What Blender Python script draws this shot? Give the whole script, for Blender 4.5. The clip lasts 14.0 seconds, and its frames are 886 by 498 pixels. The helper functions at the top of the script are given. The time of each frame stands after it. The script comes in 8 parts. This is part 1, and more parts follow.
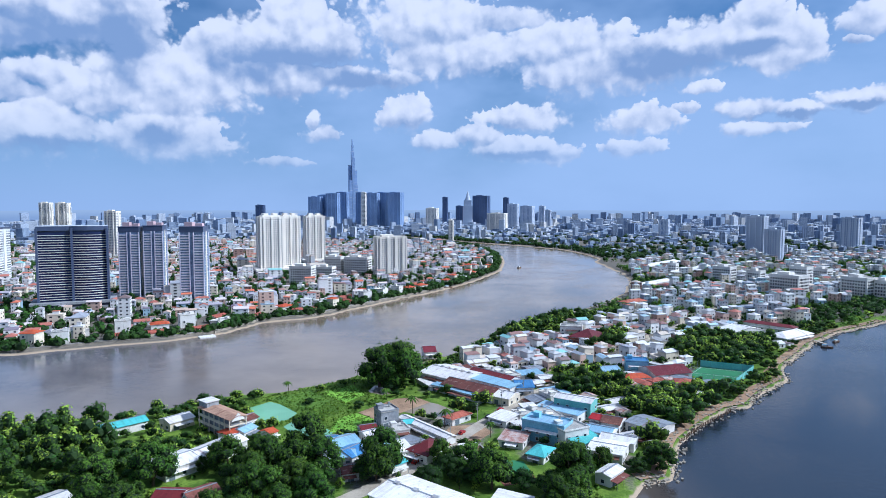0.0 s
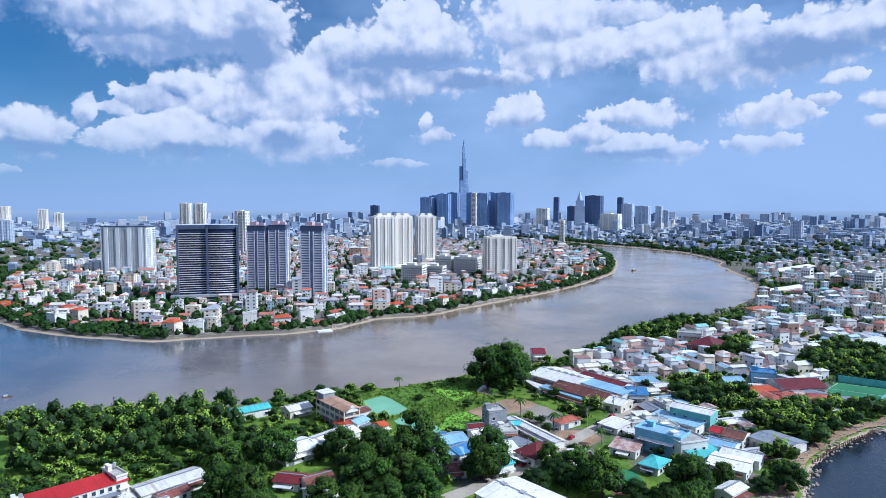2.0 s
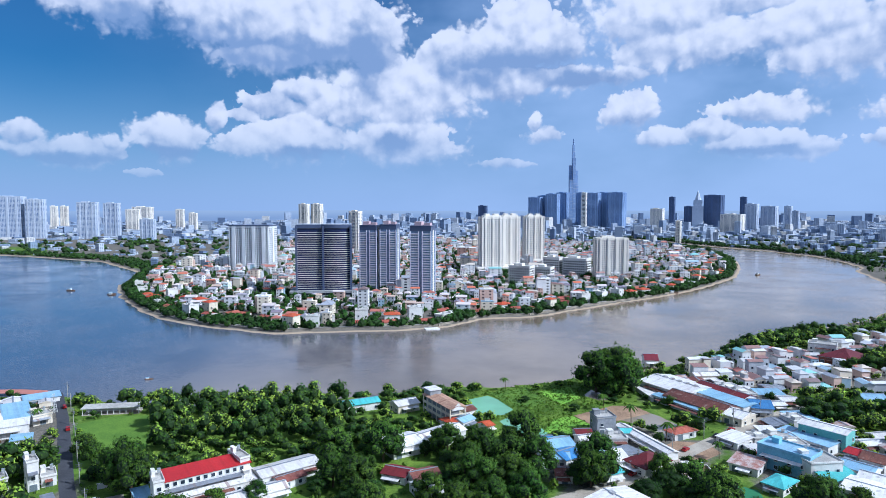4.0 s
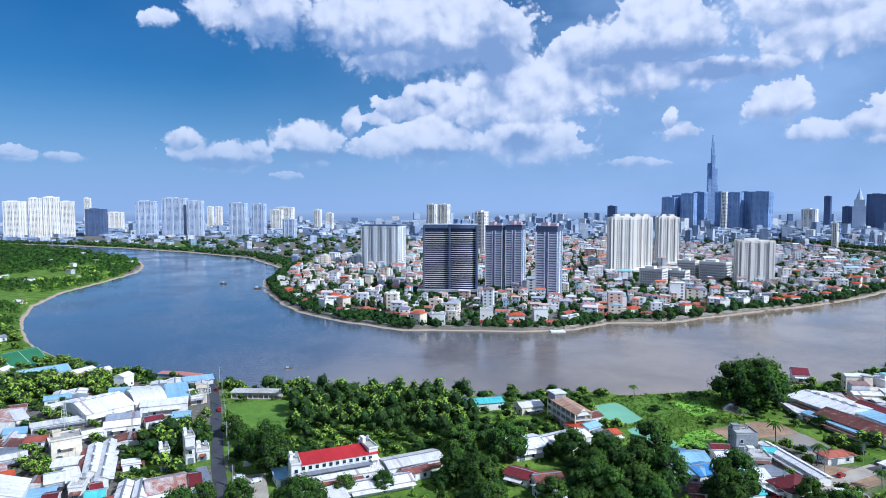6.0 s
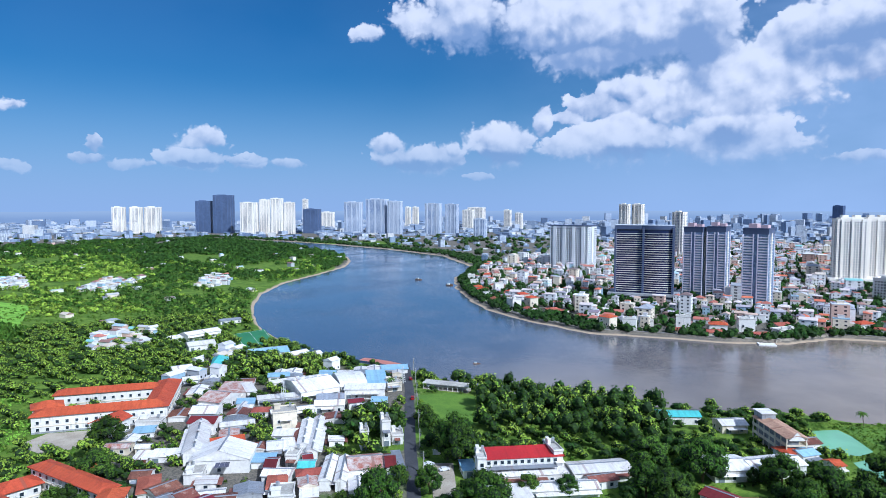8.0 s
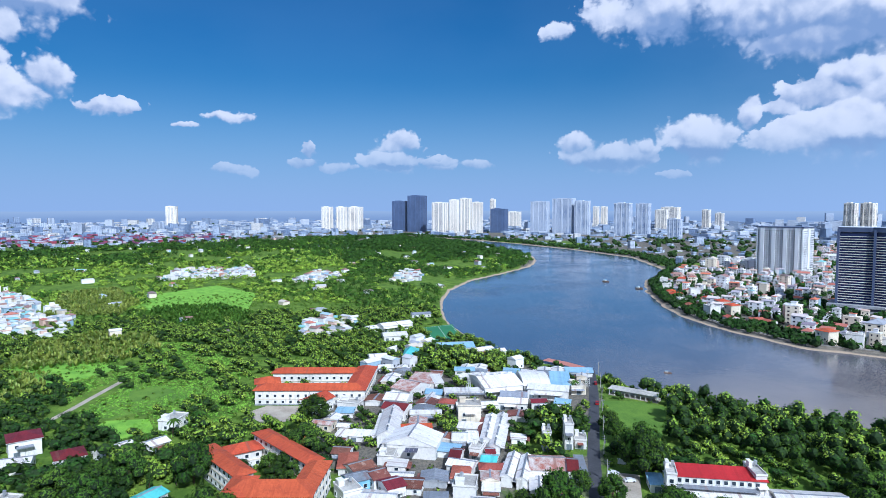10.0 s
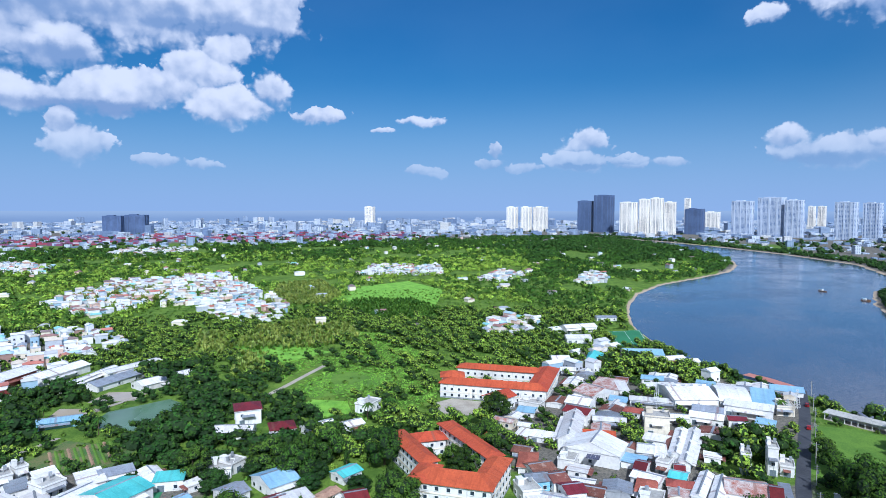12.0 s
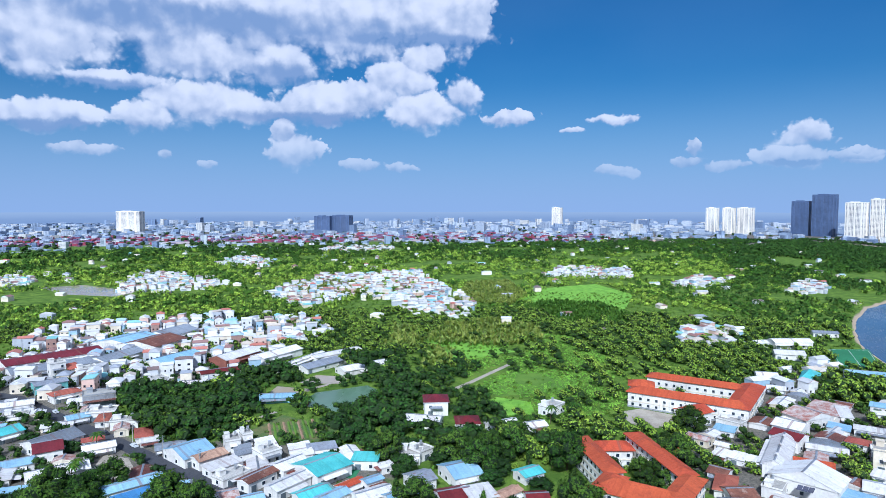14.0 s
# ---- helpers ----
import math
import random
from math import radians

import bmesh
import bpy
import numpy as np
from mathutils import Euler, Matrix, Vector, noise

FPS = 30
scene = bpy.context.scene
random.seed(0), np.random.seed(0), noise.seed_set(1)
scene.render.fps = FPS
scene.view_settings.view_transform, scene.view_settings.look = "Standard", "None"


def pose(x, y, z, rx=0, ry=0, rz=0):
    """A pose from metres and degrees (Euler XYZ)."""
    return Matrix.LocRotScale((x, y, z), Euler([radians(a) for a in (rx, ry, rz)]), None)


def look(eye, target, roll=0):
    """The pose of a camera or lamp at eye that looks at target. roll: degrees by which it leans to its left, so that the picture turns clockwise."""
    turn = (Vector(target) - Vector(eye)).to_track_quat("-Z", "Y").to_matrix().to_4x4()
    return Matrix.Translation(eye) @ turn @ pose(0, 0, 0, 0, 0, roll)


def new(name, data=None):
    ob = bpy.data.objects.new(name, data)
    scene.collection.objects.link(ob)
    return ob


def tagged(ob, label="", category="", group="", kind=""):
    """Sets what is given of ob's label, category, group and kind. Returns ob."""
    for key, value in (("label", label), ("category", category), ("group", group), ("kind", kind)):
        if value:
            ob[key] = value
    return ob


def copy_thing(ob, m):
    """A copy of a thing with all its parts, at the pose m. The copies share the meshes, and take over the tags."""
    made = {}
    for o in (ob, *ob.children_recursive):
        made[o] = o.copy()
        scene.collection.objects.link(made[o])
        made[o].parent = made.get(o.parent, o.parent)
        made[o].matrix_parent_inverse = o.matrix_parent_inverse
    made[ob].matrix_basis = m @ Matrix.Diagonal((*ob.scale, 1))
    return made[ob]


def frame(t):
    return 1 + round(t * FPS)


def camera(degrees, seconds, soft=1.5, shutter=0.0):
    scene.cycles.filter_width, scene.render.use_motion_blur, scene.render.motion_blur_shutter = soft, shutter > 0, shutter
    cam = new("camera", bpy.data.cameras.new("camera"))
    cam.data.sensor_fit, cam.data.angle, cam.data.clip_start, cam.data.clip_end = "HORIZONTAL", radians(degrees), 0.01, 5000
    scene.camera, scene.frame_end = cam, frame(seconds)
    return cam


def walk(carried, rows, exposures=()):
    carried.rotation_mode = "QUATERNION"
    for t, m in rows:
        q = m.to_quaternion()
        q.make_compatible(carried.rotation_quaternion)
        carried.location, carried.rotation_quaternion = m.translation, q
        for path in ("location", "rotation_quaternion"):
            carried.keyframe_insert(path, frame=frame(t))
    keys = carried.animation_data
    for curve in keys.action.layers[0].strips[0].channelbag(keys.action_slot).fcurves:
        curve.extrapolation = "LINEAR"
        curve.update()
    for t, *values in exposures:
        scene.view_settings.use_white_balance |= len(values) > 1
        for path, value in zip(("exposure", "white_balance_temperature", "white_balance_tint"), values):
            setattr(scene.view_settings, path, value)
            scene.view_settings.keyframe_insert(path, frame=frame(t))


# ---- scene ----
# ---------------------------------------------------------------- camera: it turns where it hovers, high over a river bend
EYE = 105.5
cam = camera(70.34, 14.0, soft=0.55)
ROWS = [
    (0.0, 0.00, -3.74), (0.5, 2.40, -3.73), (1.0, 4.94, -3.72), (1.5, 7.46, -3.71), (2.0, 10.00, -3.71),
    (2.5, 12.39, -3.71), (3.0, 14.90, -3.70), (5.5, 27.80, -3.68), (6.0, 31.21, -3.66), (6.5, 35.52, -3.65),
    (7.0, 39.77, -3.64), (7.5, 44.04, -3.65), (8.0, 48.31, -3.65), (10.5, 69.35, -3.68), (11.0, 73.59, -3.68),
    (11.5, 77.85, -3.68), (12.0, 81.84, -3.67), (12.5, 86.05, -3.66), (13.0, 90.29, -3.64), (13.5, 94.51, -3.60),
    (14.0, 98.73, -3.58),
]
walk(cam, [(t, pose(0, 0, EYE, 90 + pitch, 0, yaw)) for t, yaw, pitch in ROWS], exposures=((0.0, 0.12, 5150.0, 9.0), (14.0, 0.12, 5150.0, 9.0)))

# ---------------------------------------------------------------- sky, clouds and sun
SUN_AZ, SUN_EL = -91.0, 41.0        # degrees; az turns left from +y


def nd(tree, kind, **values):
    n = tree.nodes.new(kind)
    for key, value in values.items():
        if key in ("operation", "blend_type", "data_type", "interpolation_type", "vector_type", "feature", "noise_dimensions",
                   "sky_type", "sun_disc", "sun_elevation", "sun_rotation", "air_density", "dust_density", "ozone_density", "altitude",
                   "wave_type", "bands_direction", "clamp", "use_clamp", "distance", "node_tree"):
            if key == "operation":
                n.operation = value
            elif key == "blend_type":
                n.blend_type = value
            elif key == "data_type":
                n.data_type = value
            elif key == "interpolation_type":
                n.interpolation_type = value
            elif key == "vector_type":
                n.vector_type = value
            elif key == "feature":
                n.feature = value
            elif key == "sky_type":
                n.sky_type = value
            elif key == "sun_disc":
                n.sun_disc = value
            elif key == "sun_elevation":
                n.sun_elevation = value
            elif key == "sun_rotation":
                n.sun_rotation = value
            elif key == "air_density":
                n.air_density = value
            elif key == "dust_density":
                n.dust_density = value
            elif key == "ozone_density":
                n.ozone_density = value
            elif key == "altitude":
                n.altitude = value
            elif key == "wave_type":
                n.wave_type = value
            elif key == "bands_direction":
                n.bands_direction = value
            elif key == "use_clamp":
                n.use_clamp = value
            elif key == "node_tree":
                n.node_tree = value
    return n


def put(tree, node, index, value):
    """Sets or links one input of a node."""
    if isinstance(value, bpy.types.NodeSocket):
        tree.links.new(value, node.inputs[index])
    else:
        node.inputs[index].default_value = value


def maths(tree, op, a, b=0.0, c=0.0):
    n = nd(tree, "ShaderNodeMath", operation=op)
    for i, v in enumerate((a, b, c)):
        put(tree, n, i, v)
    return n.outputs[0]


def vmath(tree, op, a, b=(0, 0, 0)):
    n = nd(tree, "ShaderNodeVectorMath", operation=op)
    put(tree, n, 0, a)
    put(tree, n, 1, b)
    return n.outputs["Value"] if op in ("LENGTH", "DOT_PRODUCT") else n.outputs[0]


def vscale(tree, a, s):
    n = nd(tree, "ShaderNodeVectorMath", operation="SCALE")
    put(tree, n, 0, a)
    put(tree, n, "Scale", s)
    return n.outputs[0]


def noise_of(tree, vector, scale, detail=5.0, rough=0.55, lac=2.0):
    n = nd(tree, "ShaderNodeTexNoise")
    put(tree, n, "Vector", vector)
    put(tree, n, "Scale", scale)
    put(tree, n, "Detail", detail)
    put(tree, n, "Roughness", rough)
    put(tree, n, "Lacunarity", lac)
    return n


def step(tree, v, lo, hi, a=0.0, b=1.0):
    n = nd(tree, "ShaderNodeMapRange", interpolation_type="SMOOTHSTEP")
    for i, x in enumerate((v, lo, hi, a, b)):
        put(tree, n, i, x)
    return n.outputs[0]


def blend(tree, fac, a, b, how="MIX"):
    n = nd(tree, "ShaderNodeMix", data_type="RGBA", blend_type=how)
    put(tree, n, 0, fac)
    for i, v in ((6, a), (7, b)):
        put(tree, n, i, (*v, 1) if isinstance(v, tuple) and len(v) == 3 else v)
    return n.outputs[2]


# cumulus: azimuth, elevation, half width, half height, all in degrees
CLOUDS_A = [
    (131.3, 13.8, 7.32, 3.26), (121.8, 15.4, 8.72, 3.55), (109.9, 16.6, 11.4, 3.44), (99.4, 16.9, 4.38, 3.19), (119.3, 12.4, 3.84, 2.03), (112.6, 12.4, 2.43, 1.75),
    (123.9, 7.6, 2.19, 1.21), (120, 9, 3.22, 1.54), (115.3, 8.4, 3.31, 0.99), (110, 9.1, 3.96, 1.41), (105.8, 10, 3.04, 1.33), (103, 11.3, 2.56, 1.34),
    (101, 13.1, 1.34, 1.34), (99.5, 13.5, 0.93, 1.13), (100.5, 8.6, 2.98, 1.39), (97, 10.3, 1.54, 1.24), (131.1, 7.2, 3.49, 0.96), (126.5, 10.3, 3.23, 0.64),
    (111.7, 5.1, 2.35, 1.3), (112.9, 6.7, 0.97, 0.9), (106.1, 4, 1.93, 0.51), (128.2, 4.8, 2.15, 0.4), (122.3, 4.6, 0.52, 0.38), (119.1, 3.9, 0.72, 0.29),
]
CLOUDS_B = [
    (102.5, 3.8, 1.33, 0.31), (92.6, 8, 1.93, 0.56), (83.7, 7.8, 1.73, 0.4), (87.4, 7, 0.99, 0.25), (77.9, 4, 1.26, 0.48), (77.2, 5.2, 0.62, 0.67),
    (69.7, 4.2, 2.29, 0.81), (69.2, 5.8, 1.64, 1.08), (74.6, 3.7, 1.46, 0.33), (83.2, 3.4, 1.53, 0.35), (65.2, 3.8, 1.15, 0.3), (65.6, 4.5, 0.43, 0.3),
    (82.8, 3.2, 0.98, 0.3), (82.8, 7.9, 0.7, 0.25), (65.4, 4.1, 1.32, 0.44), (62.1, 3.9, 1.21, 0.35), (74.5, 3.7, 1.24, 0.42), (55, 15.2, 1.42, 0.66),
    (50.3, 16.2, 2.83, 1.44), (46.5, 16.6, 3.86, 2.16), (41, 16.5, 2.53, 1.79), (36.6, 15.6, 5.43, 2.52),
]
CLOUDS_C = [
    (30.4, 15, 6.53, 3.33), (34.6, 12.8, 4.37, 1.2), (26.2, 14, 2.65, 3.34), (20.2, 12.9, 2, 1.82), (18.3, 13.9, 2.32, 1.87), (15, 13.6, 2.16, 1.81),
    (16, 11.4, 3.31, 1.48), (23.7, 10, 6.39, 2.9), (28.9, 8.6, 2.75, 1.94), (32.4, 10, 1.91, 1.09), (34.8, 8.9, 2.43, 1.1), (37, 7.9, 1.19, 0.71),
    (39.5, 7.7, 0.7, 1.02), (32.6, 6, 4.53, 1.88), (37.2, 5.4, 2.48, 0.91), (43.2, 5.7, 2.66, 1.64), (44.9, 2.9, 1.23, 0.31), (53.1, 5.7, 1.33, 1.03),
    (50.3, 4.5, 3.86, 1.03), (47.5, 5.2, 0.62, 0.62), (23.6, 6, 4.68, 1.97), (27.3, 10.1, 0.63, 0.62), (12.6, 15.9, 3.08, 2.16), (16.1, 13.8, 4.12, 2.06),
]
CLOUDS_D = [
    (10.1, 14.2, 3.07, 2.05), (7.5, 11.3, 4.56, 0.92), (14.1, 11, 5.15, 1.34), (1.2, 15.5, 5.35, 2.25), (-1.2, 13.3, 6.18, 1.68), (-5.6, 16.2, 3.61, 0.87),
    (-9.5, 13.9, 5.97, 1.69), (-13.6, 11.8, 5.56, 2.08), (3.5, 8.4, 2.23, 1.41), (-7.1, 7.9, 3.54, 1.05), (-16.8, 7.5, 2.61, 1.14), (-16.7, 5.1, 2.05, 0.7),
    (-3.1, 6.5, 1.86, 0.98), (-7, 5.2, 3.99, 0.96), (-10.2, 4.6, 1.69, 0.65), (0.7, 5.9, 1.94, 0.75), (10.8, 6.4, 1.33, 0.62), (11.4, 7.4, 0.46, 0.82),
    (14.1, 4, 2.06, 0.41), (-26.3, 15, 1.86, 1.48), (-24, 13.5, 5.15, 1.69), (-28.9, 12.9, 1.78, 1.8), (-28, 11.8, 2.81, 1.09), (-19.7, 12.8, 4.56, 1.65),
]
CLOUDS_E = [
    (-33.5, 13.7, 1.61, 1.03), (-32.8, 12.4, 0.91, 0.35), (-22.2, 10, 1.1, 0.43), (-25.9, 8, 2.42, 0.7), (-29.1, 7.6, 1.65, 0.63), (-32.9, 8.3, 2.18, 0.82),
    (-21.2, 8.4, 0.9, 0.34), (-26.5, 6.4, 2.47, 0.51),
]
SHADED_BASES = [
    (120.5, 15.6, 13.32, 1.2), (110, 7.9, 5.45, 0.51), (130, 6.5, 3.76, 0.4), (112.8, 11.7, 2.91, 0.8), (126.9, 9.8, 3.6, 0.45), (102, 14.8, 5.65, 0.51),
    (33.7, 13.1, 6.27, 1.4), (42.5, 14.8, 4.08, 0.61), (26.4, 13.5, 1.77, 3.34), (16, 12, 2.94, 1.22), (24.1, 6, 1.5, 0.94), (31.6, 4.9, 2.84, 0.59),
    (43.4, 4.6, 3.07, 0.51), (50.6, 4, 3.6, 0.41), (69.5, 3.8, 2.24, 0.24), (13.6, 12.4, 4.63, 1.44), (7, 11.2, 3.54, 0.71), (-17, 12.4, 3.34, 1.4),
    (-7.7, 4.7, 3.95, 0.38), (44.1, 14.2, 4.32, 1.35), (-18.8, 12.2, 5.07, 1.07), (-26.1, 12.6, 2.49, 0.65), (-28.7, 7.2, 4.76, 0.32), (-33, 7.9, 1.81, 0.3),
]


def nearest_of(g, q, rows):
    """How far a place in the sky lies from the nearest of these clouds, in half widths, and how high up in that cloud; taken one after another."""
    sep = nd(g, "ShaderNodeSeparateXYZ")
    put(g, sep, 0, q)
    near, high = 9.0, 0.0
    for az, el, rw, rh in rows:
        here = nd(g, "ShaderNodeCombineXYZ")
        for i, v in enumerate((sep.outputs[0], sep.outputs[1], near)):
            put(g, here, i, v)
        m = nd(g, "ShaderNodeMapping")
        put(g, m, 0, here.outputs[0])
        m.inputs["Location"].default_value = (-az / rw, -el / rh, 0)
        m.inputs["Scale"].default_value = (1 / rw, 1 / rh, 0)
        d = vmath(g, "LENGTH", m.outputs[0])
        up = maths(g, "MULTIPLY_ADD", sep.outputs[1], 1 / rh, -el / rh)
        mixer = nd(g, "ShaderNodeMix", data_type="FLOAT")
        put(g, mixer, 0, step(g, maths(g, "SUBTRACT", near, d), -0.3, 0.3))
        put(g, mixer, 2, high)
        put(g, mixer, 3, up)
        high = mixer.outputs[0]
        near = maths(g, "SMOOTH_MIN", near, d, 0.3)
    return near, high


def billow(g, p, octaves):
    """Rounded heads of cumulus, large and small."""
    curl = noise_of(g, p, 0.5, 3.0, 0.6)
    q = vmath(g, "ADD", p, vscale(g, vmath(g, "SUBTRACT", curl.outputs["Color"], (0.5, 0.5, 0.5)), 1.6))
    total = None
    for size, weight in octaves:
        v = nd(g, "ShaderNodeTexVoronoi", feature="SMOOTH_F1")
        put(g, v, "Vector", q)
        put(g, v, "Scale", size)
        put(g, v, "Smoothness", 0.8)
        b = maths(g, "MULTIPLY", maths(g, "SUBTRACT", 0.55, v.outputs["Distance"]), weight)
        total = b if total is None else maths(g, "ADD", total, b)
    return total


world = bpy.data.worlds.new("sky")
scene.world = world
world.use_nodes = True
wt = world.node_tree
wt.nodes.clear()
sky = nd(wt, "ShaderNodeTexSky", sky_type="NISHITA", sun_disc=False, sun_elevation=radians(SUN_EL), sun_rotation=radians(-SUN_AZ),
         air_density=1.3, dust_density=0.4, ozone_density=3.0)
tc = nd(wt, "ShaderNodeTexCoord")
sx = nd(wt, "ShaderNodeSeparateXYZ")
put(wt, sx, 0, tc.outputs["Generated"])
az_n = maths(wt, "DEGREES", maths(wt, "ARCTAN2", maths(wt, "MULTIPLY", sx.outputs[0], -1.0), sx.outputs[1]))
el_n = maths(wt, "DEGREES", maths(wt, "ARCSINE", sx.outputs[2]))
cmb = nd(wt, "ShaderNodeCombineXYZ")
put(wt, cmb, 0, az_n)
put(wt, cmb, 1, el_n)
place_c = cmb.outputs[0]
swirl = noise_of(wt, place_c, 0.5, 4.0, 0.6)
bent = vmath(wt, "ADD", place_c, vscale(wt, vmath(wt, "SUBTRACT", swirl.outputs["Color"], (0.5, 0.5, 0.5)), 1.3))
near_c, high_c = nearest_of(wt, bent, CLOUDS_A + CLOUDS_B + CLOUDS_C + CLOUDS_D + CLOUDS_E)
HEADS = ((0.36, 0.5), (0.95, 0.38), (2.3, 0.27))
puff = billow(wt, place_c, HEADS)
round_c, round_sunward = billow(wt, place_c, HEADS[:2]), billow(wt, vmath(wt, "ADD", place_c, (-0.45, 0.7, 0)), HEADS[:2])
# out of the view the same fair-weather clouds go on at random
free = noise_of(wt, place_c, 0.09, 3.0, 0.5).outputs[0]
beyond = maths(wt, "MAXIMUM", step(wt, el_n, 20, 28), step(wt, maths(wt, "ABSOLUTE", maths(wt, "SUBTRACT", az_n, 50.0)), 88, 98))
rand_c = maths(wt, "SUBTRACT", maths(wt, "MULTIPLY", maths(wt, "SUBTRACT", free, 0.5), 7.0), 0.3)
rand_c = maths(wt, "SUBTRACT", rand_c, maths(wt, "MULTIPLY", maths(wt, "SUBTRACT", 1.0, beyond), 9.0))
depth_c = maths(wt, "MAXIMUM", maths(wt, "SUBTRACT", 1.22, near_c), rand_c)
depth_c = maths(wt, "ADD", depth_c, maths(wt, "MULTIPLY", puff, 1.5))
wisp = noise_of(wt, vmath(wt, "MULTIPLY", place_c, (0.6, 1.0, 1.0)), 0.7, 6.0, 0.65).outputs[0]
depth_c = maths(wt, "ADD", depth_c, maths(wt, "MULTIPLY", maths(wt, "SUBTRACT", wisp, 0.5), 0.7))
# crisp heads, frayed where the air is dry and along the bases
fray = step(wt, noise_of(wt, place_c, 0.2, 2.0, 0.5).outputs[0], 0.4, 0.65, 0.12, 0.5)
fray = maths(wt, "ADD", fray, step(wt, high_c, 0.1, -0.9, 0.0, 0.5))
mask = step(wt, depth_c, 0.0, fray)
relief = maths(wt, "MULTIPLY", maths(wt, "SUBTRACT", round_c, round_sunward), 0.95)
base_c = step(wt, nearest_of(wt, bent, SHADED_BASES)[0], 1.6, 0.3)
soft_c = noise_of(wt, place_c, 0.28, 5.0, 0.55).outputs[0]
lit = maths(wt, "ADD", maths(wt, "ADD", maths(wt, "MULTIPLY_ADD", puff, 0.35, 0.62), relief), maths(wt, "MULTIPLY", maths(wt, "SUBTRACT", soft_c, 0.5), 0.9))
lit = maths(wt, "ADD", lit, step(wt, high_c, -0.9, 0.7, -0.26, 0.2))
lit = maths(wt, "SUBTRACT", lit, maths(wt, "MULTIPLY", base_c, 0.62))
lit = step(wt, lit, -0.05, 1.05)
cloud_col = blend(wt, lit, (4.3, 5.7, 8.5), (13.3, 12.7, 13.0))
# thin high veil, thicker towards the sun
veil_n = noise_of(wt, vmath(wt, "MULTIPLY", cmb.outputs[0], (0.045, 0.09, 1.0)), 1.0, 5.0, 0.5).outputs[0]
veil = maths(wt, "MULTIPLY", step(wt, veil_n, 0.18, 0.62), step(wt, az_n, 52, 2, 0.05, 0.85))
tint = blend(wt, 1.0, sky.outputs[0], (0.24, 0.63, 0.97), "MULTIPLY")
low = step(wt, el_n, -1.0, 12.0, 1.0, 0.0)
tint = blend(wt, maths(wt, "MULTIPLY", low, 0.9), tint, (5.7, 7.4, 10.9))
tint = blend(wt, veil, tint, (6.6, 8.4, 11.6))
hazed = maths(wt, "MULTIPLY", mask, step(wt, el_n, 0.5, 8.5, 0.12, 0.97))
full = blend(wt, hazed, tint, cloud_col)
bg = nd(wt, "ShaderNodeBackground")
put(wt, bg, 0, full)
put(wt, bg, 1, 0.058)
wo = nd(wt, "ShaderNodeOutputWorld")
wt.links.new(bg.outputs[0], wo.inputs[0])

sun = new("sun", bpy.data.lights.new("sun", "SUN"))
sun.data.energy, sun.data.angle, sun.data.color = 4.8, radians(0.53), (1.0, 0.95, 0.87)
sun_way = Vector((-math.sin(radians(SUN_AZ)) * math.cos(radians(SUN_EL)), math.cos(radians(SUN_AZ)) * math.cos(radians(SUN_EL)), math.sin(radians(SUN_EL))))
sun.matrix_world = look(sun_way * 300, (0, 0, 0))

# ---------------------------------------------------------------- materials


def rgb(r, g, b):
    """Linear colour of a paint given in the usual 0 to 255 steps."""
    return tuple(((c / 255 + 0.055) / 1.055) ** 2.4 if c > 10 else c / 3295 for c in (r, g, b))


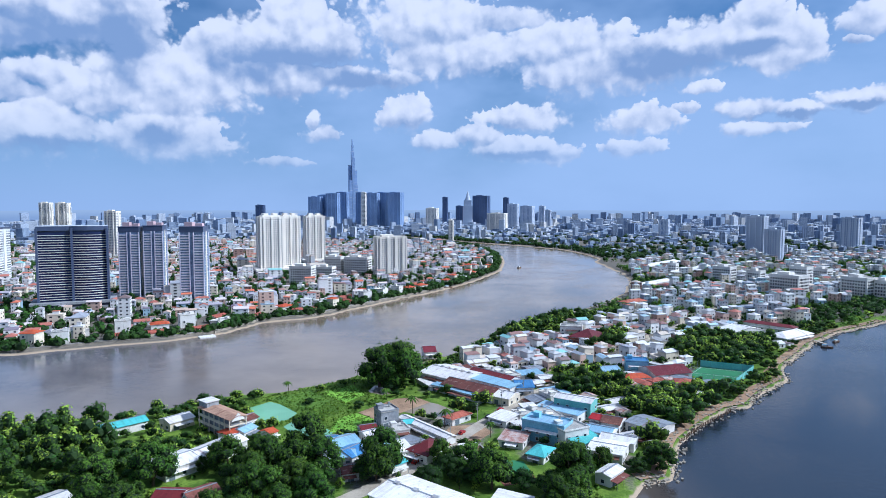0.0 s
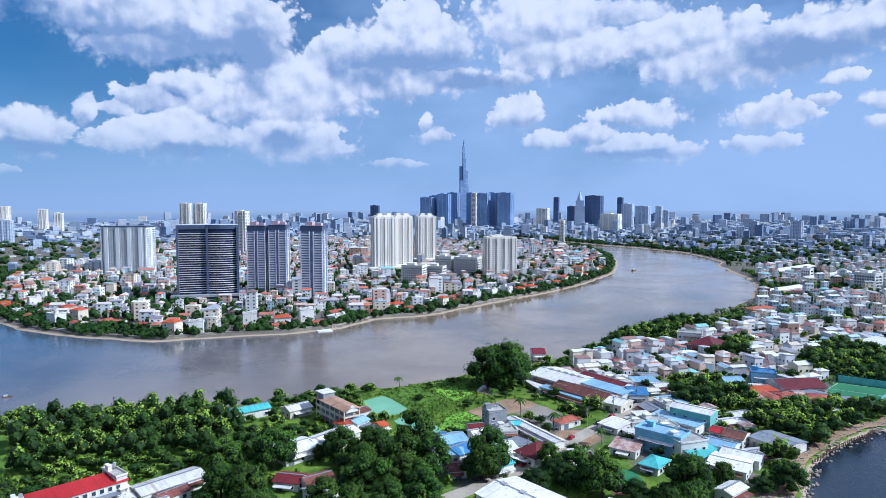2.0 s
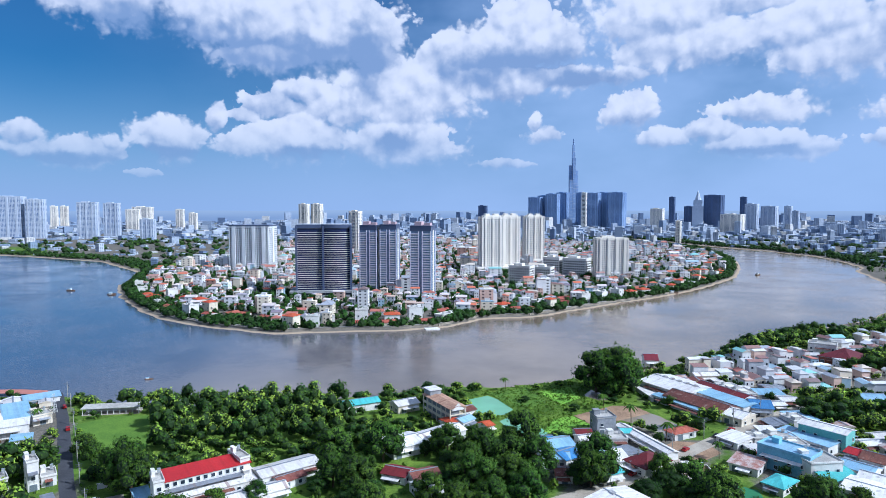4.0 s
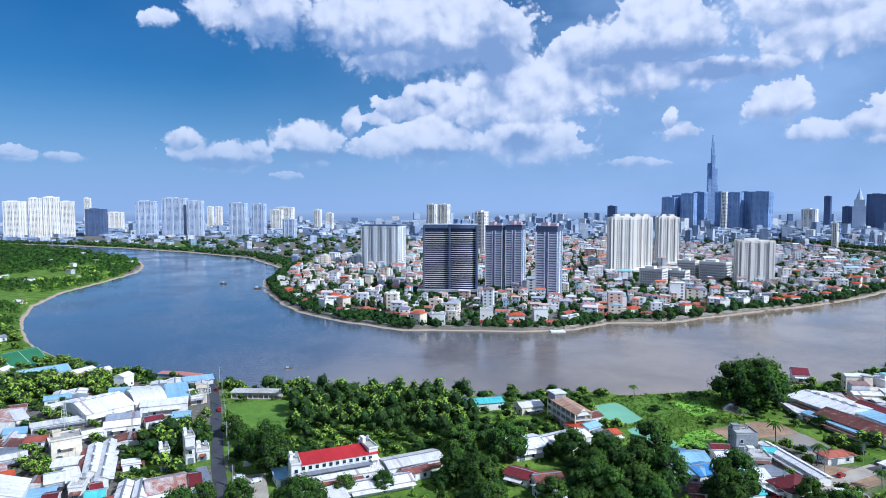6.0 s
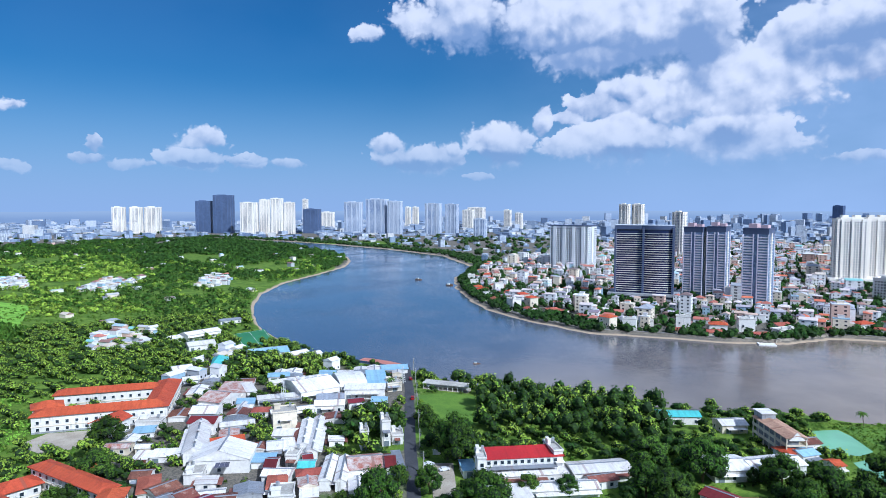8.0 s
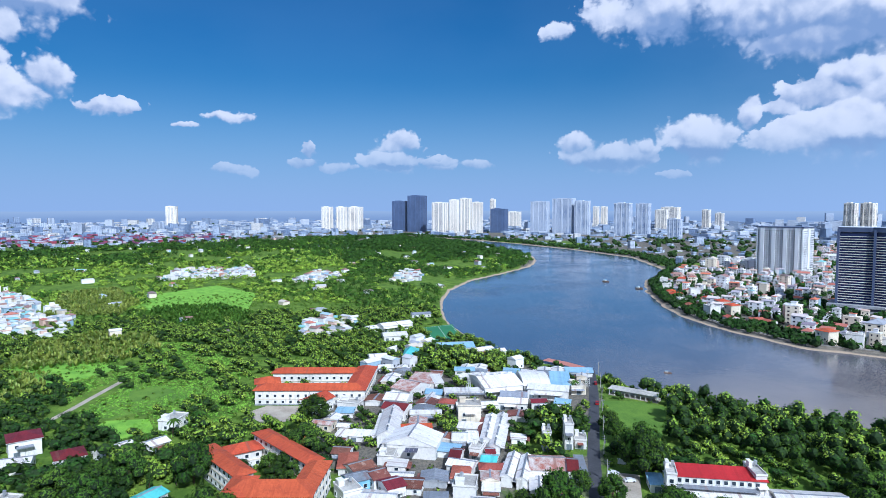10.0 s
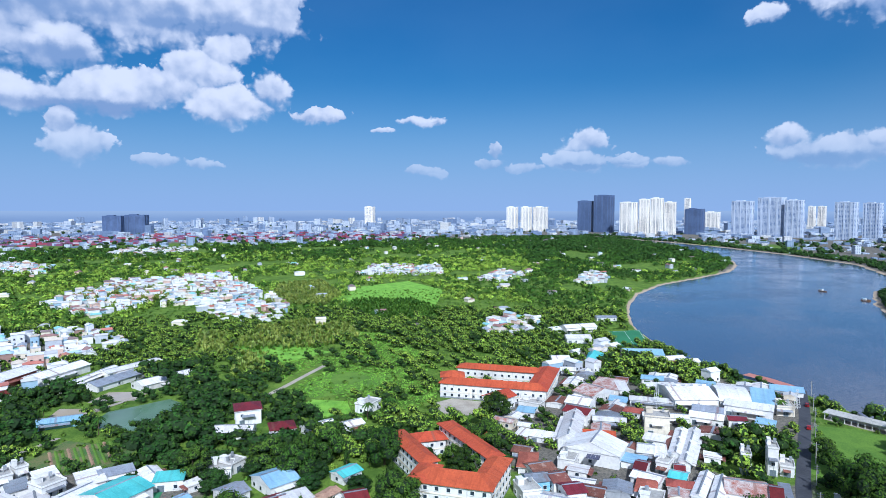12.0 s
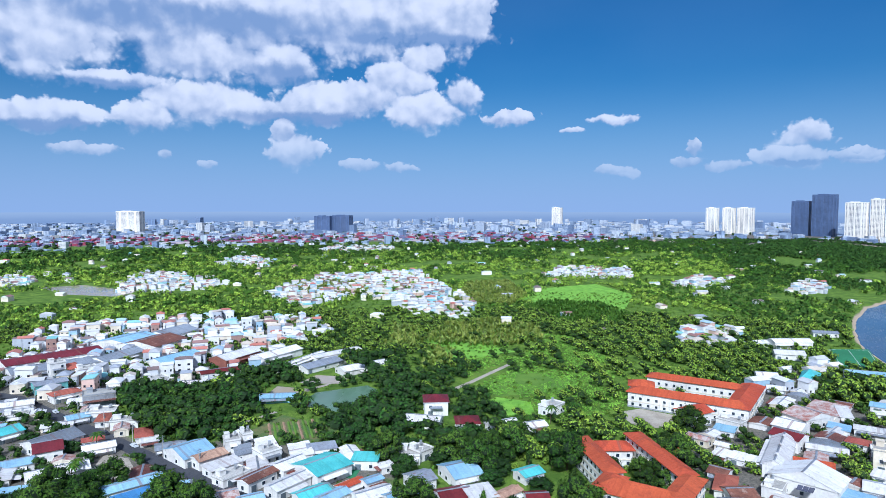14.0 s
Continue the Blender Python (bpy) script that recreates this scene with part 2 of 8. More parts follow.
def mat(name, colour, second=None, rough=0.7, grain=1.0, spread=0.25, bump=0.0, bump_scale=4.0, metal=0.0, stripes=0.0, stripe_axis="X",
        per_object=0.0, per_island=0.0, island_ramp=None, stain=None, spec=0.3, translucent=0.0, floors=0.0):
    """Two-scale painted surface: colour and second mixed by coarse and fine noise, with bump, stripes and stains."""
    m = bpy.data.materials.new(name)
    m.use_nodes = True
    t = m.node_tree
    b = t.nodes["Principled BSDF"]
    geo, obi = nd(t, "ShaderNodeNewGeometry"), nd(t, "ShaderNodeObjectInfo")
    tex = nd(t, "ShaderNodeTexCoord")
    place = geo.outputs["Position"]
    second = second or tuple(c * (1 - spread) for c in colour)
    coarse = noise_of(t, place, 0.09 * grain, 4.0, 0.6).outputs[0]
    fine = noise_of(t, place, 1.3 * grain, 3.0, 0.6).outputs[0]
    fac = step(t, maths(t, "ADD", maths(t, "MULTIPLY", coarse, 0.6), maths(t, "MULTIPLY", fine, 0.4)), 0.36, 0.64)
    base = blend(t, fac, colour, second)
    if island_ramp:
        r = nd(t, "ShaderNodeValToRGB")
        r.color_ramp.interpolation = "CONSTANT"
        put(t, r, 0, geo.outputs["Random Per Island"])
        while len(r.color_ramp.elements) < len(island_ramp):
            r.color_ramp.elements.new(0.5)
        for i, (pos, c) in enumerate(island_ramp):
            r.color_ramp.elements[i].position = pos
            r.color_ramp.elements[i].color = (*c, 1)
        base = blend(t, 0.85, base, r.outputs[0])
        base = blend(t, maths(t, "MULTIPLY", fac, 0.35), base, blend(t, 1.0, base, (0.55, 0.53, 0.5), "MULTIPLY"))
    if floors:
        # rows of windows of houses too far off to build them
        sp = nd(t, "ShaderNodeSeparateXYZ")
        put(t, sp, 0, place)
        up = maths(t, "FRACT", maths(t, "MULTIPLY", sp.outputs[2], 1 / 3.4))
        along = maths(t, "FRACT", maths(t, "MULTIPLY", maths(t, "ADD", sp.outputs[0], maths(t, "MULTIPLY", sp.outputs[1], 0.6)), 0.27))
        sn = nd(t, "ShaderNodeSeparateXYZ")
        put(t, sn, 0, geo.outputs["Normal"])
        hole = maths(t, "MULTIPLY", maths(t, "GREATER_THAN", up, 0.42), maths(t, "GREATER_THAN", along, 0.36))
        hole = maths(t, "MULTIPLY", hole, maths(t, "LESS_THAN", maths(t, "ABSOLUTE", sn.outputs[2]), 0.5))
        base = blend(t, maths(t, "MULTIPLY", hole, floors), base, rgb(70, 80, 100))
    for amount, rand in ((per_object, obi.outputs["Random"]), (per_island, geo.outputs["Random Per Island"])):
        if amount:
            hsv = nd(t, "ShaderNodeHueSaturation")
            put(t, hsv, "Color", base)
            put(t, hsv, "Value", step(t, rand, 0.0, 1.0, 1.0 - amount, 1.0 + amount))
            put(t, hsv, "Hue", maths(t, "ADD", 0.5, maths(t, "MULTIPLY", maths(t, "SUBTRACT", maths(t, "FRACT", maths(t, "MULTIPLY", rand, 7.3)), 0.5), amount * 0.09)))
            base = hsv.outputs[0]
    if stain:
        s = noise_of(t, vmath(t, "MULTIPLY", place, (0.5, 0.5, 0.12)), 0.9, 5.0, 0.65).outputs[0]
        base = blend(t, step(t, s, 0.55, 0.72, 0.0, 0.6), base, stain)
    height = fine
    if stripes:
        w = nd(t, "ShaderNodeTexWave", wave_type="BANDS", bands_direction=stripe_axis)
        put(t, w, "Vector", tex.outputs["Object"])
        put(t, w, "Scale", stripes)
        base = blend(t, maths(t, "MULTIPLY", w.outputs[1], 0.14), base, blend(t, 1.0, base, (0.5, 0.5, 0.5), "MULTIPLY"))
        height = maths(t, "ADD", w.outputs[1], maths(t, "MULTIPLY", fine, 0.3))
        # each metal sheet has aged in its own way
        so = nd(t, "ShaderNodeSeparateXYZ")
        put(t, so, 0, tex.outputs["Object"])
        axis = so.outputs[0 if stripe_axis == "X" else 1]
        cell = maths(t, "FLOOR", maths(t, "ADD", maths(t, "MULTIPLY", axis, 0.95), maths(t, "MULTIPLY", obi.outputs["Random"], 91.0)))
        wn = nd(t, "ShaderNodeTexWhiteNoise")
        wn.noise_dimensions = "1D"
        put(t, wn, "W", cell)
        base = blend(t, step(t, wn.outputs[0], 0.1, 1.0, 0.0, 0.5), base, blend(t, 1.0, base, (0.76, 0.72, 0.68), "MULTIPLY"))
        base = blend(t, step(t, wn.outputs[0], 0.955, 0.965, 0.0, 0.55), base, rgb(128, 86, 72))
        streak = noise_of(t, vmath(t, "MULTIPLY", tex.outputs["Object"], (1.6, 0.12, 0.3)), 1.0, 3.0, 0.6).outputs[0]
        base = blend(t, step(t, streak, 0.52, 0.72, 0.0, 0.4), base, blend(t, 1.0, base, (0.66, 0.58, 0.52), "MULTIPLY"))
    if bump:
        bp = nd(t, "ShaderNodeBump")
        put(t, bp, "Strength", bump)
        put(t, bp, "Distance", 0.15)
        put(t, bp, "Height", height)
        t.links.new(bp.outputs[0], b.inputs["Normal"])
    t.links.new(base, b.inputs["Base Color"])
    b.inputs["Roughness"].default_value = rough
    b.inputs["Metallic"].default_value = metal
    b.inputs["Specular IOR Level"].default_value = spec
    if translucent:
        # a spray of leaves catches the light as part of its crown
        out = nd(t, "ShaderNodeAttribute")
        out.attribute_name = "outward"
        turned = nd(t, "ShaderNodeVectorTransform")
        turned.vector_type, turned.convert_from, turned.convert_to = "VECTOR", "OBJECT", "WORLD"
        put(t, turned, 0, out.outputs["Vector"])
        away = vmath(t, "ADD", vscale(t, geo.outputs["Normal"], 0.55), vmath(t, "NORMALIZE", turned.outputs[0]))
        t.links.new(vmath(t, "NORMALIZE", away), b.inputs["Normal"])
        tr, mx = nd(t, "ShaderNodeBsdfTranslucent"), nd(t, "ShaderNodeMixShader")
        put(t, tr, 0, base)
        put(t, mx, 0, translucent)
        t.links.new(b.outputs[0], mx.inputs[1])
        t.links.new(tr.outputs[0], mx.inputs[2])
        t.links.new(mx.outputs[0], t.nodes["Material Output"].inputs[0])
    return m


M = {}
M["white_wall"] = mat("white_wall", rgb(230, 227, 221), rgb(208, 203, 196), rough=0.8, grain=0.6, stain=rgb(150, 146, 138), per_object=0.06)
M["cream_wall"] = mat("cream_wall", rgb(226, 216, 196), rgb(205, 192, 170), rough=0.8, grain=0.5, stain=rgb(160, 148, 128), per_object=0.06)
M["grey_wall"] = mat("grey_wall", rgb(160, 162, 165), rgb(126, 128, 132), rough=0.85, grain=0.5, stain=rgb(90, 90, 90), per_object=0.12)
M["pink_wall"] = mat("pink_wall", rgb(214, 176, 160), rgb(190, 150, 135), rough=0.8, per_object=0.1)
M["blue_wall"] = mat("blue_wall", rgb(150, 196, 214), rgb(120, 168, 190), rough=0.8, per_object=0.1)
M["teal_wall"] = mat("teal_wall", rgb(134, 196, 190), rgb(108, 170, 165), rough=0.8, per_object=0.08)
M["brick_wall"] = mat("brick_wall", rgb(150, 96, 78), rgb(120, 78, 66), rough=0.9, per_object=0.1)
M["white_metal"] = mat("white_metal", rgb(238, 235, 232), rgb(216, 211, 207), rough=0.5, grain=0.5, stripes=1.6, bump=0.25, stain=rgb(150, 138, 126), per_object=0.14, spec=0.4)
M["grey_metal"] = mat("grey_metal", rgb(150, 156, 166), rgb(122, 127, 136), rough=0.5, grain=0.5, stripes=1.6, bump=0.25, stain=rgb(120, 108, 98), per_object=0.18, spec=0.4)
M["blue_metal"] = mat("blue_metal", rgb(84, 140, 190), rgb(66, 116, 165), rough=0.5, stripes=1.6, bump=0.25, per_object=0.15)
M["pale_blue_metal"] = mat("pale_blue_metal", rgb(160, 196, 218), rgb(136, 174, 200), rough=0.5, stripes=1.6, bump=0.25, per_object=0.1)
M["teal_metal"] = mat("teal_metal", rgb(110, 200, 196), rgb(90, 176, 176), rough=0.5, stripes=1.6, bump=0.25, per_object=0.1)
M["rust_metal"] = mat("rust_metal", rgb(134, 84, 70), rgb(96, 62, 56), rough=0.8, stripes=1.6, bump=0.25, stain=rgb(180, 160, 146), per_object=0.2)
M["maroon_metal"] = mat("maroon_metal", rgb(122, 42, 48), rgb(98, 36, 42), rough=0.6, stripes=1.6, bump=0.25, per_object=0.15)
M["red_metal"] = mat("red_metal", rgb(190, 46, 46), rgb(168, 40, 42), rough=0.5, stripes=1.6, bump=0.25, per_object=0.05)
M["orange_tile"] = mat("orange_tile", rgb(204, 94, 58), rgb(178, 78, 50), rough=0.75, grain=0.8, stripes=2.2, bump=0.4, per_object=0.08, stain=rgb(140, 66, 46))
M["red_tile"] = mat("red_tile", rgb(186, 106, 86), rgb(156, 84, 70), rough=0.75, stripes=2.2, bump=0.4, per_object=0.12)
M["concrete_roof"] = mat("concrete_roof", rgb(186, 182, 174), rgb(150, 146, 140), rough=0.9, grain=0.8, stain=rgb(110, 106, 100), per_object=0.12)
M["asphalt"] = mat("asphalt", rgb(76, 77, 82), rgb(60, 61, 66), rough=0.9, grain=1.0)
M["paving"] = mat("paving", rgb(178, 168, 152), rgb(150, 140, 126), rough=0.9, grain=1.2)
M["pink_paving"] = mat("pink_paving", rgb(190, 128, 112), rgb(168, 110, 98), rough=0.9)
M["earth"] = mat("earth", rgb(170, 140, 112), rgb(128, 104, 82), rough=0.95, grain=1.2, bump=0.4)
M["stone"] = mat("stone", rgb(168, 158, 142), rgb(130, 122, 110), rough=0.9, grain=2.0, bump=0.4)
M["lawn"] = mat("lawn", rgb(104, 134, 46), rgb(80, 112, 38), rough=0.95, grain=1.0)
M["turf"] = mat("turf", rgb(62, 126, 84), rgb(54, 110, 74), rough=0.9, grain=0.6)
M["paddy"] = mat("paddy", rgb(138, 182, 62), rgb(102, 148, 48), rough=0.95, grain=1.4, bump=0.5)
M["plot"] = mat("plot", rgb(120, 112, 74), rgb(70, 104, 48), rough=0.95, grain=1.6)
M["dark_glass"] = mat("dark_glass", rgb(34, 40, 54), rgb(26, 30, 40), rough=0.12, spec=0.6)
M["blue_glass"] = mat("blue_glass", rgb(58, 82, 112), rgb(46, 66, 92), rough=0.12, spec=0.6)
M["navy_glass"] = mat("navy_glass", rgb(36, 46, 86), rgb(28, 36, 70), rough=0.22, spec=0.5)
M["tower_white"] = mat("tower_white", rgb(240, 234, 222), rgb(226, 218, 205), rough=0.8, grain=0.15)
# paler, bluer paint on far grey and slate towers stands in for haze
M["tower_hazed_grey"] = mat("tower_hazed_grey", rgb(198, 204, 214), rgb(176, 184, 198), rough=0.7, grain=0.1)
M["tower_hazed_blue"] = mat("tower_hazed_blue", rgb(150, 172, 206), rgb(126, 148, 184), rough=0.4, grain=0.1)
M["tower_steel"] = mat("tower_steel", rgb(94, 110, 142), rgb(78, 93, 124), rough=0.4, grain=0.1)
M["hazed_glass"] = mat("hazed_glass", rgb(104, 126, 164), rgb(88, 108, 146), rough=0.25, grain=0.2, spec=0.5)
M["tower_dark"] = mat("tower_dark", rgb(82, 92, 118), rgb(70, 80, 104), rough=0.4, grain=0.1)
M["tower_pink"] = mat("tower_pink", rgb(206, 178, 180), rgb(186, 160, 164), rough=0.7, grain=0.2)
M["tower_window"] = mat("tower_window", rgb(112, 114, 128), rgb(92, 94, 108), rough=0.3, grain=0.3)
M["tower_pale"] = mat("tower_pale", rgb(232, 232, 232), rgb(212, 214, 216), rough=0.8, grain=0.2)
M["tower_lilac"] = mat("tower_lilac", rgb(216, 212, 224), rgb(194, 190, 206), rough=0.6, grain=0.2)
M["nipa"] = mat("nipa", rgb(150, 160, 70), rgb(100, 120, 44), per_island=0.35, rough=0.5, spec=0.35, translucent=0.2)
M["timber"] = mat("timber", rgb(110, 84, 62), rgb(78, 60, 46), rough=0.9)
M["bark"] = mat("bark", rgb(98, 82, 66), rgb(70, 58, 48), rough=0.95, bump=0.5)
M["steel"] = mat("steel", rgb(150, 156, 160), rgb(120, 126, 130), rough=0.4, metal=0.8)
LEAF = dict(rough=0.75, spec=0.12, translucent=0.16)
M["leaf"] = mat("leaf", rgb(86, 114, 38), rgb(49, 77, 26), per_island=0.24, per_object=0.22, **LEAF)
M["leaf_light"] = mat("leaf_light", rgb(158, 182, 66), rgb(114, 146, 50), per_island=0.3, per_object=0.15, **LEAF)
M["leaf_yellow"] = mat("leaf_yellow", rgb(150, 164, 40), rgb(112, 134, 36), per_island=0.25, **LEAF)
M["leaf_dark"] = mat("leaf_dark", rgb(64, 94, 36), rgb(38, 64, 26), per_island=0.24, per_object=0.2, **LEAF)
M["grass"] = mat("grass", rgb(108, 136, 46), rgb(74, 104, 34), per_island=0.35, **LEAF)


def water_mat(name, deep, rough, bump, scale, stream=False):
    m = bpy.data.materials.new(name)
    m.use_nodes = True
    t = m.node_tree
    b = t.nodes["Principled BSDF"]
    geo = nd(t, "ShaderNodeNewGeometry")
    silt = noise_of(t, vmath(t, "MULTIPLY", geo.outputs["Position"], (0.007, 0.007, 1)), 1.0, 5.0, 0.6).outputs[0]
    sep = nd(t, "ShaderNodeSeparateXYZ")
    put(t, sep, 0, geo.outputs["Position"])
    # silt in the water, its tone varied by noise
    muddy = blend(t, step(t, silt, 0.35, 0.65), deep, tuple(c * 0.6 for c in deep))
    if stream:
        # sky reflection on the far reach, painted in as blue by position
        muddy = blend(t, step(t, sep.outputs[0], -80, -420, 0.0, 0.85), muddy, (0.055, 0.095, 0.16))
        # cloud shade over the side arm, painted in as near black
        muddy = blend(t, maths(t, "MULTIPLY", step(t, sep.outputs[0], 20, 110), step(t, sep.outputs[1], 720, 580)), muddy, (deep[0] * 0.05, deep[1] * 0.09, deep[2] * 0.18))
    t.links.new(muddy, b.inputs["Base Color"])
    small = noise_of(t, geo.outputs["Position"], scale, 4.0, 0.65).outputs[0]
    patch = noise_of(t, geo.outputs["Position"], 0.012, 4.0, 0.6).outputs[0]
    bp = nd(t, "ShaderNodeBump")
    put(t, bp, "Strength", step(t, patch, 0.35, 0.65, bump * 0.35, bump))
    put(t, bp, "Distance", 1.0)
    put(t, bp, "Height", small)
    t.links.new(bp.outputs[0], b.inputs["Normal"])
    put(t, b, "Roughness", step(t, patch, 0.35, 0.68, rough * 0.6, rough * 1.5))
    b.inputs["IOR"].default_value = 1.52
    return m


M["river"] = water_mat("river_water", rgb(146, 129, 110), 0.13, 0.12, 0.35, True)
M["pond"] = water_mat("pond_water", rgb(142, 202, 156), 0.22, 0.12, 0.8)
M["weed_pond"] = water_mat("weed_pond_water", rgb(104, 134, 104), 0.25, 0.12, 0.8)
M["mud_pond"] = water_mat("mud_pond_water", rgb(186, 170, 148), 0.16, 0.1, 0.8)

# ---------------------------------------------------------------- mesh helpers


class Soup:
    """Gathers boxes, roofs and plates and links them as one mesh object."""

    def __init__(self):
        self.v, self.f, self.m = [], [], []

    def add(self, verts, faces, slot=0):
        n = len(self.v)
        self.v += verts
        self.f += [tuple(n + i for i in f) for f in faces]
        self.m += [slot] * len(faces)
        return self

    def box(self, cx, cy, z0, l, w, h, rot=0.0, slot=0, bottom=True):
        c, s = math.cos(radians(rot)), math.sin(radians(rot))
        vs = [(cx + c * x * l / 2 - s * y * w / 2, cy + s * x * l / 2 + c * y * w / 2, z0 + z * h)
              for z in (0, 1) for x, y in ((-1, -1), (1, -1), (1, 1), (-1, 1))]
        fs = [(4, 5, 6, 7), (0, 1, 5, 4), (1, 2, 6, 5), (2, 3, 7, 6), (3, 0, 4, 7)]
        return self.add(vs, fs + [(3, 2, 1, 0)] if bottom else fs, slot)

    def pane(self, cx, cy, z0, l, h, rot=0.0, slot=0):
        """A thin upright sheet that faces -y before its turn."""
        c, s = math.cos(radians(rot)) * l / 2, math.sin(radians(rot)) * l / 2
        return self.add([(cx - c, cy - s, z0), (cx + c, cy + s, z0), (cx + c, cy + s, z0 + h), (cx - c, cy - s, z0 + h)], [(0, 1, 2, 3)], slot)

    def gable(self, cx, cy, z0, l, w, rise, rot=0.0, thick=0.25, slot=0, ends=None):
        """A pitched roof whose ridge runs along its length; ends: slot of the gable walls."""
        c, s = math.cos(radians(rot)), math.sin(radians(rot))

        def at(x, y, z):
            return (cx + c * x - s * y, cy + s * x + c * y, z)
        a, b = l / 2, w / 2
        vs = [at(x, y, z) for x in (-a, a) for y, z in ((-b, z0), (0, z0 + rise), (b, z0), (-b, z0 + thick), (0, z0 + rise + thick), (b, z0 + thick))]
        fs = [(3, 9, 10, 4), (4, 10, 11, 5), (1, 7, 6, 0), (2, 8, 7, 1), (0, 6, 9, 3), (5, 11, 8, 2)]
        self.add(vs, fs, slot)
        self.add(vs, [(0, 3, 4, 1), (1, 4, 5, 2), (6, 7, 10, 9), (7, 8, 11, 10)], slot)
        if ends is not None:
            k = a * 0.98
            for x in (-k, k):
                self.add([at(x, -b * 0.96, z0), at(x, b * 0.96, z0), at(x, 0, z0 + rise)], [(0, 1, 2) if x > 0 else (2, 1, 0)], ends)
        return self

    def hip(self, cx, cy, z0, l, w, rise, rot=0.0, thick=0.25, slot=0):
        c, s = math.cos(radians(rot)), math.sin(radians(rot))

        def at(x, y, z):
            return (cx + c * x - s * y, cy + s * x + c * y, z)
        a, b = l / 2, w / 2
        r = max(a - b, 0.02 * a)
        vs = [at(-a, -b, z0), at(a, -b, z0), at(a, b, z0), at(-a, b, z0), at(-a, -b, z0 + thick), at(a, -b, z0 + thick), at(a, b, z0 + thick),
              at(-a, b, z0 + thick), at(-r, 0, z0 + rise), at(r, 0, z0 + rise)]
        return self.add(vs, [(3, 2, 1, 0), (0, 1, 5, 4), (1, 2, 6, 5), (2, 3, 7, 6), (3, 0, 4, 7), (4, 5, 9, 8), (5, 6, 9), (6, 7, 8, 9), (7, 4, 8)], slot)

    def shed(self, cx, cy, z0, l, w, rise, rot=0.0, thick=0.2, slot=0):
        c, s = math.cos(radians(rot)), math.sin(radians(rot))
        vs = [(cx + c * x * l / 2 - s * y * w / 2, cy + s * x * l / 2 + c * y * w / 2, z0 + z * thick + (rise if y > 0 else 0))
              for z in (0, 1) for x, y in ((-1, -1), (1, -1), (1, 1), (-1, 1))]
        return self.add(vs, [(4, 5, 6, 7), (0, 1, 5, 4), (1, 2, 6, 5), (2, 3, 7, 6), (3, 0, 4, 7), (3, 2, 1, 0)], slot)

    def prism(self, ring, z0, z1, slot=0):
        """An upright prism over a ring that runs anticlockwise."""
        n = len(ring)
        self.add([(x, y, z0) for x, y in ring] + [(x, y, z1) for x, y in ring],
                 [tuple(range(n, 2 * n)), tuple(reversed(range(n)))] + [(i, (i + 1) % n, n + (i + 1) % n, n + i) for i in range(n)], slot)
        return self

    def tube(self, p, q, r0, r1, n=6, slot=0):
        p, q = Vector(p), Vector(q)
        d = (q - p).normalized()
        u = d.orthogonal().normalized()
        w = d.cross(u)
        vs = [tuple(c + (u * math.cos(2 * math.pi * i / n) + w * math.sin(2 * math.pi * i / n)) * r) for c, r in ((p, r0), (q, r1)) for i in range(n)]
        return self.add(vs, [(i, (i + 1) % n, n + (i + 1) % n, n + i) for i in range(n)] + [tuple(range(n, 2 * n)), tuple(reversed(range(n)))], slot)

    def mesh(self, name, mats):
        me = bpy.data.meshes.new(name)
        me.from_pydata(self.v, [], self.f)
        for x in mats:
            me.materials.append(x)
        me.polygons.foreach_set("material_index", self.m)
        me.update()
        return me


def part(name, soup, mats, parent=None, label=""):
    """Links a soup, or a mesh, as ONE object, under a thing or a part."""
    mats = mats if isinstance(mats, (list, tuple)) else [mats]
    ob = new(name, soup.mesh(name, mats) if isinstance(soup, Soup) else soup)
    if parent:
        ob.parent = parent
    if label:
        ob["label"] = label
    return ob


def root(name, x, y, z=1.5, rot=0.0, label="", category="", group=""):
    ob = new(name)
    ob.empty_display_size = 1
    ob.matrix_basis = pose(x, y, z, 0, 0, rot)
    return tagged(ob, label, category, group)


def mesh_from(name, verts, faces, mats):
    """One mesh from numpy arrays: verts n x 3, faces m x 4."""
    me = bpy.data.meshes.new(name)
    me.vertices.add(len(verts))
    me.vertices.foreach_set("co", np.asarray(verts, dtype=np.float32).ravel())
    n, k = faces.shape
    me.loops.add(n * k)
    me.loops.foreach_set("vertex_index", np.asarray(faces, dtype=np.int32).ravel())
    me.polygons.add(n)
    me.polygons.foreach_set("loop_start", np.arange(0, n * k, k, dtype=np.int32))
    for x in mats:
        me.materials.append(x)
    me.update(calc_edges=True)
    return me


def inside(poly, x, y):
    """Which of the points lie in the polygon."""
    x, y = np.asarray(x, float), np.asarray(y, float)
    hit = np.zeros(x.shape, bool)
    for (x0, y0), (x1, y1) in zip(poly, poly[1:] + poly[:1]):
        if y0 != y1:
            hit ^= ((y0 > y) != (y1 > y)) & (x < (x1 - x0) * (y - y0) / (y1 - y0) + x0)
    return hit


def off_edge(poly, x, y):
    """Distance to the polygon's rim, negative inside."""
    best = np.full(np.shape(x), 1e9)
    for (x0, y0), (x1, y1) in zip(poly, poly[1:] + poly[:1]):
        dx, dy = x1 - x0, y1 - y0
        s = np.clip(((x - x0) * dx + (y - y0) * dy) / (dx * dx + dy * dy + 1e-9), 0, 1)
        best = np.minimum(best, np.hypot(x - x0 - s * dx, y - y0 - s * dy))
    return np.where(inside(poly, x, y), -best, best)


FRONT = []      # strips before buildings, seen from the river side, with no tall trees
TAKEN = []      # footprints: x, y, half length, half width, turn


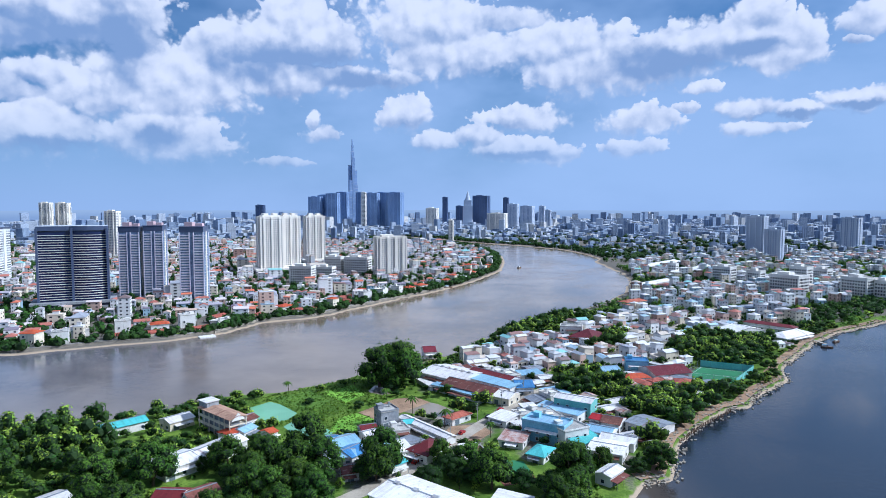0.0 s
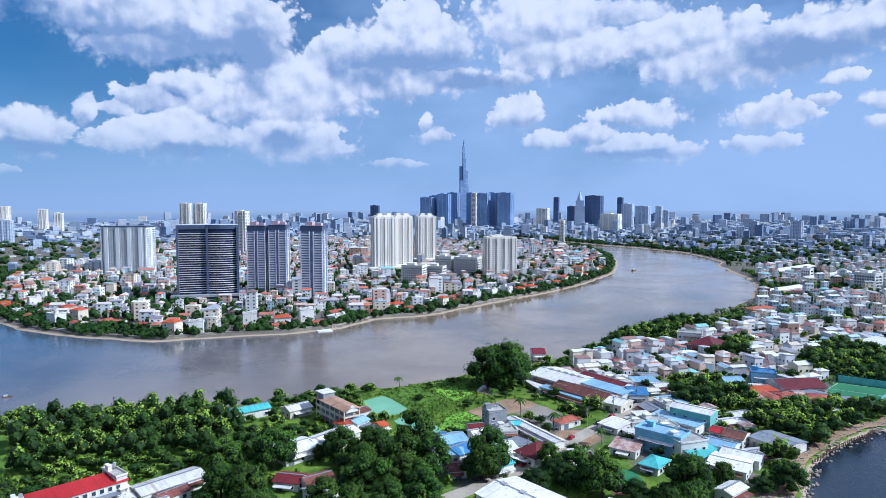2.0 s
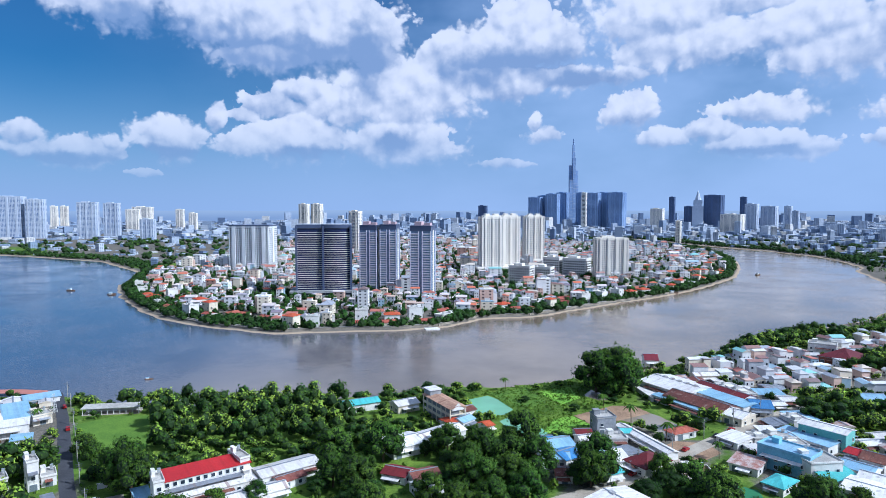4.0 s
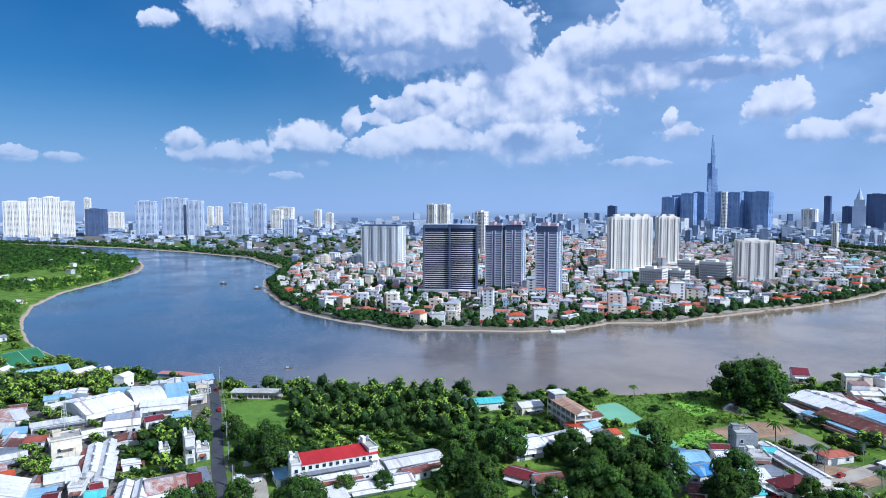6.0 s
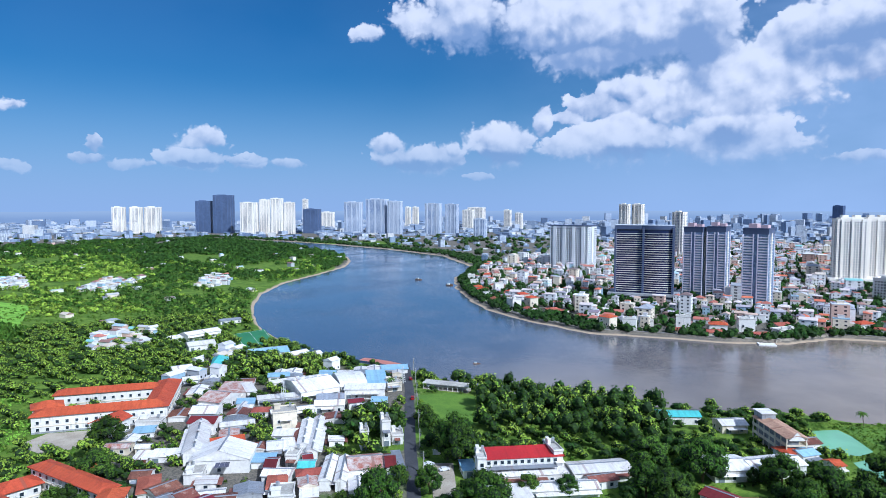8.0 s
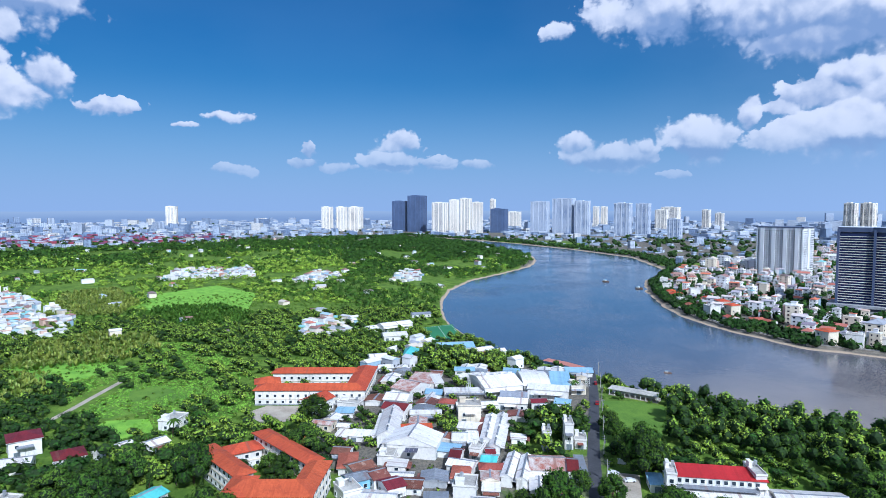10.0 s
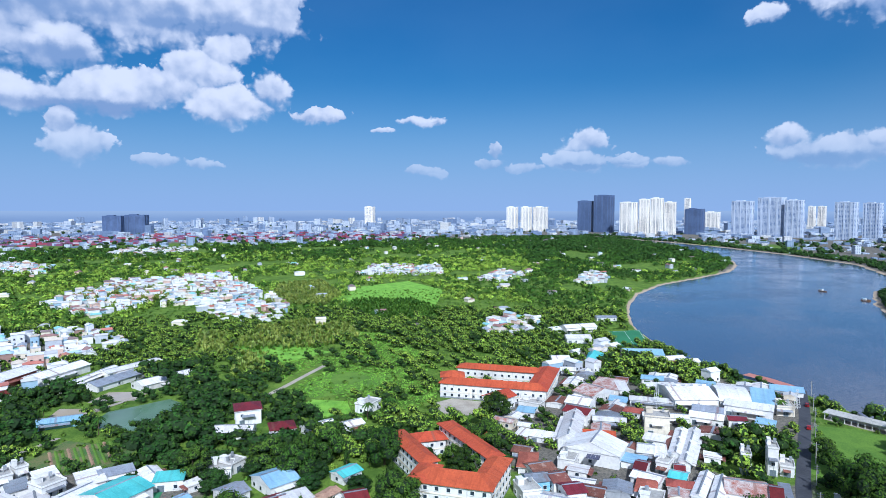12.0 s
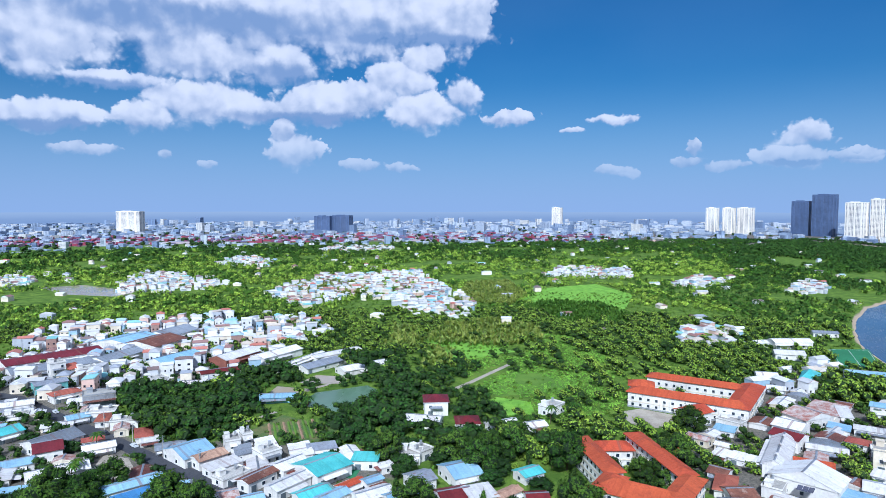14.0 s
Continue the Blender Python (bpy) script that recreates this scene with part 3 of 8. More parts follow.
def take(x, y, l, w, rot=0.0):
    TAKEN.append((x, y, l / 2, w / 2, radians(rot)))


def is_free(x, y, gap=0.0, rows=None):
    """Which points lie clear of every footprint."""
    x, y = np.asarray(x, float), np.asarray(y, float)
    ok = np.ones(x.shape, bool)
    for cx, cy, a, b, r in TAKEN if rows is None else rows:
        dx, dy = x - cx, y - cy
        c, s = math.cos(r), math.sin(r)
        ok &= ~((np.abs(dx * c + dy * s) < a + gap) & (np.abs(dy * c - dx * s) < b + gap))
    return ok


# ---------------------------------------------------------------- river, ground and far distance
LAND = 1.5
BANK_CITY = [(-144, 2106), (-6, 1936), (75, 1787), (111, 1569), (126, 1381), (116, 1206), (93, 1039), (38, 882), (5, 813), (-46, 728), (-87, 661), (-122, 600), (-166, 572), (-186, 518), (-222, 490), (-265, 471), (-309, 444), (-340, 446), (-388, 450), (-453, 469), (-512, 501), (-607, 567), (-682, 632), (-757, 720)]
BANK_FAR = [(-688, 651), (-828, 808), (-1058, 941), (-1329, 986), (-1619, 997), (-1864, 984), (-2076, 932), (-2374, 878)]
BANK_TONGUE = [(-2200, 814), (-1928, 875), (-1712, 868), (-1427, 830), (-1176, 758), (-1068, 699), (-963, 615), (-880, 511), (-814, 420), (-720, 339), (-625, 286), (-532, 247), (-469, 234), (-422, 230), (-384, 235), (-350, 240), (-323, 251)]
BANK_NEAR = [(-319, 253), (-273, 254), (-225, 269), (-184, 293), (-155, 312), (-121, 343), (-92, 351), (-65, 376), (-45, 395), (-22, 417), (1, 439)]
BANK_NEAR_B = [(-34, 388), (-18, 423), (9, 447), (36, 495), (74, 554), (118, 614), (177, 684), (228, 776), (269, 893), (291, 1003), (299, 1220)]
BANK_NORTH = [(328, 1300), (327, 1422), (307, 1566), (230, 1731), (81, 1929), (-7, 2107), (-158, 2314)]
BANK_ARM = [(51, 197), (67, 221), (76, 233), (88, 237), (98, 259), (106, 276), (129, 303), (150, 323), (161, 327), (182, 353), (209, 377), (222, 408), (253, 443), (287, 485), (334, 526), (374, 551), (411, 577)]
RIVER = BANK_CITY + BANK_FAR + BANK_TONGUE + BANK_NEAR + BANK_NEAR_B + BANK_NORTH
ARM = BANK_ARM + [(700, 560), (1100, 300), (900, -300), (300, -400), (90, 60)]


def polar_grid():
    az = np.radians(np.concatenate([np.arange(-46, 146, 0.6), np.arange(146, 314, 3.0)]))
    r = np.concatenate([[0.02, 20, 40, 55], 70 * np.exp(np.arange(0, 260) * 0.01662)])
    a, rr = np.meshgrid(az, r, indexing="ij")
    x, y = -rr * np.sin(a), rr * np.cos(a)
    d = np.minimum(off_edge(RIVER, x, y), off_edge(ARM, x, y))
    rough_edge = np.array([noise.noise((px * 0.05, py * 0.05, 0)) for px, py in zip(x.ravel(), y.ravel())]).reshape(x.shape) * 3.0
    d = d + rough_edge * np.clip(rr / 600, 0.4, 2)
    soft = np.clip(rr / 330, 1, 4)
    z = np.clip(LAND * (d + 1.0 * soft) / (2.5 * soft), -3, LAND)
    n, k = x.shape
    i = np.arange(n)[:, None] * k + np.arange(k - 1)[None]
    j = ((np.arange(n) + 1) % n)[:, None] * k + np.arange(k - 1)[None]
    faces = np.stack([i, i + 1, j + 1, j], -1).reshape(-1, 4)
    verts = np.stack([x, y, z], -1).reshape(-1, 3)
    return verts, faces


def ground_mat():
    m = bpy.data.materials.new("ground")
    m.use_nodes = True
    t = m.node_tree
    b = t.nodes["Principled BSDF"]
    geo = nd(t, "ShaderNodeNewGeometry")
    place = geo.outputs["Position"]
    big = noise_of(t, place, 0.012, 5.0, 0.6).outputs[0]
    mid = noise_of(t, place, 0.08, 5.0, 0.65).outputs[0]
    fine = noise_of(t, place, 0.9, 4.0, 0.7).outputs[0]
    green = blend(t, step(t, mid, 0.35, 0.65), rgb(80, 106, 40), rgb(116, 140, 54))
    green = blend(t, step(t, fine, 0.4, 0.7, 0.0, 0.6), green, rgb(60, 84, 32))
    dirt = blend(t, step(t, fine, 0.35, 0.65), rgb(124, 118, 106), rgb(92, 88, 82))
    at = nd(t, "ShaderNodeAttribute")
    at.attribute_name = "built"
    base = blend(t, step(t, maths(t, "ADD", at.outputs["Fac"], maths(t, "MULTIPLY", maths(t, "SUBTRACT", mid, 0.5), 0.9)), 0.35, 0.6), green, dirt)
    base = blend(t, step(t, big, 0.62, 0.72, 0.0, 0.5), base, rgb(112, 136, 54))
    sep = nd(t, "ShaderNodeSeparateXYZ")
    put(t, sep, 0, place)
    mud = blend(t, fine, rgb(148, 128, 108), rgb(190, 172, 148))
    base = blend(t, step(t, sep.outputs[2], 0.55, 1.0), mud, base)
    t.links.new(base, b.inputs["Base Color"])
    b.inputs["Roughness"].default_value = 0.95
    b.inputs["Specular IOR Level"].default_value = 0.1
    return m


# built-up quarters, as outlines on the plan
QUARTER_POINT = [(-12, 354), (-5, 392), (37, 470), (79, 496), (113, 549), (148, 571), (193, 642), (255, 602), (298, 533), (290, 498), (210, 423), (179, 386), (117, 307), (98, 269), (78, 245), (64, 225), (45, 225), (26, 290)]
QUARTER_RIGHT = [(342, 1144), (587, 1398), (995, 1409), (454, 621), (298, 533), (255, 602), (205, 673)]
QUARTER_CITY = [(-741, 710), (-908, 1143), (-1083, 1665), (-682, 1954), (-31, 1868), (91, 1563), (101, 1213), (1, 847), (-90, 694), (-172, 594), (-194, 539), (-315, 457), (-467, 490)]
QUARTER_SHORE = [(-246, 55), (-373, 102), (-418, 146), (-462, 200), (-397, 191), (-315, 249), (-268, 218), (-171, 140)]
QUARTER_VILLAGE = [(-192, -204), (-303, -318), (-467, -421), (-569, -313), (-501, -195), (-403, -181), (-301, -193), (-275, -138), (-241, -56), (-207, -57)]
QUARTER_ROAD = [(-54, 262), (-40, 301), (-7, 314), (26, 290), (11, 262), (-18, 234), (-34, 225)]
THICKETS = [[(56, 355), (72, 392), (101, 399), (109, 367), (102, 322), (84, 332), (63, 344)], [(92, 317), (118, 353), (142, 361), (160, 345), (128, 305), (107, 280), (99, 271), (84, 263), (108, 297)],
            [(163, 453), (211, 520), (233, 497), (265, 497), (222, 423), (188, 400), (159, 419)], [(106, 452), (130, 519), (149, 519), (141, 471)], [(35, 467), (56, 530), (93, 582), (118, 601), (103, 549), (72, 509)],
            [(-6, 341), (2, 376), (21, 344), (22, 310), (7, 302), (-4, 310)], [(33, 244), (52, 261), (68, 259), (66, 235), (59, 216), (31, 216)], [(-245, 156), (-268, 176), (-254, 191), (-239, 187), (-217, 169), (-211, 148), (-228, 146)],
            [(-284, -212), (-311, -228), (-328, -210), (-330, -166), (-307, -142), (-276, -148), (-246, -150), (-259, -180)], [(-410, -139), (-416, -97), (-352, -69), (-268, -63), (-260, -81), (-272, -98), (-303, -85), (-339, -81), (-373, -105)], [(-278, -65), (-287, 2), (-269, 12), (-250, 2), (-257, -19), (-268, -42)], [(-361, -185), (-384, -157), (-368, -143), (-346, -156)],
            [(-393, 157), (-403, 180), (-373, 217), (-346, 205), (-362, 180), (-358, 162)]]
QUARTER_SCHOOL_LANE = [(-253, 71), (-263, 109), (-241, 137), (-195, 119), (-178, 106), (-192, 58)]
QUARTERS = [QUARTER_SCHOOL_LANE, QUARTER_POINT, QUARTER_RIGHT, QUARTER_CITY, QUARTER_SHORE, QUARTER_VILLAGE, QUARTER_ROAD]

verts, faces = polar_grid()
me = mesh_from("ground", verts, faces, [ground_mat()])
built = np.zeros(len(verts))
for quarter in QUARTERS:
    built = np.maximum(built, np.clip(0.5 - off_edge(quarter, verts[:, 0], verts[:, 1]) / 30, 0, 1))
radius, angle = np.hypot(verts[:, 0], verts[:, 1]), np.degrees(np.arctan2(-verts[:, 0], verts[:, 1]))
built = np.maximum(built, np.clip((radius - 1900) / 300, 0, 1) * 0.9)
built = np.maximum(built, np.clip((radius - 1250) / 100, 0, 1) * (angle < 52) * 0.8)
built = np.maximum(built, np.clip((radius - 1000) / 200, 0, 1) * (angle < 35) * 0.8)
shore = np.abs(off_edge(RIVER, verts[:, 0], verts[:, 1]))
built = np.maximum(built, np.clip(1.6 - shore / 10, 0, 0.9) * (angle < 58) * (verts[:, 1] > 430) * (radius > 500))
for quarter in THICKETS:
    built = np.minimum(built, np.clip(off_edge(quarter, verts[:, 0], verts[:, 1]) / 12, 0, 1))
me.attributes.new("built", "FLOAT", "POINT").data.foreach_set("value", built.astype(np.float32))
me.polygons.foreach_set("use_smooth", np.ones(len(me.polygons), bool))
tagged(new("ground", me), "flat green and built-up land with muddy river banks", "ground", kind="structure")
water = Soup()
water.add([(-5600, -5600, 0), (5600, -5600, 0), (5600, 5600, 0), (-5600, 5600, 0)], [(0, 1, 2, 3)])
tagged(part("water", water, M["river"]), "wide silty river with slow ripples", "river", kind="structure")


def backdrop():
    """Hazy land out to the horizon: a plain glowing ring five kilometres off, haze painted in its colour."""
    m = bpy.data.materials.new("haze_glow")
    m.use_nodes = True
    t = m.node_tree
    t.nodes.remove(t.nodes["Principled BSDF"])
    geo = nd(t, "ShaderNodeNewGeometry")
    sep = nd(t, "ShaderNodeSeparateXYZ")
    put(t, sep, 0, geo.outputs["Position"])
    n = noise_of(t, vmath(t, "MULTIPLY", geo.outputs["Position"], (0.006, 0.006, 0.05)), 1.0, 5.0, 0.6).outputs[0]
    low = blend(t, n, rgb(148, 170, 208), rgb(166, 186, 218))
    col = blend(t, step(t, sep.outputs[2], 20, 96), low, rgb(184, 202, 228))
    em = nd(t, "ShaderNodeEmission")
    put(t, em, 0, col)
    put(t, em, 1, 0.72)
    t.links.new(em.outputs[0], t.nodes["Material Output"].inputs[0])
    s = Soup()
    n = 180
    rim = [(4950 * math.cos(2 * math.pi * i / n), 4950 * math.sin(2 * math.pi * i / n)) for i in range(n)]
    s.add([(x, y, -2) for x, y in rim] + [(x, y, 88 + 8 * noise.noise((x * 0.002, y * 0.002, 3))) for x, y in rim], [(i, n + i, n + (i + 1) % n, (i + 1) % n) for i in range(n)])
    tagged(part("backdrop", s, m), "hazy blue plain at the horizon, haze painted on a glowing ring", "backdrop", kind="structure")


backdrop()
# ---------------------------------------------------------------- towers


def row_of_windows(l, w, pitch, wide, tall, proud=0.18, thin=False):
    """The windows of one storey, on all four sides of a block l by w."""
    s = Soup()
    for length, away, turn in ((l, w, 0), (w, l, 90), (l, w, 180), (w, l, 270)):
        n = max(1, int((length - 1.0) / pitch))
        for i in range(n):
            u = (i - (n - 1) / 2) * pitch
            c, k = math.cos(radians(turn)), math.sin(radians(turn))
            v = -away / 2
            if thin:
                v -= proud
                s.pane(c * u - k * v, k * u + c * v, 0, wide, tall, turn)
            else:
                s.box(c * u - k * v, k * u + c * v, 0, wide, 2 * proud, tall, turn, bottom=False)
    return s


def tower(x, y, wide, h, facing, deep=0.6, turn=20, wall="tower_white", glass="dark_glass", storey=3.3, pitch=3.2, piers=0, crown="plain",
          label="", podium=0, name="apartment_tower", edges=False):
    """A block of flats; wide is the breadth over both visible faces."""
    a = abs(radians(turn))
    l = wide / (math.cos(a) + deep * math.sin(a))
    w = l * deep
    r = root(name, x, y, LAND, facing + turn, label, "tower")
    take(x, y, l + 4, w + 4, facing + turn)
    body = Soup().box(0, 0, podium, l, w, h - podium)
    part("body", body, M[wall], r)
    n = max(2, int((h - podium - 2) / storey))
    step_z = (h - podium - 2) / n
    panes = Soup()
    one = row_of_windows(l, w, pitch, pitch * 0.55, step_z * 0.55, thin=math.hypot(x, y) > 1100)
    for i in range(n):
        z = podium + 1.0 + i * step_z
        panes.add([(a, b, c + z) for a, b, c in one.v], one.f)
    part("window_grid", panes, M[glass], r)["kind"] = "stuff"
    if edges:
        edge = Soup().box(0, 0, 0, l + 0.9, w + 0.9, 0.45).mesh("floor_edge", [M["white_wall"]])
        for i in range(n):
            part("floor_edge", edge, [], r).location = (0, 0, podium + 0.6 + i * step_z)
        for u in (0.06,):
            part("dark_strip", Soup().box(u * l, 0, podium, l * 0.1, w + 1.4, h - podium + 1), M["navy_glass"], r)
    for i in range(piers):
        u = (i + 0.5) / piers * 2 - 1
        for sy in (-1, 1):
            part("pier", Soup().box(u * l / 2, sy * (w / 2 + 0.3), podium, l * 0.08, 1.6, h - podium), M[wall], r)
    for sx in (-1, 1):
        if piers:
            part("pier", Soup().box(sx * (l / 2 + 0.3), 0, podium, 1.6, w * 0.2, h - podium), M[wall], r)
    if podium:
        part("podium", Soup().box(0, 0, 0, l * 1.5, w * 1.7, podium).box(0, 0, podium * 0.4, l * 1.51, w * 1.71, podium * 0.25, 0, 1), [M[wall], M[glass]], r)
    part("parapet", Soup().box(0, -w / 2, h, l, 0.5, 1.4).box(0, w / 2, h, l, 0.5, 1.4).box(-l / 2, 0, h, 0.5, w, 1.4).box(l / 2, 0, h, 0.5, w, 1.4), M[wall], r)
    if crown == "plain":
        part("plant_room", Soup().box(-l * 0.12, 0, h, l * 0.4, w * 0.5, 4.0), M[wall], r)
    elif crown == "steps":
        part("plant_room", Soup().box(0, 0, h, l * 0.75, w * 0.75, 3.5).box(-l * 0.2, 0, h, l * 0.2, w * 0.5, 6.5).box(l * 0.2, 0, h, l * 0.2, w * 0.5, 6.5), M[wall], r)
    elif crown == "slab":
        part("roof_slab", Soup().box(0, 0, h + 1.2, l * 1.04, w * 1.06, 1.5).box(0, 0, h, l * 0.8, w * 0.8, 1.2), M["tower_dark"], r)
    elif crown == "pink":
        part("roof_box", Soup().box(-l * 0.15, 0, h, l * 0.55, w * 0.7, 5.0).box(l * 0.3, 0, h, l * 0.25, w * 0.5, 3.0), M["tower_pink"], r)
    return r


# dark curved slab of flats on the river bank, white balcony edges on each storey
def curved_tower(x, y, wide, h, facing):
    r = root("curved_apartment_tower", x, y, LAND, facing - 4, "navy glass apartment slab with thin white balcony edges", "tower")
    take(x, y, wide + 20, 40, facing)
    deep = wide * 0.36

    def outline(grow):
        ring = []
        for i in range(25):
            u = -1 + i / 12
            ring.append((u * (wide / 2 + grow), -deep / 2 - grow - (4.2 * math.sin(math.pi * (u + 0.1) / 1.1) if u > -0.1 else 0.6)))
        return ring + [(wide / 2 + grow, deep / 2 + grow), (-wide / 2 - grow, deep / 2 + grow)]
    part("body", Soup().prism(outline(0), 7, h - 5), M["navy_glass"], r)
    n = 27
    band = Soup().prism(outline(0.7), 0, 0.55).mesh("balcony_band", [M["white_wall"]])
    for i in range(n):
        part("balcony_band", band, [], r).location = (0, 0, 9 + i * (h - 16) / n)
    for u in (-1, -0.02, 1):
        part("end_wall", Soup().box(u * (wide / 2 + 0.3), -1.5 if u > -0.5 else -0.5, 7, 2.2, deep + 6, h - 9), M["tower_dark"], r)
    part("roof_screen", Soup().prism(outline(1.1), h - 4.5, h), M["tower_dark"], r)
    part("roof_edge", Soup().prism(outline(1.3), h, h + 0.5), M["tower_hazed_grey"], r)
    part("podium", Soup().box(0, -2, 0, wide * 1.25, deep + 18, 7).box(0, -2, 2.2, wide * 1.255, deep + 18.3, 2.4, 0, 1), [M["grey_wall"], M["dark_glass"]], r)


def glazed_tower(x, y, wide, h, facing):
    """A slim tower of glazed balconies: pale slab edges on each storey, pale fins, dark top storeys, pink boxes on the roof."""
    turn = -16
    l = wide / (math.cos(radians(16)) + 0.85 * math.sin(radians(16)))
    w = l * 0.85
    r = root("apartment_tower", x, y, LAND, facing + turn, "blue-grey glazed apartment tower with pale slab edges and pink rooftop boxes", "tower")
    take(x, y, l + 4, w + 4, facing + turn)
    part("body", Soup().box(0, 0, 0, l, w, h - 7), M["tower_glass"], r)
    n = 24
    edge = Soup()
    for sx in (-1, 1):
        edge.box(sx * l * 0.3, 0, 0, l * 0.36, w + 1.8, 0.4).box(sx * l * 0.3, 0, 0.4, l * 0.36, w + 1.6, 1.0, 0, 1)
    edge.box(0, 0, 0, l + 1.4, w * 0.5, 0.4)
    edge = edge.mesh("slab_edge", [M["white_wall"], M["tower_lilac"]])
    for i in range(n):
        part("slab_edge", edge, [], r).location = (0, 0, 5 + i * (h - 13) / n)
    for u in (-0.5, -0.09, 0.09, 0.5):
        for sy in (-1, 1):
            part("fin", Soup().box(u * l, sy * (w / 2 + 0.5), 0, 0.9, 1.3, h - 7), M["tower_lilac"], r)
    for sx in (-1, 1):
        part("fin", Soup().box(sx * (l / 2 + 0.3), 0, 0, 0.9, w * 0.12, h - 6), M["tower_white"], r)
    part("top_storeys", Soup().box(0, 0, h - 7, l * 1.03, w * 1.03, 6).box(0, 0, h - 1, l * 1.07, w * 1.07, 0.6), M["tower_dark"], r)
    part("roof_box", Soup().box(-l * 0.18, 0, h - 0.4, l * 0.34, w * 0.55, 4.6), M["tower_pink"], r)
    part("roof_box", Soup().box(l * 0.26, 0, h - 0.4, l * 0.3, w * 0.45, 3.2), M["tower_pink"], r)


M["tower_glass"] = mat("tower_glass", rgb(132, 150, 176), rgb(86, 102, 128), rough=0.15, grain=3.0, spec=0.6)
curved_tower(-391, 664, 63, 85, 31)
tower(-677, 912, 80, 73, 37, deep=0.55, turn=-24, wall="tower_pale", piers=4, storey=3.4, pitch=3.4, crown="slab", label="pale concrete apartment tower with dark window columns")
glazed_tower(-365, 735, 26, 83, 26)
glazed_tower(-340, 742, 25, 84, 25)
glazed_tower(-279, 704, 30, 84, 22)
tower(-276, 1002, 43, 89, 15, deep=0.8, turn=14, wall="tower_white", glass="tower_window", pitch=3.0, piers=3, crown="steps", podium=9, label="cream white apartment tower with stepped top")
tower(-257, 1048, 38, 89, 14, deep=0.8, turn=14, wall="tower_white", glass="tower_window", pitch=3.0, piers=3, crown="steps", podium=9, label="cream white apartment tower with stepped top")
tower(-235, 1145, 40, 88, 12, deep=0.8, turn=14, wall="tower_white", glass="tower_window", pitch=3.0, piers=3, crown="steps", podium=12, label="cream white apartment tower on a wide podium")
tower(-82, 974, 52, 59, 5, deep=0.55, turn=14, wall="tower_white", glass="tower_window", pitch=2.8, storey=3.1, piers=4, crown="plain", label="cream apartment block with rows of small windows")
tower(-697, 1328, 32, 96, 28, deep=0.8, turn=-30, wall="tower_white", glass="tower_dark", piers=2, label="slim white and dark apartment tower")
tower(-1226, 1946, 39, 119, 32, deep=0.8, turn=-25, wall="tower_white", piers=2, label="pale apartment tower far off")
tower(-1198, 1987, 44, 119, 31, deep=0.8, turn=-25, wall="tower_white", piers=2, label="pale apartment tower far off")
for t_x in ((-175, 1011, 32, 25, 10), (-136, 1003, 44, 25, 8), (-197, 880, 37, 22, 13), (-173, 925, 30, 17, 11)):
    tower(*t_x, deep=0.7, turn=-20, wall="white_wall", storey=3.3, label="white mid-rise block among villas", name="mid_rise_block")


def landmark(x, y, h):
    """The tallest tower: bundled square tubes that end one after another, and a mast."""
    r = root("skyscraper", x, y, LAND, 22, "very tall slate-blue glass tower of bundled tubes with a mast", "tower")
    a = 15.0
    tubes = [(0, 0, 0.93), (1, 0, 0.70), (-1, 0, 0.76), (0, 1, 0.66), (0, -1, 0.85), (1, 1, 0.46), (-1, -1, 0.58), (1, -1, 0.52), (-1, 1, 0.40)]
    for i, j, top in tubes:
        s = Soup().box(i * a, j * a, 0, a - 0.8, a - 0.8, h * top * 0.93)
        t = part("tube", s, M["tower_hazed_blue"], r)
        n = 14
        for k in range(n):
            part("storey_band", Soup().box(i * a, j * a, h * top * 0.93 * (k + 1) / n - 2, a - 0.2, a - 0.2, 1.2), M["tower_hazed_grey"], t)
    part("crown", Soup().box(0, 0, h * 0.83, a * 0.7, a * 0.7, h * 0.10), M["tower_hazed_blue"], r)
    part("mast", Soup().tube((0, 0, h * 0.92), (0, 0, h), 4.6, 3.2, 8), M["tower_hazed_blue"], r)
    part("podium", Soup().box(0, 0, 0, 90, 70, 22), M["tower_hazed_blue"], r)


landmark(-472.9, 3306.9, 461)
for t_x, tall in (((-610, 3019, 55, 156, 11), 0), ((-574, 3067, 56, 165, 11), 0), ((-526, 3015, 54, 172, 10), 0), ((-494, 3111, 50, 180, 9), 0), ((-407, 3154, 45, 180, 7), 0), ((-343, 3061, 59, 175, 6), 0),
                  ((-294, 3106, 60, 178, 5), 0), ((-231, 3051, 66, 177, 4), 0)):
    tower(t_x[0], t_x[1], t_x[2] * 1.28, *t_x[3:], deep=0.6, turn=-25, wall="tower_hazed_blue", glass="hazed_glass", storey=5, pitch=5, piers=3, crown="plain", label="slate-blue slab of flats at the foot of the skyscraper")
# white paint stands in for sunlight on the end of the slab group
tower(-374, 2977, 26, 176, 7, deep=0.6, turn=-25, wall="tower_white", storey=6, pitch=6, label="slab end painted white for the sun on it")

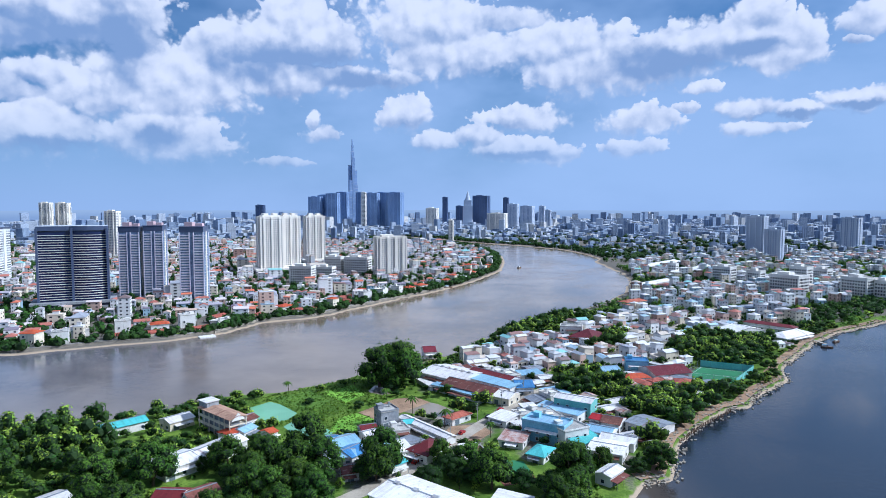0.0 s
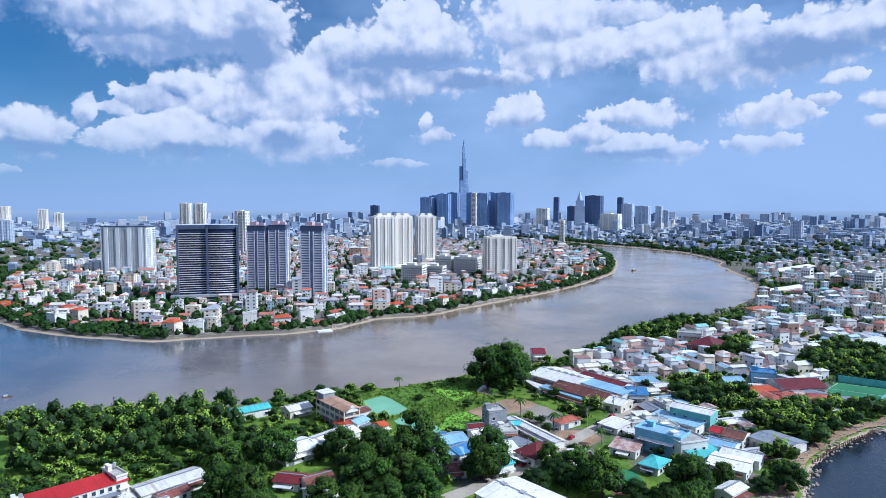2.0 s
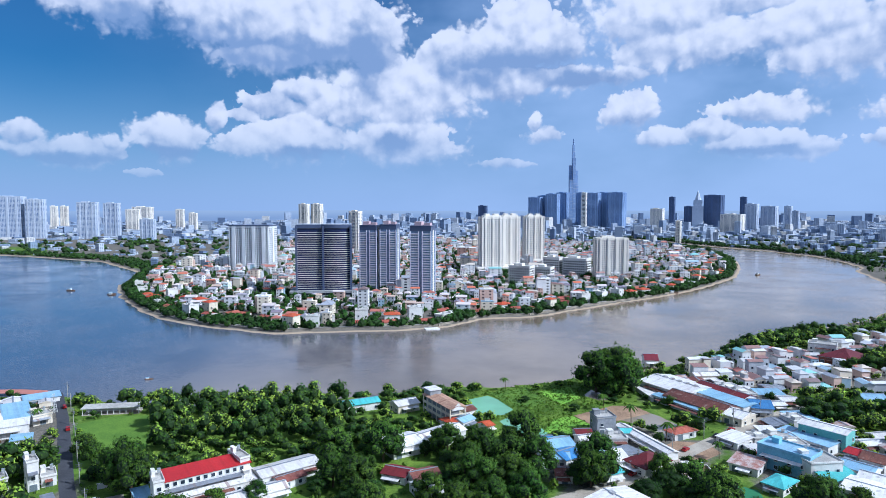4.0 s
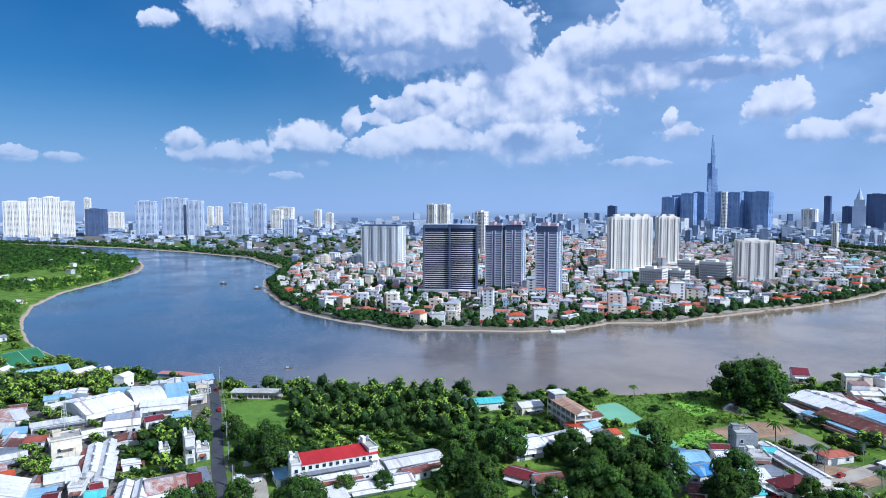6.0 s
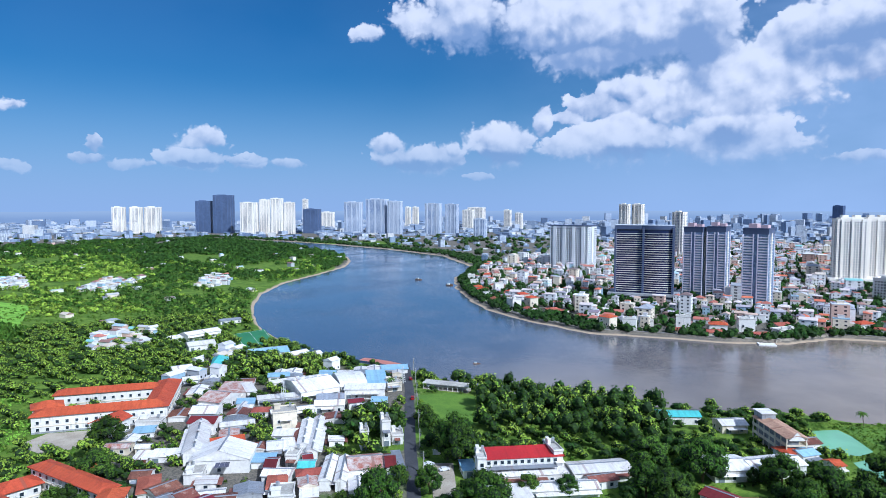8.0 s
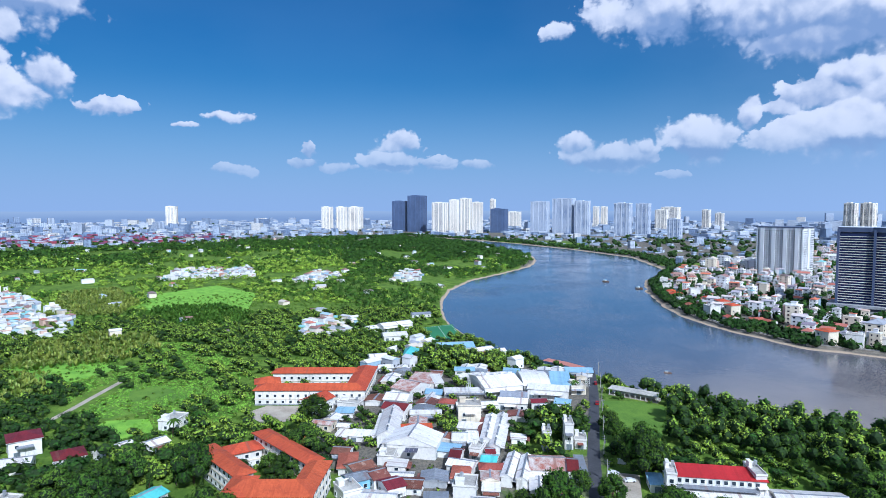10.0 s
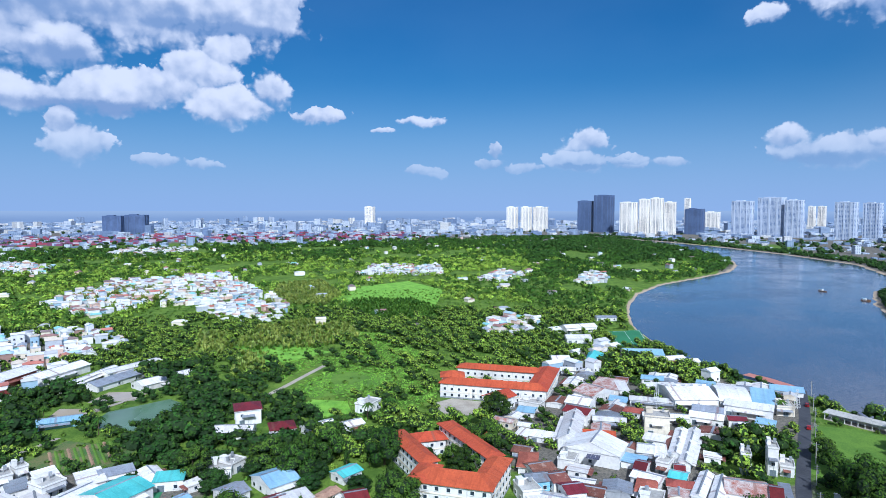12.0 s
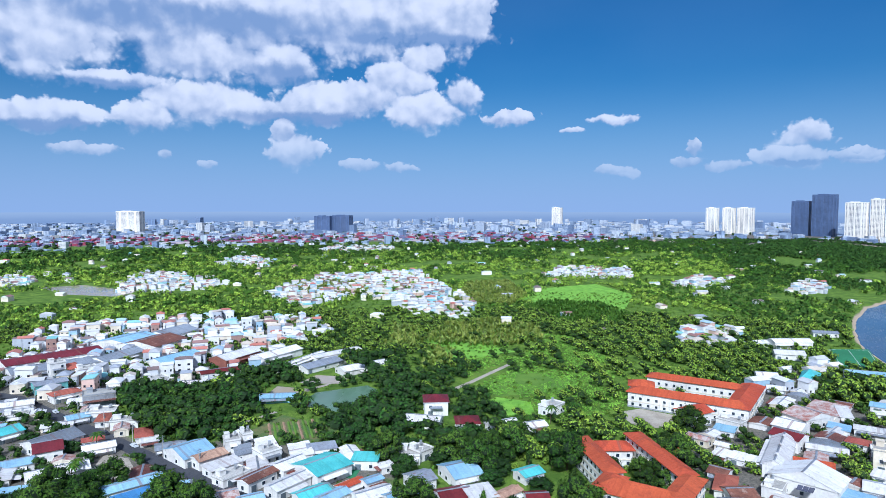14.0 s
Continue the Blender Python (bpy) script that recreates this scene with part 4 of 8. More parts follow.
# far blocks: azimuth spread and roofline as they stand along the skyline
FAR_DARK = [(-2708, 1037, 75, 137, 69), (-2633, 1091, 88, 161, 67), (-2383, 1373, 77, 102, 60), (91, 3299, 49, 113, -2), (204, 3344, 95, 167, -3), (14, 3900, 36, 169, -0), (-974, 3362, 52, 118, 16),
            (-2734, -966, 85, 74, -251), (-2761, -886, 94, 77, -252), (398, 3980, 38, 168, -6)]
FAR_GREY = [(-2207, 1467, 79, 132, 56), (-2151, 1548, 97, 144, 54), (-2067, 1577, 64, 134, 53), (-1892, 1634, 69, 124, 49), (-1843, 1689, 56, 122, 47), (-1624, 1629, 50, 67, 45), (715, 1431, 45, 84, -27), (653, 1238, 36, 61, -28),
            (1035, 1593, 48, 78, -33), (764, 2170, 37, 63, -19), (702, 2399, 33, 57, -16), (332, 2982, 56, 122, -6), (412, 3072, 71, 112, -8), (513, 3260, 35, 113, -9), (495, 2959, 29, 93, -9)]
FAR_WHITE = [(-2857, 736, 54, 111, 76), (-2840, 799, 53, 111, 74), (-2822, 861, 69, 111, 73), (-2429, 1179, 43, 141, 64), (-2407, 1223, 52, 146, 63), (-2384, 1268, 46, 130, 62), (-3137, 1766, 33, 157, 61), (-2455, 1124, 73, 129, 65),
             (-2973, 2367, 37, 115, 51), (-2944, 2402, 40, 115, 51), (-2557, 2534, 103, 111, 45), (-2159, 2361, 40, 98, 42), (-1985, 2250, 38, 83, 41), (241, 2790, 93, 79, -5), (25, 1900, 16, 67, -1), (-51, 3000, 63, 102, 1),
             (-2373, 2293, 65, 98, 46), (-2990, 1820, 76, 86, 59), (-4298, 116, 72, 117, 88), (-2699, -1899, 121, 95, -235)]
for rows, wall in ((FAR_DARK, "tower_steel"), (FAR_GREY, "tower_hazed_grey"), (FAR_WHITE, "tower_white")):
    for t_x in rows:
        tower(*t_x, deep=0.6, turn=-22, wall=wall, glass={"tower_steel": "tower_dark", "tower_hazed_grey": "hazed_glass", "tower_white": "tower_window"}[wall], storey=4.2, pitch=4.5, piers=3,
              label={"tower_steel": "dark slate apartment tower across the river", "tower_hazed_grey": "grey apartment slab, paled for haze, with vertical piers",
                     "tower_white": "white apartment tower across the river"}[wall])


def spire_tower(x, y, wide, h, facing):
    r = root("spire_tower", x, y, LAND, facing, "pale stepped tower with a pointed spire", "tower")
    part("body", Soup().box(0, 0, 0, wide, wide * 0.8, h * 0.6).box(0, 0, h * 0.6, wide * 0.8, wide * 0.6, h * 0.15), M["tower_hazed_grey"], r)
    part("spire", Soup().tube((0, 0, h * 0.75), (0, 0, h), wide * 0.3, 0.8, 8), M["tower_hazed_grey"], r)


spire_tower(127, 3248, 50, 191, -2)


def mast(x, y, h):
    r = root("radio_mast", x, y, LAND, 0, "thin steel lattice radio mast far off", "mast")
    part("shaft", Soup().tube((0, 0, 0), (0, 0, h), 3.0, 0.6, 4), M["steel"], r)


# ---------------------------------------------------------------- near buildings
WORD = {"white_metal": "white metal", "grey_metal": "grey metal", "blue_metal": "blue metal", "pale_blue_metal": "pale blue metal", "teal_metal": "turquoise metal",
        "rust_metal": "rusty brown metal", "maroon_metal": "maroon", "red_metal": "bright red metal", "orange_tile": "orange tile", "red_tile": "red tile", "concrete_roof": "flat concrete",
        "white_wall": "white", "cream_wall": "cream", "grey_wall": "grey", "pink_wall": "pink", "blue_wall": "blue", "teal_wall": "turquoise", "brick_wall": "brick", "striped_metal": "rust and white striped"}
M["striped_metal"] = mat("striped_metal", rgb(205, 200, 194), rgb(160, 92, 74), rough=0.7, grain=4.0, stripes=1.6, bump=0.25, stain=rgb(140, 84, 70))
M["pane"] = mat("pane", rgb(52, 62, 74), rgb(38, 46, 56), rough=0.1, spec=0.6)
M["frame"] = mat("frame", rgb(220, 220, 216), rough=0.6)
M["door"] = mat("door", rgb(110, 120, 126), rgb(84, 94, 100), rough=0.6)
M["tank"] = mat("tank", rgb(196, 200, 204), rough=0.3, metal=0.6)
WINDOW = Soup().box(0, -0.06, 0, 1.5, 0.16, 1.5, 0, 0, False).box(0, -0.16, 0.1, 1.25, 0.06, 1.3, 0, 1, False).box(0, -0.18, -0.12, 1.7, 0.3, 0.12, 0, 0, False).mesh("window", [M["frame"], M["pane"]])
DOOR = Soup().box(0, -0.06, 0, 2.6, 0.16, 2.6, 0, 0).box(0, -0.14, 0, 2.3, 0.1, 2.45, 0, 1).mesh("door", [M["frame"], M["door"]])
TANK = Soup().tube((0, 0, 0.9), (0, 0, 2.3), 0.6, 0.6, 10).box(-0.4, 0, 0, 0.1, 0.8, 0.9).box(0.4, 0, 0, 0.1, 0.8, 0.9).mesh("water_tank", [M["tank"]])
chance = random.Random(11)


def openings(r, l, w, h, most=14):
    """Windows and a door of their own on the four walls."""
    storeys = max(1, int((h - 0.4) / 3.1))
    spots = []
    for f in range(storeys):
        for length, away, turn in ((l, w, 0), (l, w, 180), (w, l, 90), (w, l, 270)):
            n = max(1, int(length / 4.2))
            spots += [(f, (i - (n - 1) / 2) * length / n, away, turn) for i in range(n)]
    stride = max(1.0, len(spots) / most)
    picked = [spots[int(i * stride)] for i in range(int(len(spots) / stride))]
    for k, (f, u, away, turn) in enumerate(picked):
        c, s = math.cos(radians(turn)), math.sin(radians(turn))
        v = -away / 2
        ob = part("window" if k else "door", WINDOW if k else DOOR, [], r)
        ob.matrix_basis = pose(c * u - s * v, s * u + c * v, 0.9 + f * 3.1 if k else 0.0, 0, 0, turn)


def building(cx, cy, l, w, rot, h=5.0, wall="white_wall", roof="white_metal", kind="gable", rise=None, ridge="x", name=None, label=None, most=8, vents=0, lean=True):
    if ridge == "y":
        l, w, rot = w, l, rot + 90
    l, w = max(l, 3.0), max(w, 3.0)
    h = h * 0.78 if h <= 7.0 else h
    rise = (min(w * 0.16, 3.2) if kind != "shed" else min(w * 0.08, 1.2)) if rise is None else rise
    name = name or ("hall" if max(l, w) > 24 else "house")
    shape = {"gable": "pitched", "hip": "hipped", "shed": "low-pitched", "flat": "flat", "vault": "vaulted"}[kind]
    if label is None:
        label = f"{WORD[wall]} {name} with a {shape} {WORD[roof]} roof".replace("flat flat", "flat").replace("a orange", "an orange")
    r = root(name, cx, cy, LAND, rot, label, name)
    take(cx, cy, l + 1, w + 1, rot)
    away = math.hypot(cx, cy)
    if away < 900:
        for gap in (8, 17):
            FRONT.append((cx * (1 - gap / away), cy * (1 - gap / away), l / 2, w / 2, radians(rot)))
    part("wall", Soup().box(0, 0, -0.3, l - 0.4, w - 0.4, h + 0.3 if kind != "flat" else h), M[wall], r)
    if kind == "gable":
        s = Soup().gable(0, 0, h, l + 0.6, w + 0.8, rise, 0, 0.2, 0, 1)
        part("roof", s, [M[roof], M[wall]], r)
        part("ridge_cap", Soup().gable(0, 0, h + rise + 0.16, l + 0.6, 0.8, 0.14, 0, 0.08), M["grey_metal" if "metal" in roof else roof], r)
        for i in range(vents):
            part("roof_vent", Soup().gable(0, 0, 0, 2.4, 1.6, 0.6, 0, 0.1), M["white_metal"], r).location = ((i + 0.5) / vents * l - l / 2, 0, h + rise + 0.35)
    elif kind == "hip":
        part("roof", Soup().hip(0, 0, h, l + 1.0, w + 1.0, max(rise, w * 0.2), 0, 0.25), M[roof], r)
        part("eaves", Soup().box(0, 0, h - 0.25, l + 0.8, w + 0.8, 0.24), M["white_wall"], r)
    elif kind == "shed":
        s = Soup().shed(0, 0, h, l + 0.6, w + 0.6, rise, 0, 0.18)
        part("roof", s, M[roof], r)
        part("fascia", Soup().box(0, w / 2 + 0.1, h - 0.1, l, 0.15, rise), M[wall], r)
    elif kind == "vault":
        n, s = 10, Soup()
        ring = [(w / 2 * 1.02 * -math.cos(math.pi * i / n), h + rise * math.sin(math.pi * i / n)) for i in range(n + 1)]
        s.add([(x, y, z) for x in (-l / 2 - 0.3, l / 2 + 0.3) for y, z in ring], [(i + 1, i, n + 1 + i, n + 2 + i) for i in range(n)] + [tuple(range(n + 1)), tuple(reversed(range(n + 1, 2 * n + 2)))])
        part("roof", s, M[roof], r)
    else:
        s = Soup().box(0, 0, h - 0.3, l, w, 0.3)
        part("roof", s, M[roof], r)
        part("parapet", Soup().box(0, -w / 2 + 0.1, h, l, 0.2, 0.6).box(0, w / 2 - 0.1, h, l, 0.2, 0.6).box(-l / 2 + 0.1, 0, h, 0.2, w - 0.4, 0.6).box(l / 2 - 0.1, 0, h, 0.2, w - 0.4, 0.6), M[wall], r)
        part("stair_head", Soup().box(-l * 0.28, w * 0.2, h, min(2.8, l * 0.3), min(2.8, w * 0.35), 2.1).box(-l * 0.28, w * 0.2, h + 2.1, min(3.2, l * 0.34), min(3.2, w * 0.4), 0.15), M[wall], r)
        part("water_tank", TANK, [], r).location = (l * 0.25, w * 0.2, h)
    if lean and kind != "vault":
        for side in ((-1, 1) if chance.random() < 0.5 else (chance.choice((-1, 1)),)):
            deep, long = chance.uniform(1.6, 3.0), l * chance.uniform(0.45, 0.95)
            s = Soup().shed(0, -deep / 2, 0, long, deep, 0.35, 0, 0.12, 0)
            for u in (-0.48, 0, 0.48):
                s.tube((u * long, -deep * 0.95, 0.05), (u * long, -deep * 0.95, -h * 0.62), 0.06, 0.06, 4, 1)
            ob = part("lean_to", s, [M[chance.choice(("grey_metal", "white_metal", "rust_metal", "white_metal", "white_metal"))], M["steel"]], r)
            ob.matrix_basis = pose(chance.uniform(-0.1, 0.1) * l, side * (w / 2 - 0.15), h * 0.62, 0, 0, 0 if side < 0 else 180)
    openings(r, l - 0.4, w - 0.4, h, most)
    return r


# the quarter along the shore road
B = building
B(-311.8, 177.4, 22.8, 30.0, 81.0, 7, kind="gable", rise=3, name="market_hall", label="large white metal market hall by the river", vents=5)
B(-304.4, 198.3, 15.0, 23.9, 69.1, 6, kind="vault", rise=4, name="market_hall", label="white vaulted metal hall by the river")
B(-299.1, 213.6, 11.4, 25.5, 57.7, 6, roof="pale_blue_metal", kind="shed")
B(-284.5, 195.6, 22.1, 9.0, 51.1, 7, kind="shed")
B(-285.9, 216.0, 8.5, 9.0, 66.2, 6, wall="cream_wall", kind="flat", roof="concrete_roof")
B(-277.7, 169.0, 15.2, 10.0, 54.4, 5, kind="gable")
B(-260.7, 182.0, 12.3, 7.0, 55.3, 5, wall="cream_wall")
B(-271.9, 180.8, 8.2, 7.0, 67.3, 5, roof="maroon_metal")
B(-306.6, 157.8, 27.4, 6.0, 65.9, 4, kind="shed")
B(-334.5, 173.9, 17.0, 5.0, 82.9, 4, kind="shed")
B(-283.3, 150.5, 21.4, 6.0, 70.2, 4, kind="gable")
B(-287.1, 175.1, 14.2, 9.0, 57.4, 5, roof="grey_metal")
B(-248.0, 138.2, 32.4, 5.1, 146.4, 5, kind="gable", rise=1.2, vents=3)
B(-243.2, 140.7, 42.4, 4.5, 145.0, 5, kind="gable", rise=1.2, vents=3)
B(-206.5, 124.7, 23.2, 4.4, 141.4, 5, kind="gable", rise=1.2)
B(-202.3, 128.5, 23.0, 4.2, 142.3, 5, kind="gable", rise=1.2)
B(-202.4, 138.9, 13.9, 14.4, 60.1, 5, roof="striped_metal", kind="gable")
B(-195.5, 145.9, 4.0, 12.7, 57.4, 6, roof="maroon_metal", kind="gable")
B(-192.6, 147.8, 3.4, 15.9, 60.9, 6, wall="cream_wall", kind="shed", roof="grey_metal")
B(-221.5, 162.9, 4.1, 8.0, 61.6, 11, kind="flat", roof="concrete_roof", label="narrow white three-storey house with balconies")
B(-220.1, 168.4, 5.3, 9.0, 56.0, 5, kind="flat", roof="concrete_roof")
B(-223.6, 153.0, 3.9, 7.0, 61.4, 8, kind="flat", roof="concrete_roof")
B(-269.2, 138.8, 11.4, 10.0, 65.9, 9, wall="cream_wall", kind="flat", roof="concrete_roof", label="ornate cream three-storey house with roof terrace")
B(-244.3, 121.4, 6.8, 11.0, 63.4, 4)
B(-240.1, 125.7, 5.1, 12.0, 66.8, 4, kind="shed")
B(-244.8, 99.2, 23.2, 16.0, 54.0, 7, ridge="y", rise=4, kind="gable", label="large white gabled hall with corrugated roof", most=6)
B(-269.9, 98.1, 36.6, 8.9, 154.7, 6.5, kind="gable", rise=2.5, vents=3, label="long white warehouse with ridge vents")
B(-290.0, 109.0, 12.5, 11.1, 46.9, 7, roof="maroon_metal")
B(-304.2, 115.0, 12.5, 12.7, 51.2, 7, kind="gable")
B(-322.9, 129.6, 13.6, 18.3, 29.1, 6, roof="striped_metal")
B(-336.1, 143.8, 16.3, 17.8, 51.1, 5, roof="striped_metal", kind="shed")
B(-330.7, 149.2, 5.5, 15.3, 76.1, 5, kind="shed")
B(-281.8, 121.0, 15.4, 7.0, 67.9, 4)
B(-261.5, 107.7, 13.9, 9.0, 70.4, 5, roof="orange_tile")
B(-225.3, 110.4, 4.5, 12.0, 52.9, 5, roof="maroon_metal")
B(-227.2, 121.1, 5.1, 9.0, 46.2, 7, kind="flat", roof="concrete_roof")
B(-217.6, 121.6, 6.4, 8.0, 52.6, 4, roof="teal_metal")
B(-217.9, 109.5, 11.2, 8.0, 44.4, 4)
B(-223.0, 124.8, 3.8, 9.0, 66.2, 4, roof="maroon_metal")
B(-505.4, 188.3, 29.0, 12.0, 99.4, 6)
B(-465.8, 173.0, 19.3, 13.0, 81.7, 5, roof="white_metal")
B(-405.9, 197.4, 26.7, 16.0, 75.9, 6, roof="pale_blue_metal", label="long pale blue roofed workshop near the river")
B(-403.1, 162.1, 9.6, 25.7, 64.8, 4, roof="teal_metal", kind="hip")
B(-403.8, 137.7, 12.0, 12.0, 82.1, 4)
B(-394.0, 212.8, 17.1, 9.0, 95.3, 4)
B(-386.0, 219.8, 13.9, 8.0, 84.1, 4)
B(-553.4, 232.5, 19.0, 8.0, 84.2, 4, roof="grey_metal")
B(-375.4, 133.2, 9.3, 9.0, 74.5, 4, wall="grey_wall")
B(-211.0, 77.1, 7.6, 9.0, 95.4, 5, roof="maroon_metal")
B(-220.7, 74.5, 6.9, 9.0, 98.2, 5, roof="rust_metal")
B(-213.8, 61.3, 7.4, 10.0, 95.7, 6, kind="flat", roof="concrete_roof")
B(-230.8, 71.1, 9.7, 9.0, 100.8, 5, roof="rust_metal")
B(-221.4, 66.7, 8.8, 8.0, 94.5, 5, wall="blue_wall", roof="grey_metal")

# clubhouse with the red roof, and its wings
club = B(-159.4, 182.0, 32.7, 9.1, 55.4, 8.6, roof="red_metal", kind="shed", rise=1.2, name="clubhouse", label="white two-storey clubhouse with a bright red roof", most=20)
club_l, club_w = (-159.4, 182.0, 32.7, 9.1, 55.4)[2:4]
for i in range(11):
    for side in (-1, 1):
        part("window", WINDOW, [], club).matrix_basis = pose((i - 5) / 11 * (club_l - 4), side * (club_w / 2 - 0.2), 6.5, 0, 0, 0 if side < 0 else 180)
B(-155.3, 178.8, 34.8, 8.0, 55.4, 4.6, kind="shed", rise=1.0, label="low white wing with a metal roof")
B(-166.3, 167.4, 3.8, 10.0, 51.6, 10.4, kind="flat", roof="concrete_roof", label="white stair tower with stepped parapet", most=3)
B(-153.2, 194.8, 4.1, 12.0, 60.8, 10.4, kind="flat", roof="concrete_roof", label="white stair tower with stepped parapet", most=3)
B(-137.8, 203.3, 23.7, 10.8, 57.6, 5.6, kind="gable", rise=1.2)
B(-138.4, 181.2, 26.6, 8.0, 54.3, 4, kind="gable", rise=1.2)
B(-146.0, 163.7, 11.4, 10.0, 62.7, 4, kind="shed")
B(-132.8, 197.8, 11.2, 7.0, 63.3, 4, roof="rust_metal")
B(-173.8, 167.8, 5.4, 9.0, 57.9, 4, roof="pale_blue_metal", kind="shed")
B(-106.1, 242.5, 15.4, 14.9, 51.6, 6, kind="gable", rise=1.6)
B(-94.6, 256.9, 23.3, 11.6, 59.9, 6, kind="gable", rise=1.6)
B(-96.1, 216.2, 10.3, 9.0, -3.0, 4, roof="maroon_metal")
B(-86.0, 217.1, 11.3, 10.0, 45.1, 4, roof="rust_metal")
B(-81.8, 209.0, 10.5, 8.0, 45.1, 4)
B(-95.1, 277.1, 9.0, 8.0, 59.4, 5, roof="orange_tile", kind="hip")
B(-90.4, 279.8, 8.7, 8.0, 65.7, 5, roof="pale_blue_metal")
B(-93.6, 295.1, 6.8, 8.0, 56.2, 5, roof="rust_metal")
B(-78.8, 278.5, 4.7, 7.0, 61.5, 4, roof="orange_tile")
B(-149.3, 287.0, 19.4, 10.0, 46.7, 5, roof="teal_metal", kind="gable")
B(-126.9, 293.9, 12.6, 10.0, 52.1, 5, wall="cream_wall", kind="gable", roof="white_metal")


def terrace_block(cx, cy, l, w, rot, h=9.6):
    """Three open storeys on columns under a weathered roof terrace."""
    r = root("riverside_restaurant", cx, cy, LAND, rot, "three-storey open-sided cream building with a weathered tan roof", "restaurant")
    take(cx, cy, l, w, rot)
    for f in range(4):
        part("floor_slab", Soup().box(0, 0, f * h / 3 - 0.35, l, w, 0.35), M["cream_wall"], r)
    part("core", Soup().box(0, w * 0.1, 0, l - 2, w * 0.5, h - 0.4), M["grey_wall"], r)
    n = int(l / 4)
    post = Soup().box(0, 0, 0, 0.4, 0.4, h).mesh("column", [M["cream_wall"]])
    for i in range(n + 1):
        for y in (-w / 2 + 0.3, w / 2 - 0.3):
            part("column", post, [], r).location = (-l / 2 + 0.3 + i * (l - 0.6) / n, y, 0)
    for f in (1, 2):
        for y in (-w / 2, w / 2):
            part("balcony_rail", Soup().box(0, y, f * h / 3, l, 0.12, 1.0), M["cream_wall"], r)
    part("roof", Soup().gable(0, 0, h, l + 1, w + 1, 1.0, 0, 0.2), M["tan_tile"], r)
    part("gable_end", Soup().add([(-l / 2 - 0.3, -w * 0.4, h - 1), (-l / 2 - 0.3, w * 0.4, h - 1), (-l / 2 - 0.3, 0, h + 2.4), (-l / 2, -w * 0.4, h - 1), (-l / 2, w * 0.4, h - 1), (-l / 2, 0, h + 2.4)],
                                 [(1, 0, 2), (3, 4, 5), (0, 3, 5, 2), (4, 1, 2, 5), (0, 1, 4, 3)]), M["white_wall"], r)
    part("roof_hut", Soup().box(l * 0.42, 0, h, 7, w * 0.7, 3).box(l * 0.42, 0, h + 3, 8, w * 0.8, 0.3, 0, 1), [M["grey_wall"], M["white_metal"]], r)


M["tan_tile"] = mat("tan_tile", rgb(200, 164, 138), rgb(160, 124, 104), rough=0.85, stripes=0.8, bump=0.4, stain=rgb(120, 92, 80))
terrace_block(-102.7, 286.6, 27.6, 8.8, 139.2)

def pavilion(cx, cy, l, w, rot):
    """A long open shelter: posts, a low back wall, a thin pale roof."""
    r = root("garden_pavilion", cx, cy, LAND, rot, "long open pavilion with a pale flat roof by the lawn", "pavilion")
    take(cx, cy, l, w, rot)
    part("roof", Soup().shed(0, 0, 3.4, l + 1.0, w + 1.0, 0.5, 0, 0.2), M["concrete_roof"], r, "pale weathered metal roof")
    part("back_wall", Soup().box(0, w / 2 - 0.2, 0, l, 0.3, 1.4), M["white_wall"], r)
    part("floor_slab", Soup().box(0, 0, -0.1, l + 0.4, w + 0.4, 0.3), M["paving"], r)
    post = Soup().box(0, 0, 0, 0.25, 0.25, 3.5).mesh("post", [M["white_wall"]])
    for i in range(10):
        for sy in (-1, 1):
            part("post", post, [], r).location = ((i / 9 - 0.5) * (l - 0.6), sy * (w / 2 - 0.3), 0)


def garden_gate(cx, cy, rot):
    """An ornate white gate: two piers, a curved head and side walls."""
    r = root("garden_gate", cx, cy, LAND, rot, "ornate white stucco garden gate with a curved head", "gate")
    take(cx, cy, 9, 4, rot)
    for sx in (-1, 1):
        part("pier", Soup().box(sx * 2.0, 0, 0, 1.0, 1.0, 3.6).box(sx * 2.0, 0, 3.6, 1.3, 1.3, 0.3).tube((sx * 2.0, 0, 3.9), (sx * 2.0, 0, 4.6), 0.4, 0.1, 8), M["cream_wall"], r)
        part("side_wall", Soup().box(sx * 4.3, 0, 0, 3.6, 0.5, 1.9).box(sx * 4.3, 0, 1.9, 3.8, 0.7, 0.2), M["white_wall"], r)
    rows = [(-1.6 * math.cos(math.pi * i / 8), 3.0 + 1.7 * math.sin(math.pi * i / 8)) for i in range(9)]
    ring = [(x, y, z + up) for x, z in rows for y, up in ((-0.3, 0), (0.3, 0), (0.3, 0.6), (-0.3, 0.6))]
    head = Soup().add(ring, [(4 * i + k, 4 * i + (k + 1) % 4, 4 * i + 4 + (k + 1) % 4, 4 * i + 4 + k) for i in range(8) for k in range(4)] + [(3, 2, 1, 0), (32, 33, 34, 35)])
    part("curved_head", head, M["cream_wall"], r)


pavilion(-264.9, 238.9, 27, 6, 28.6)
garden_gate(-193.6, 174.8, 50)

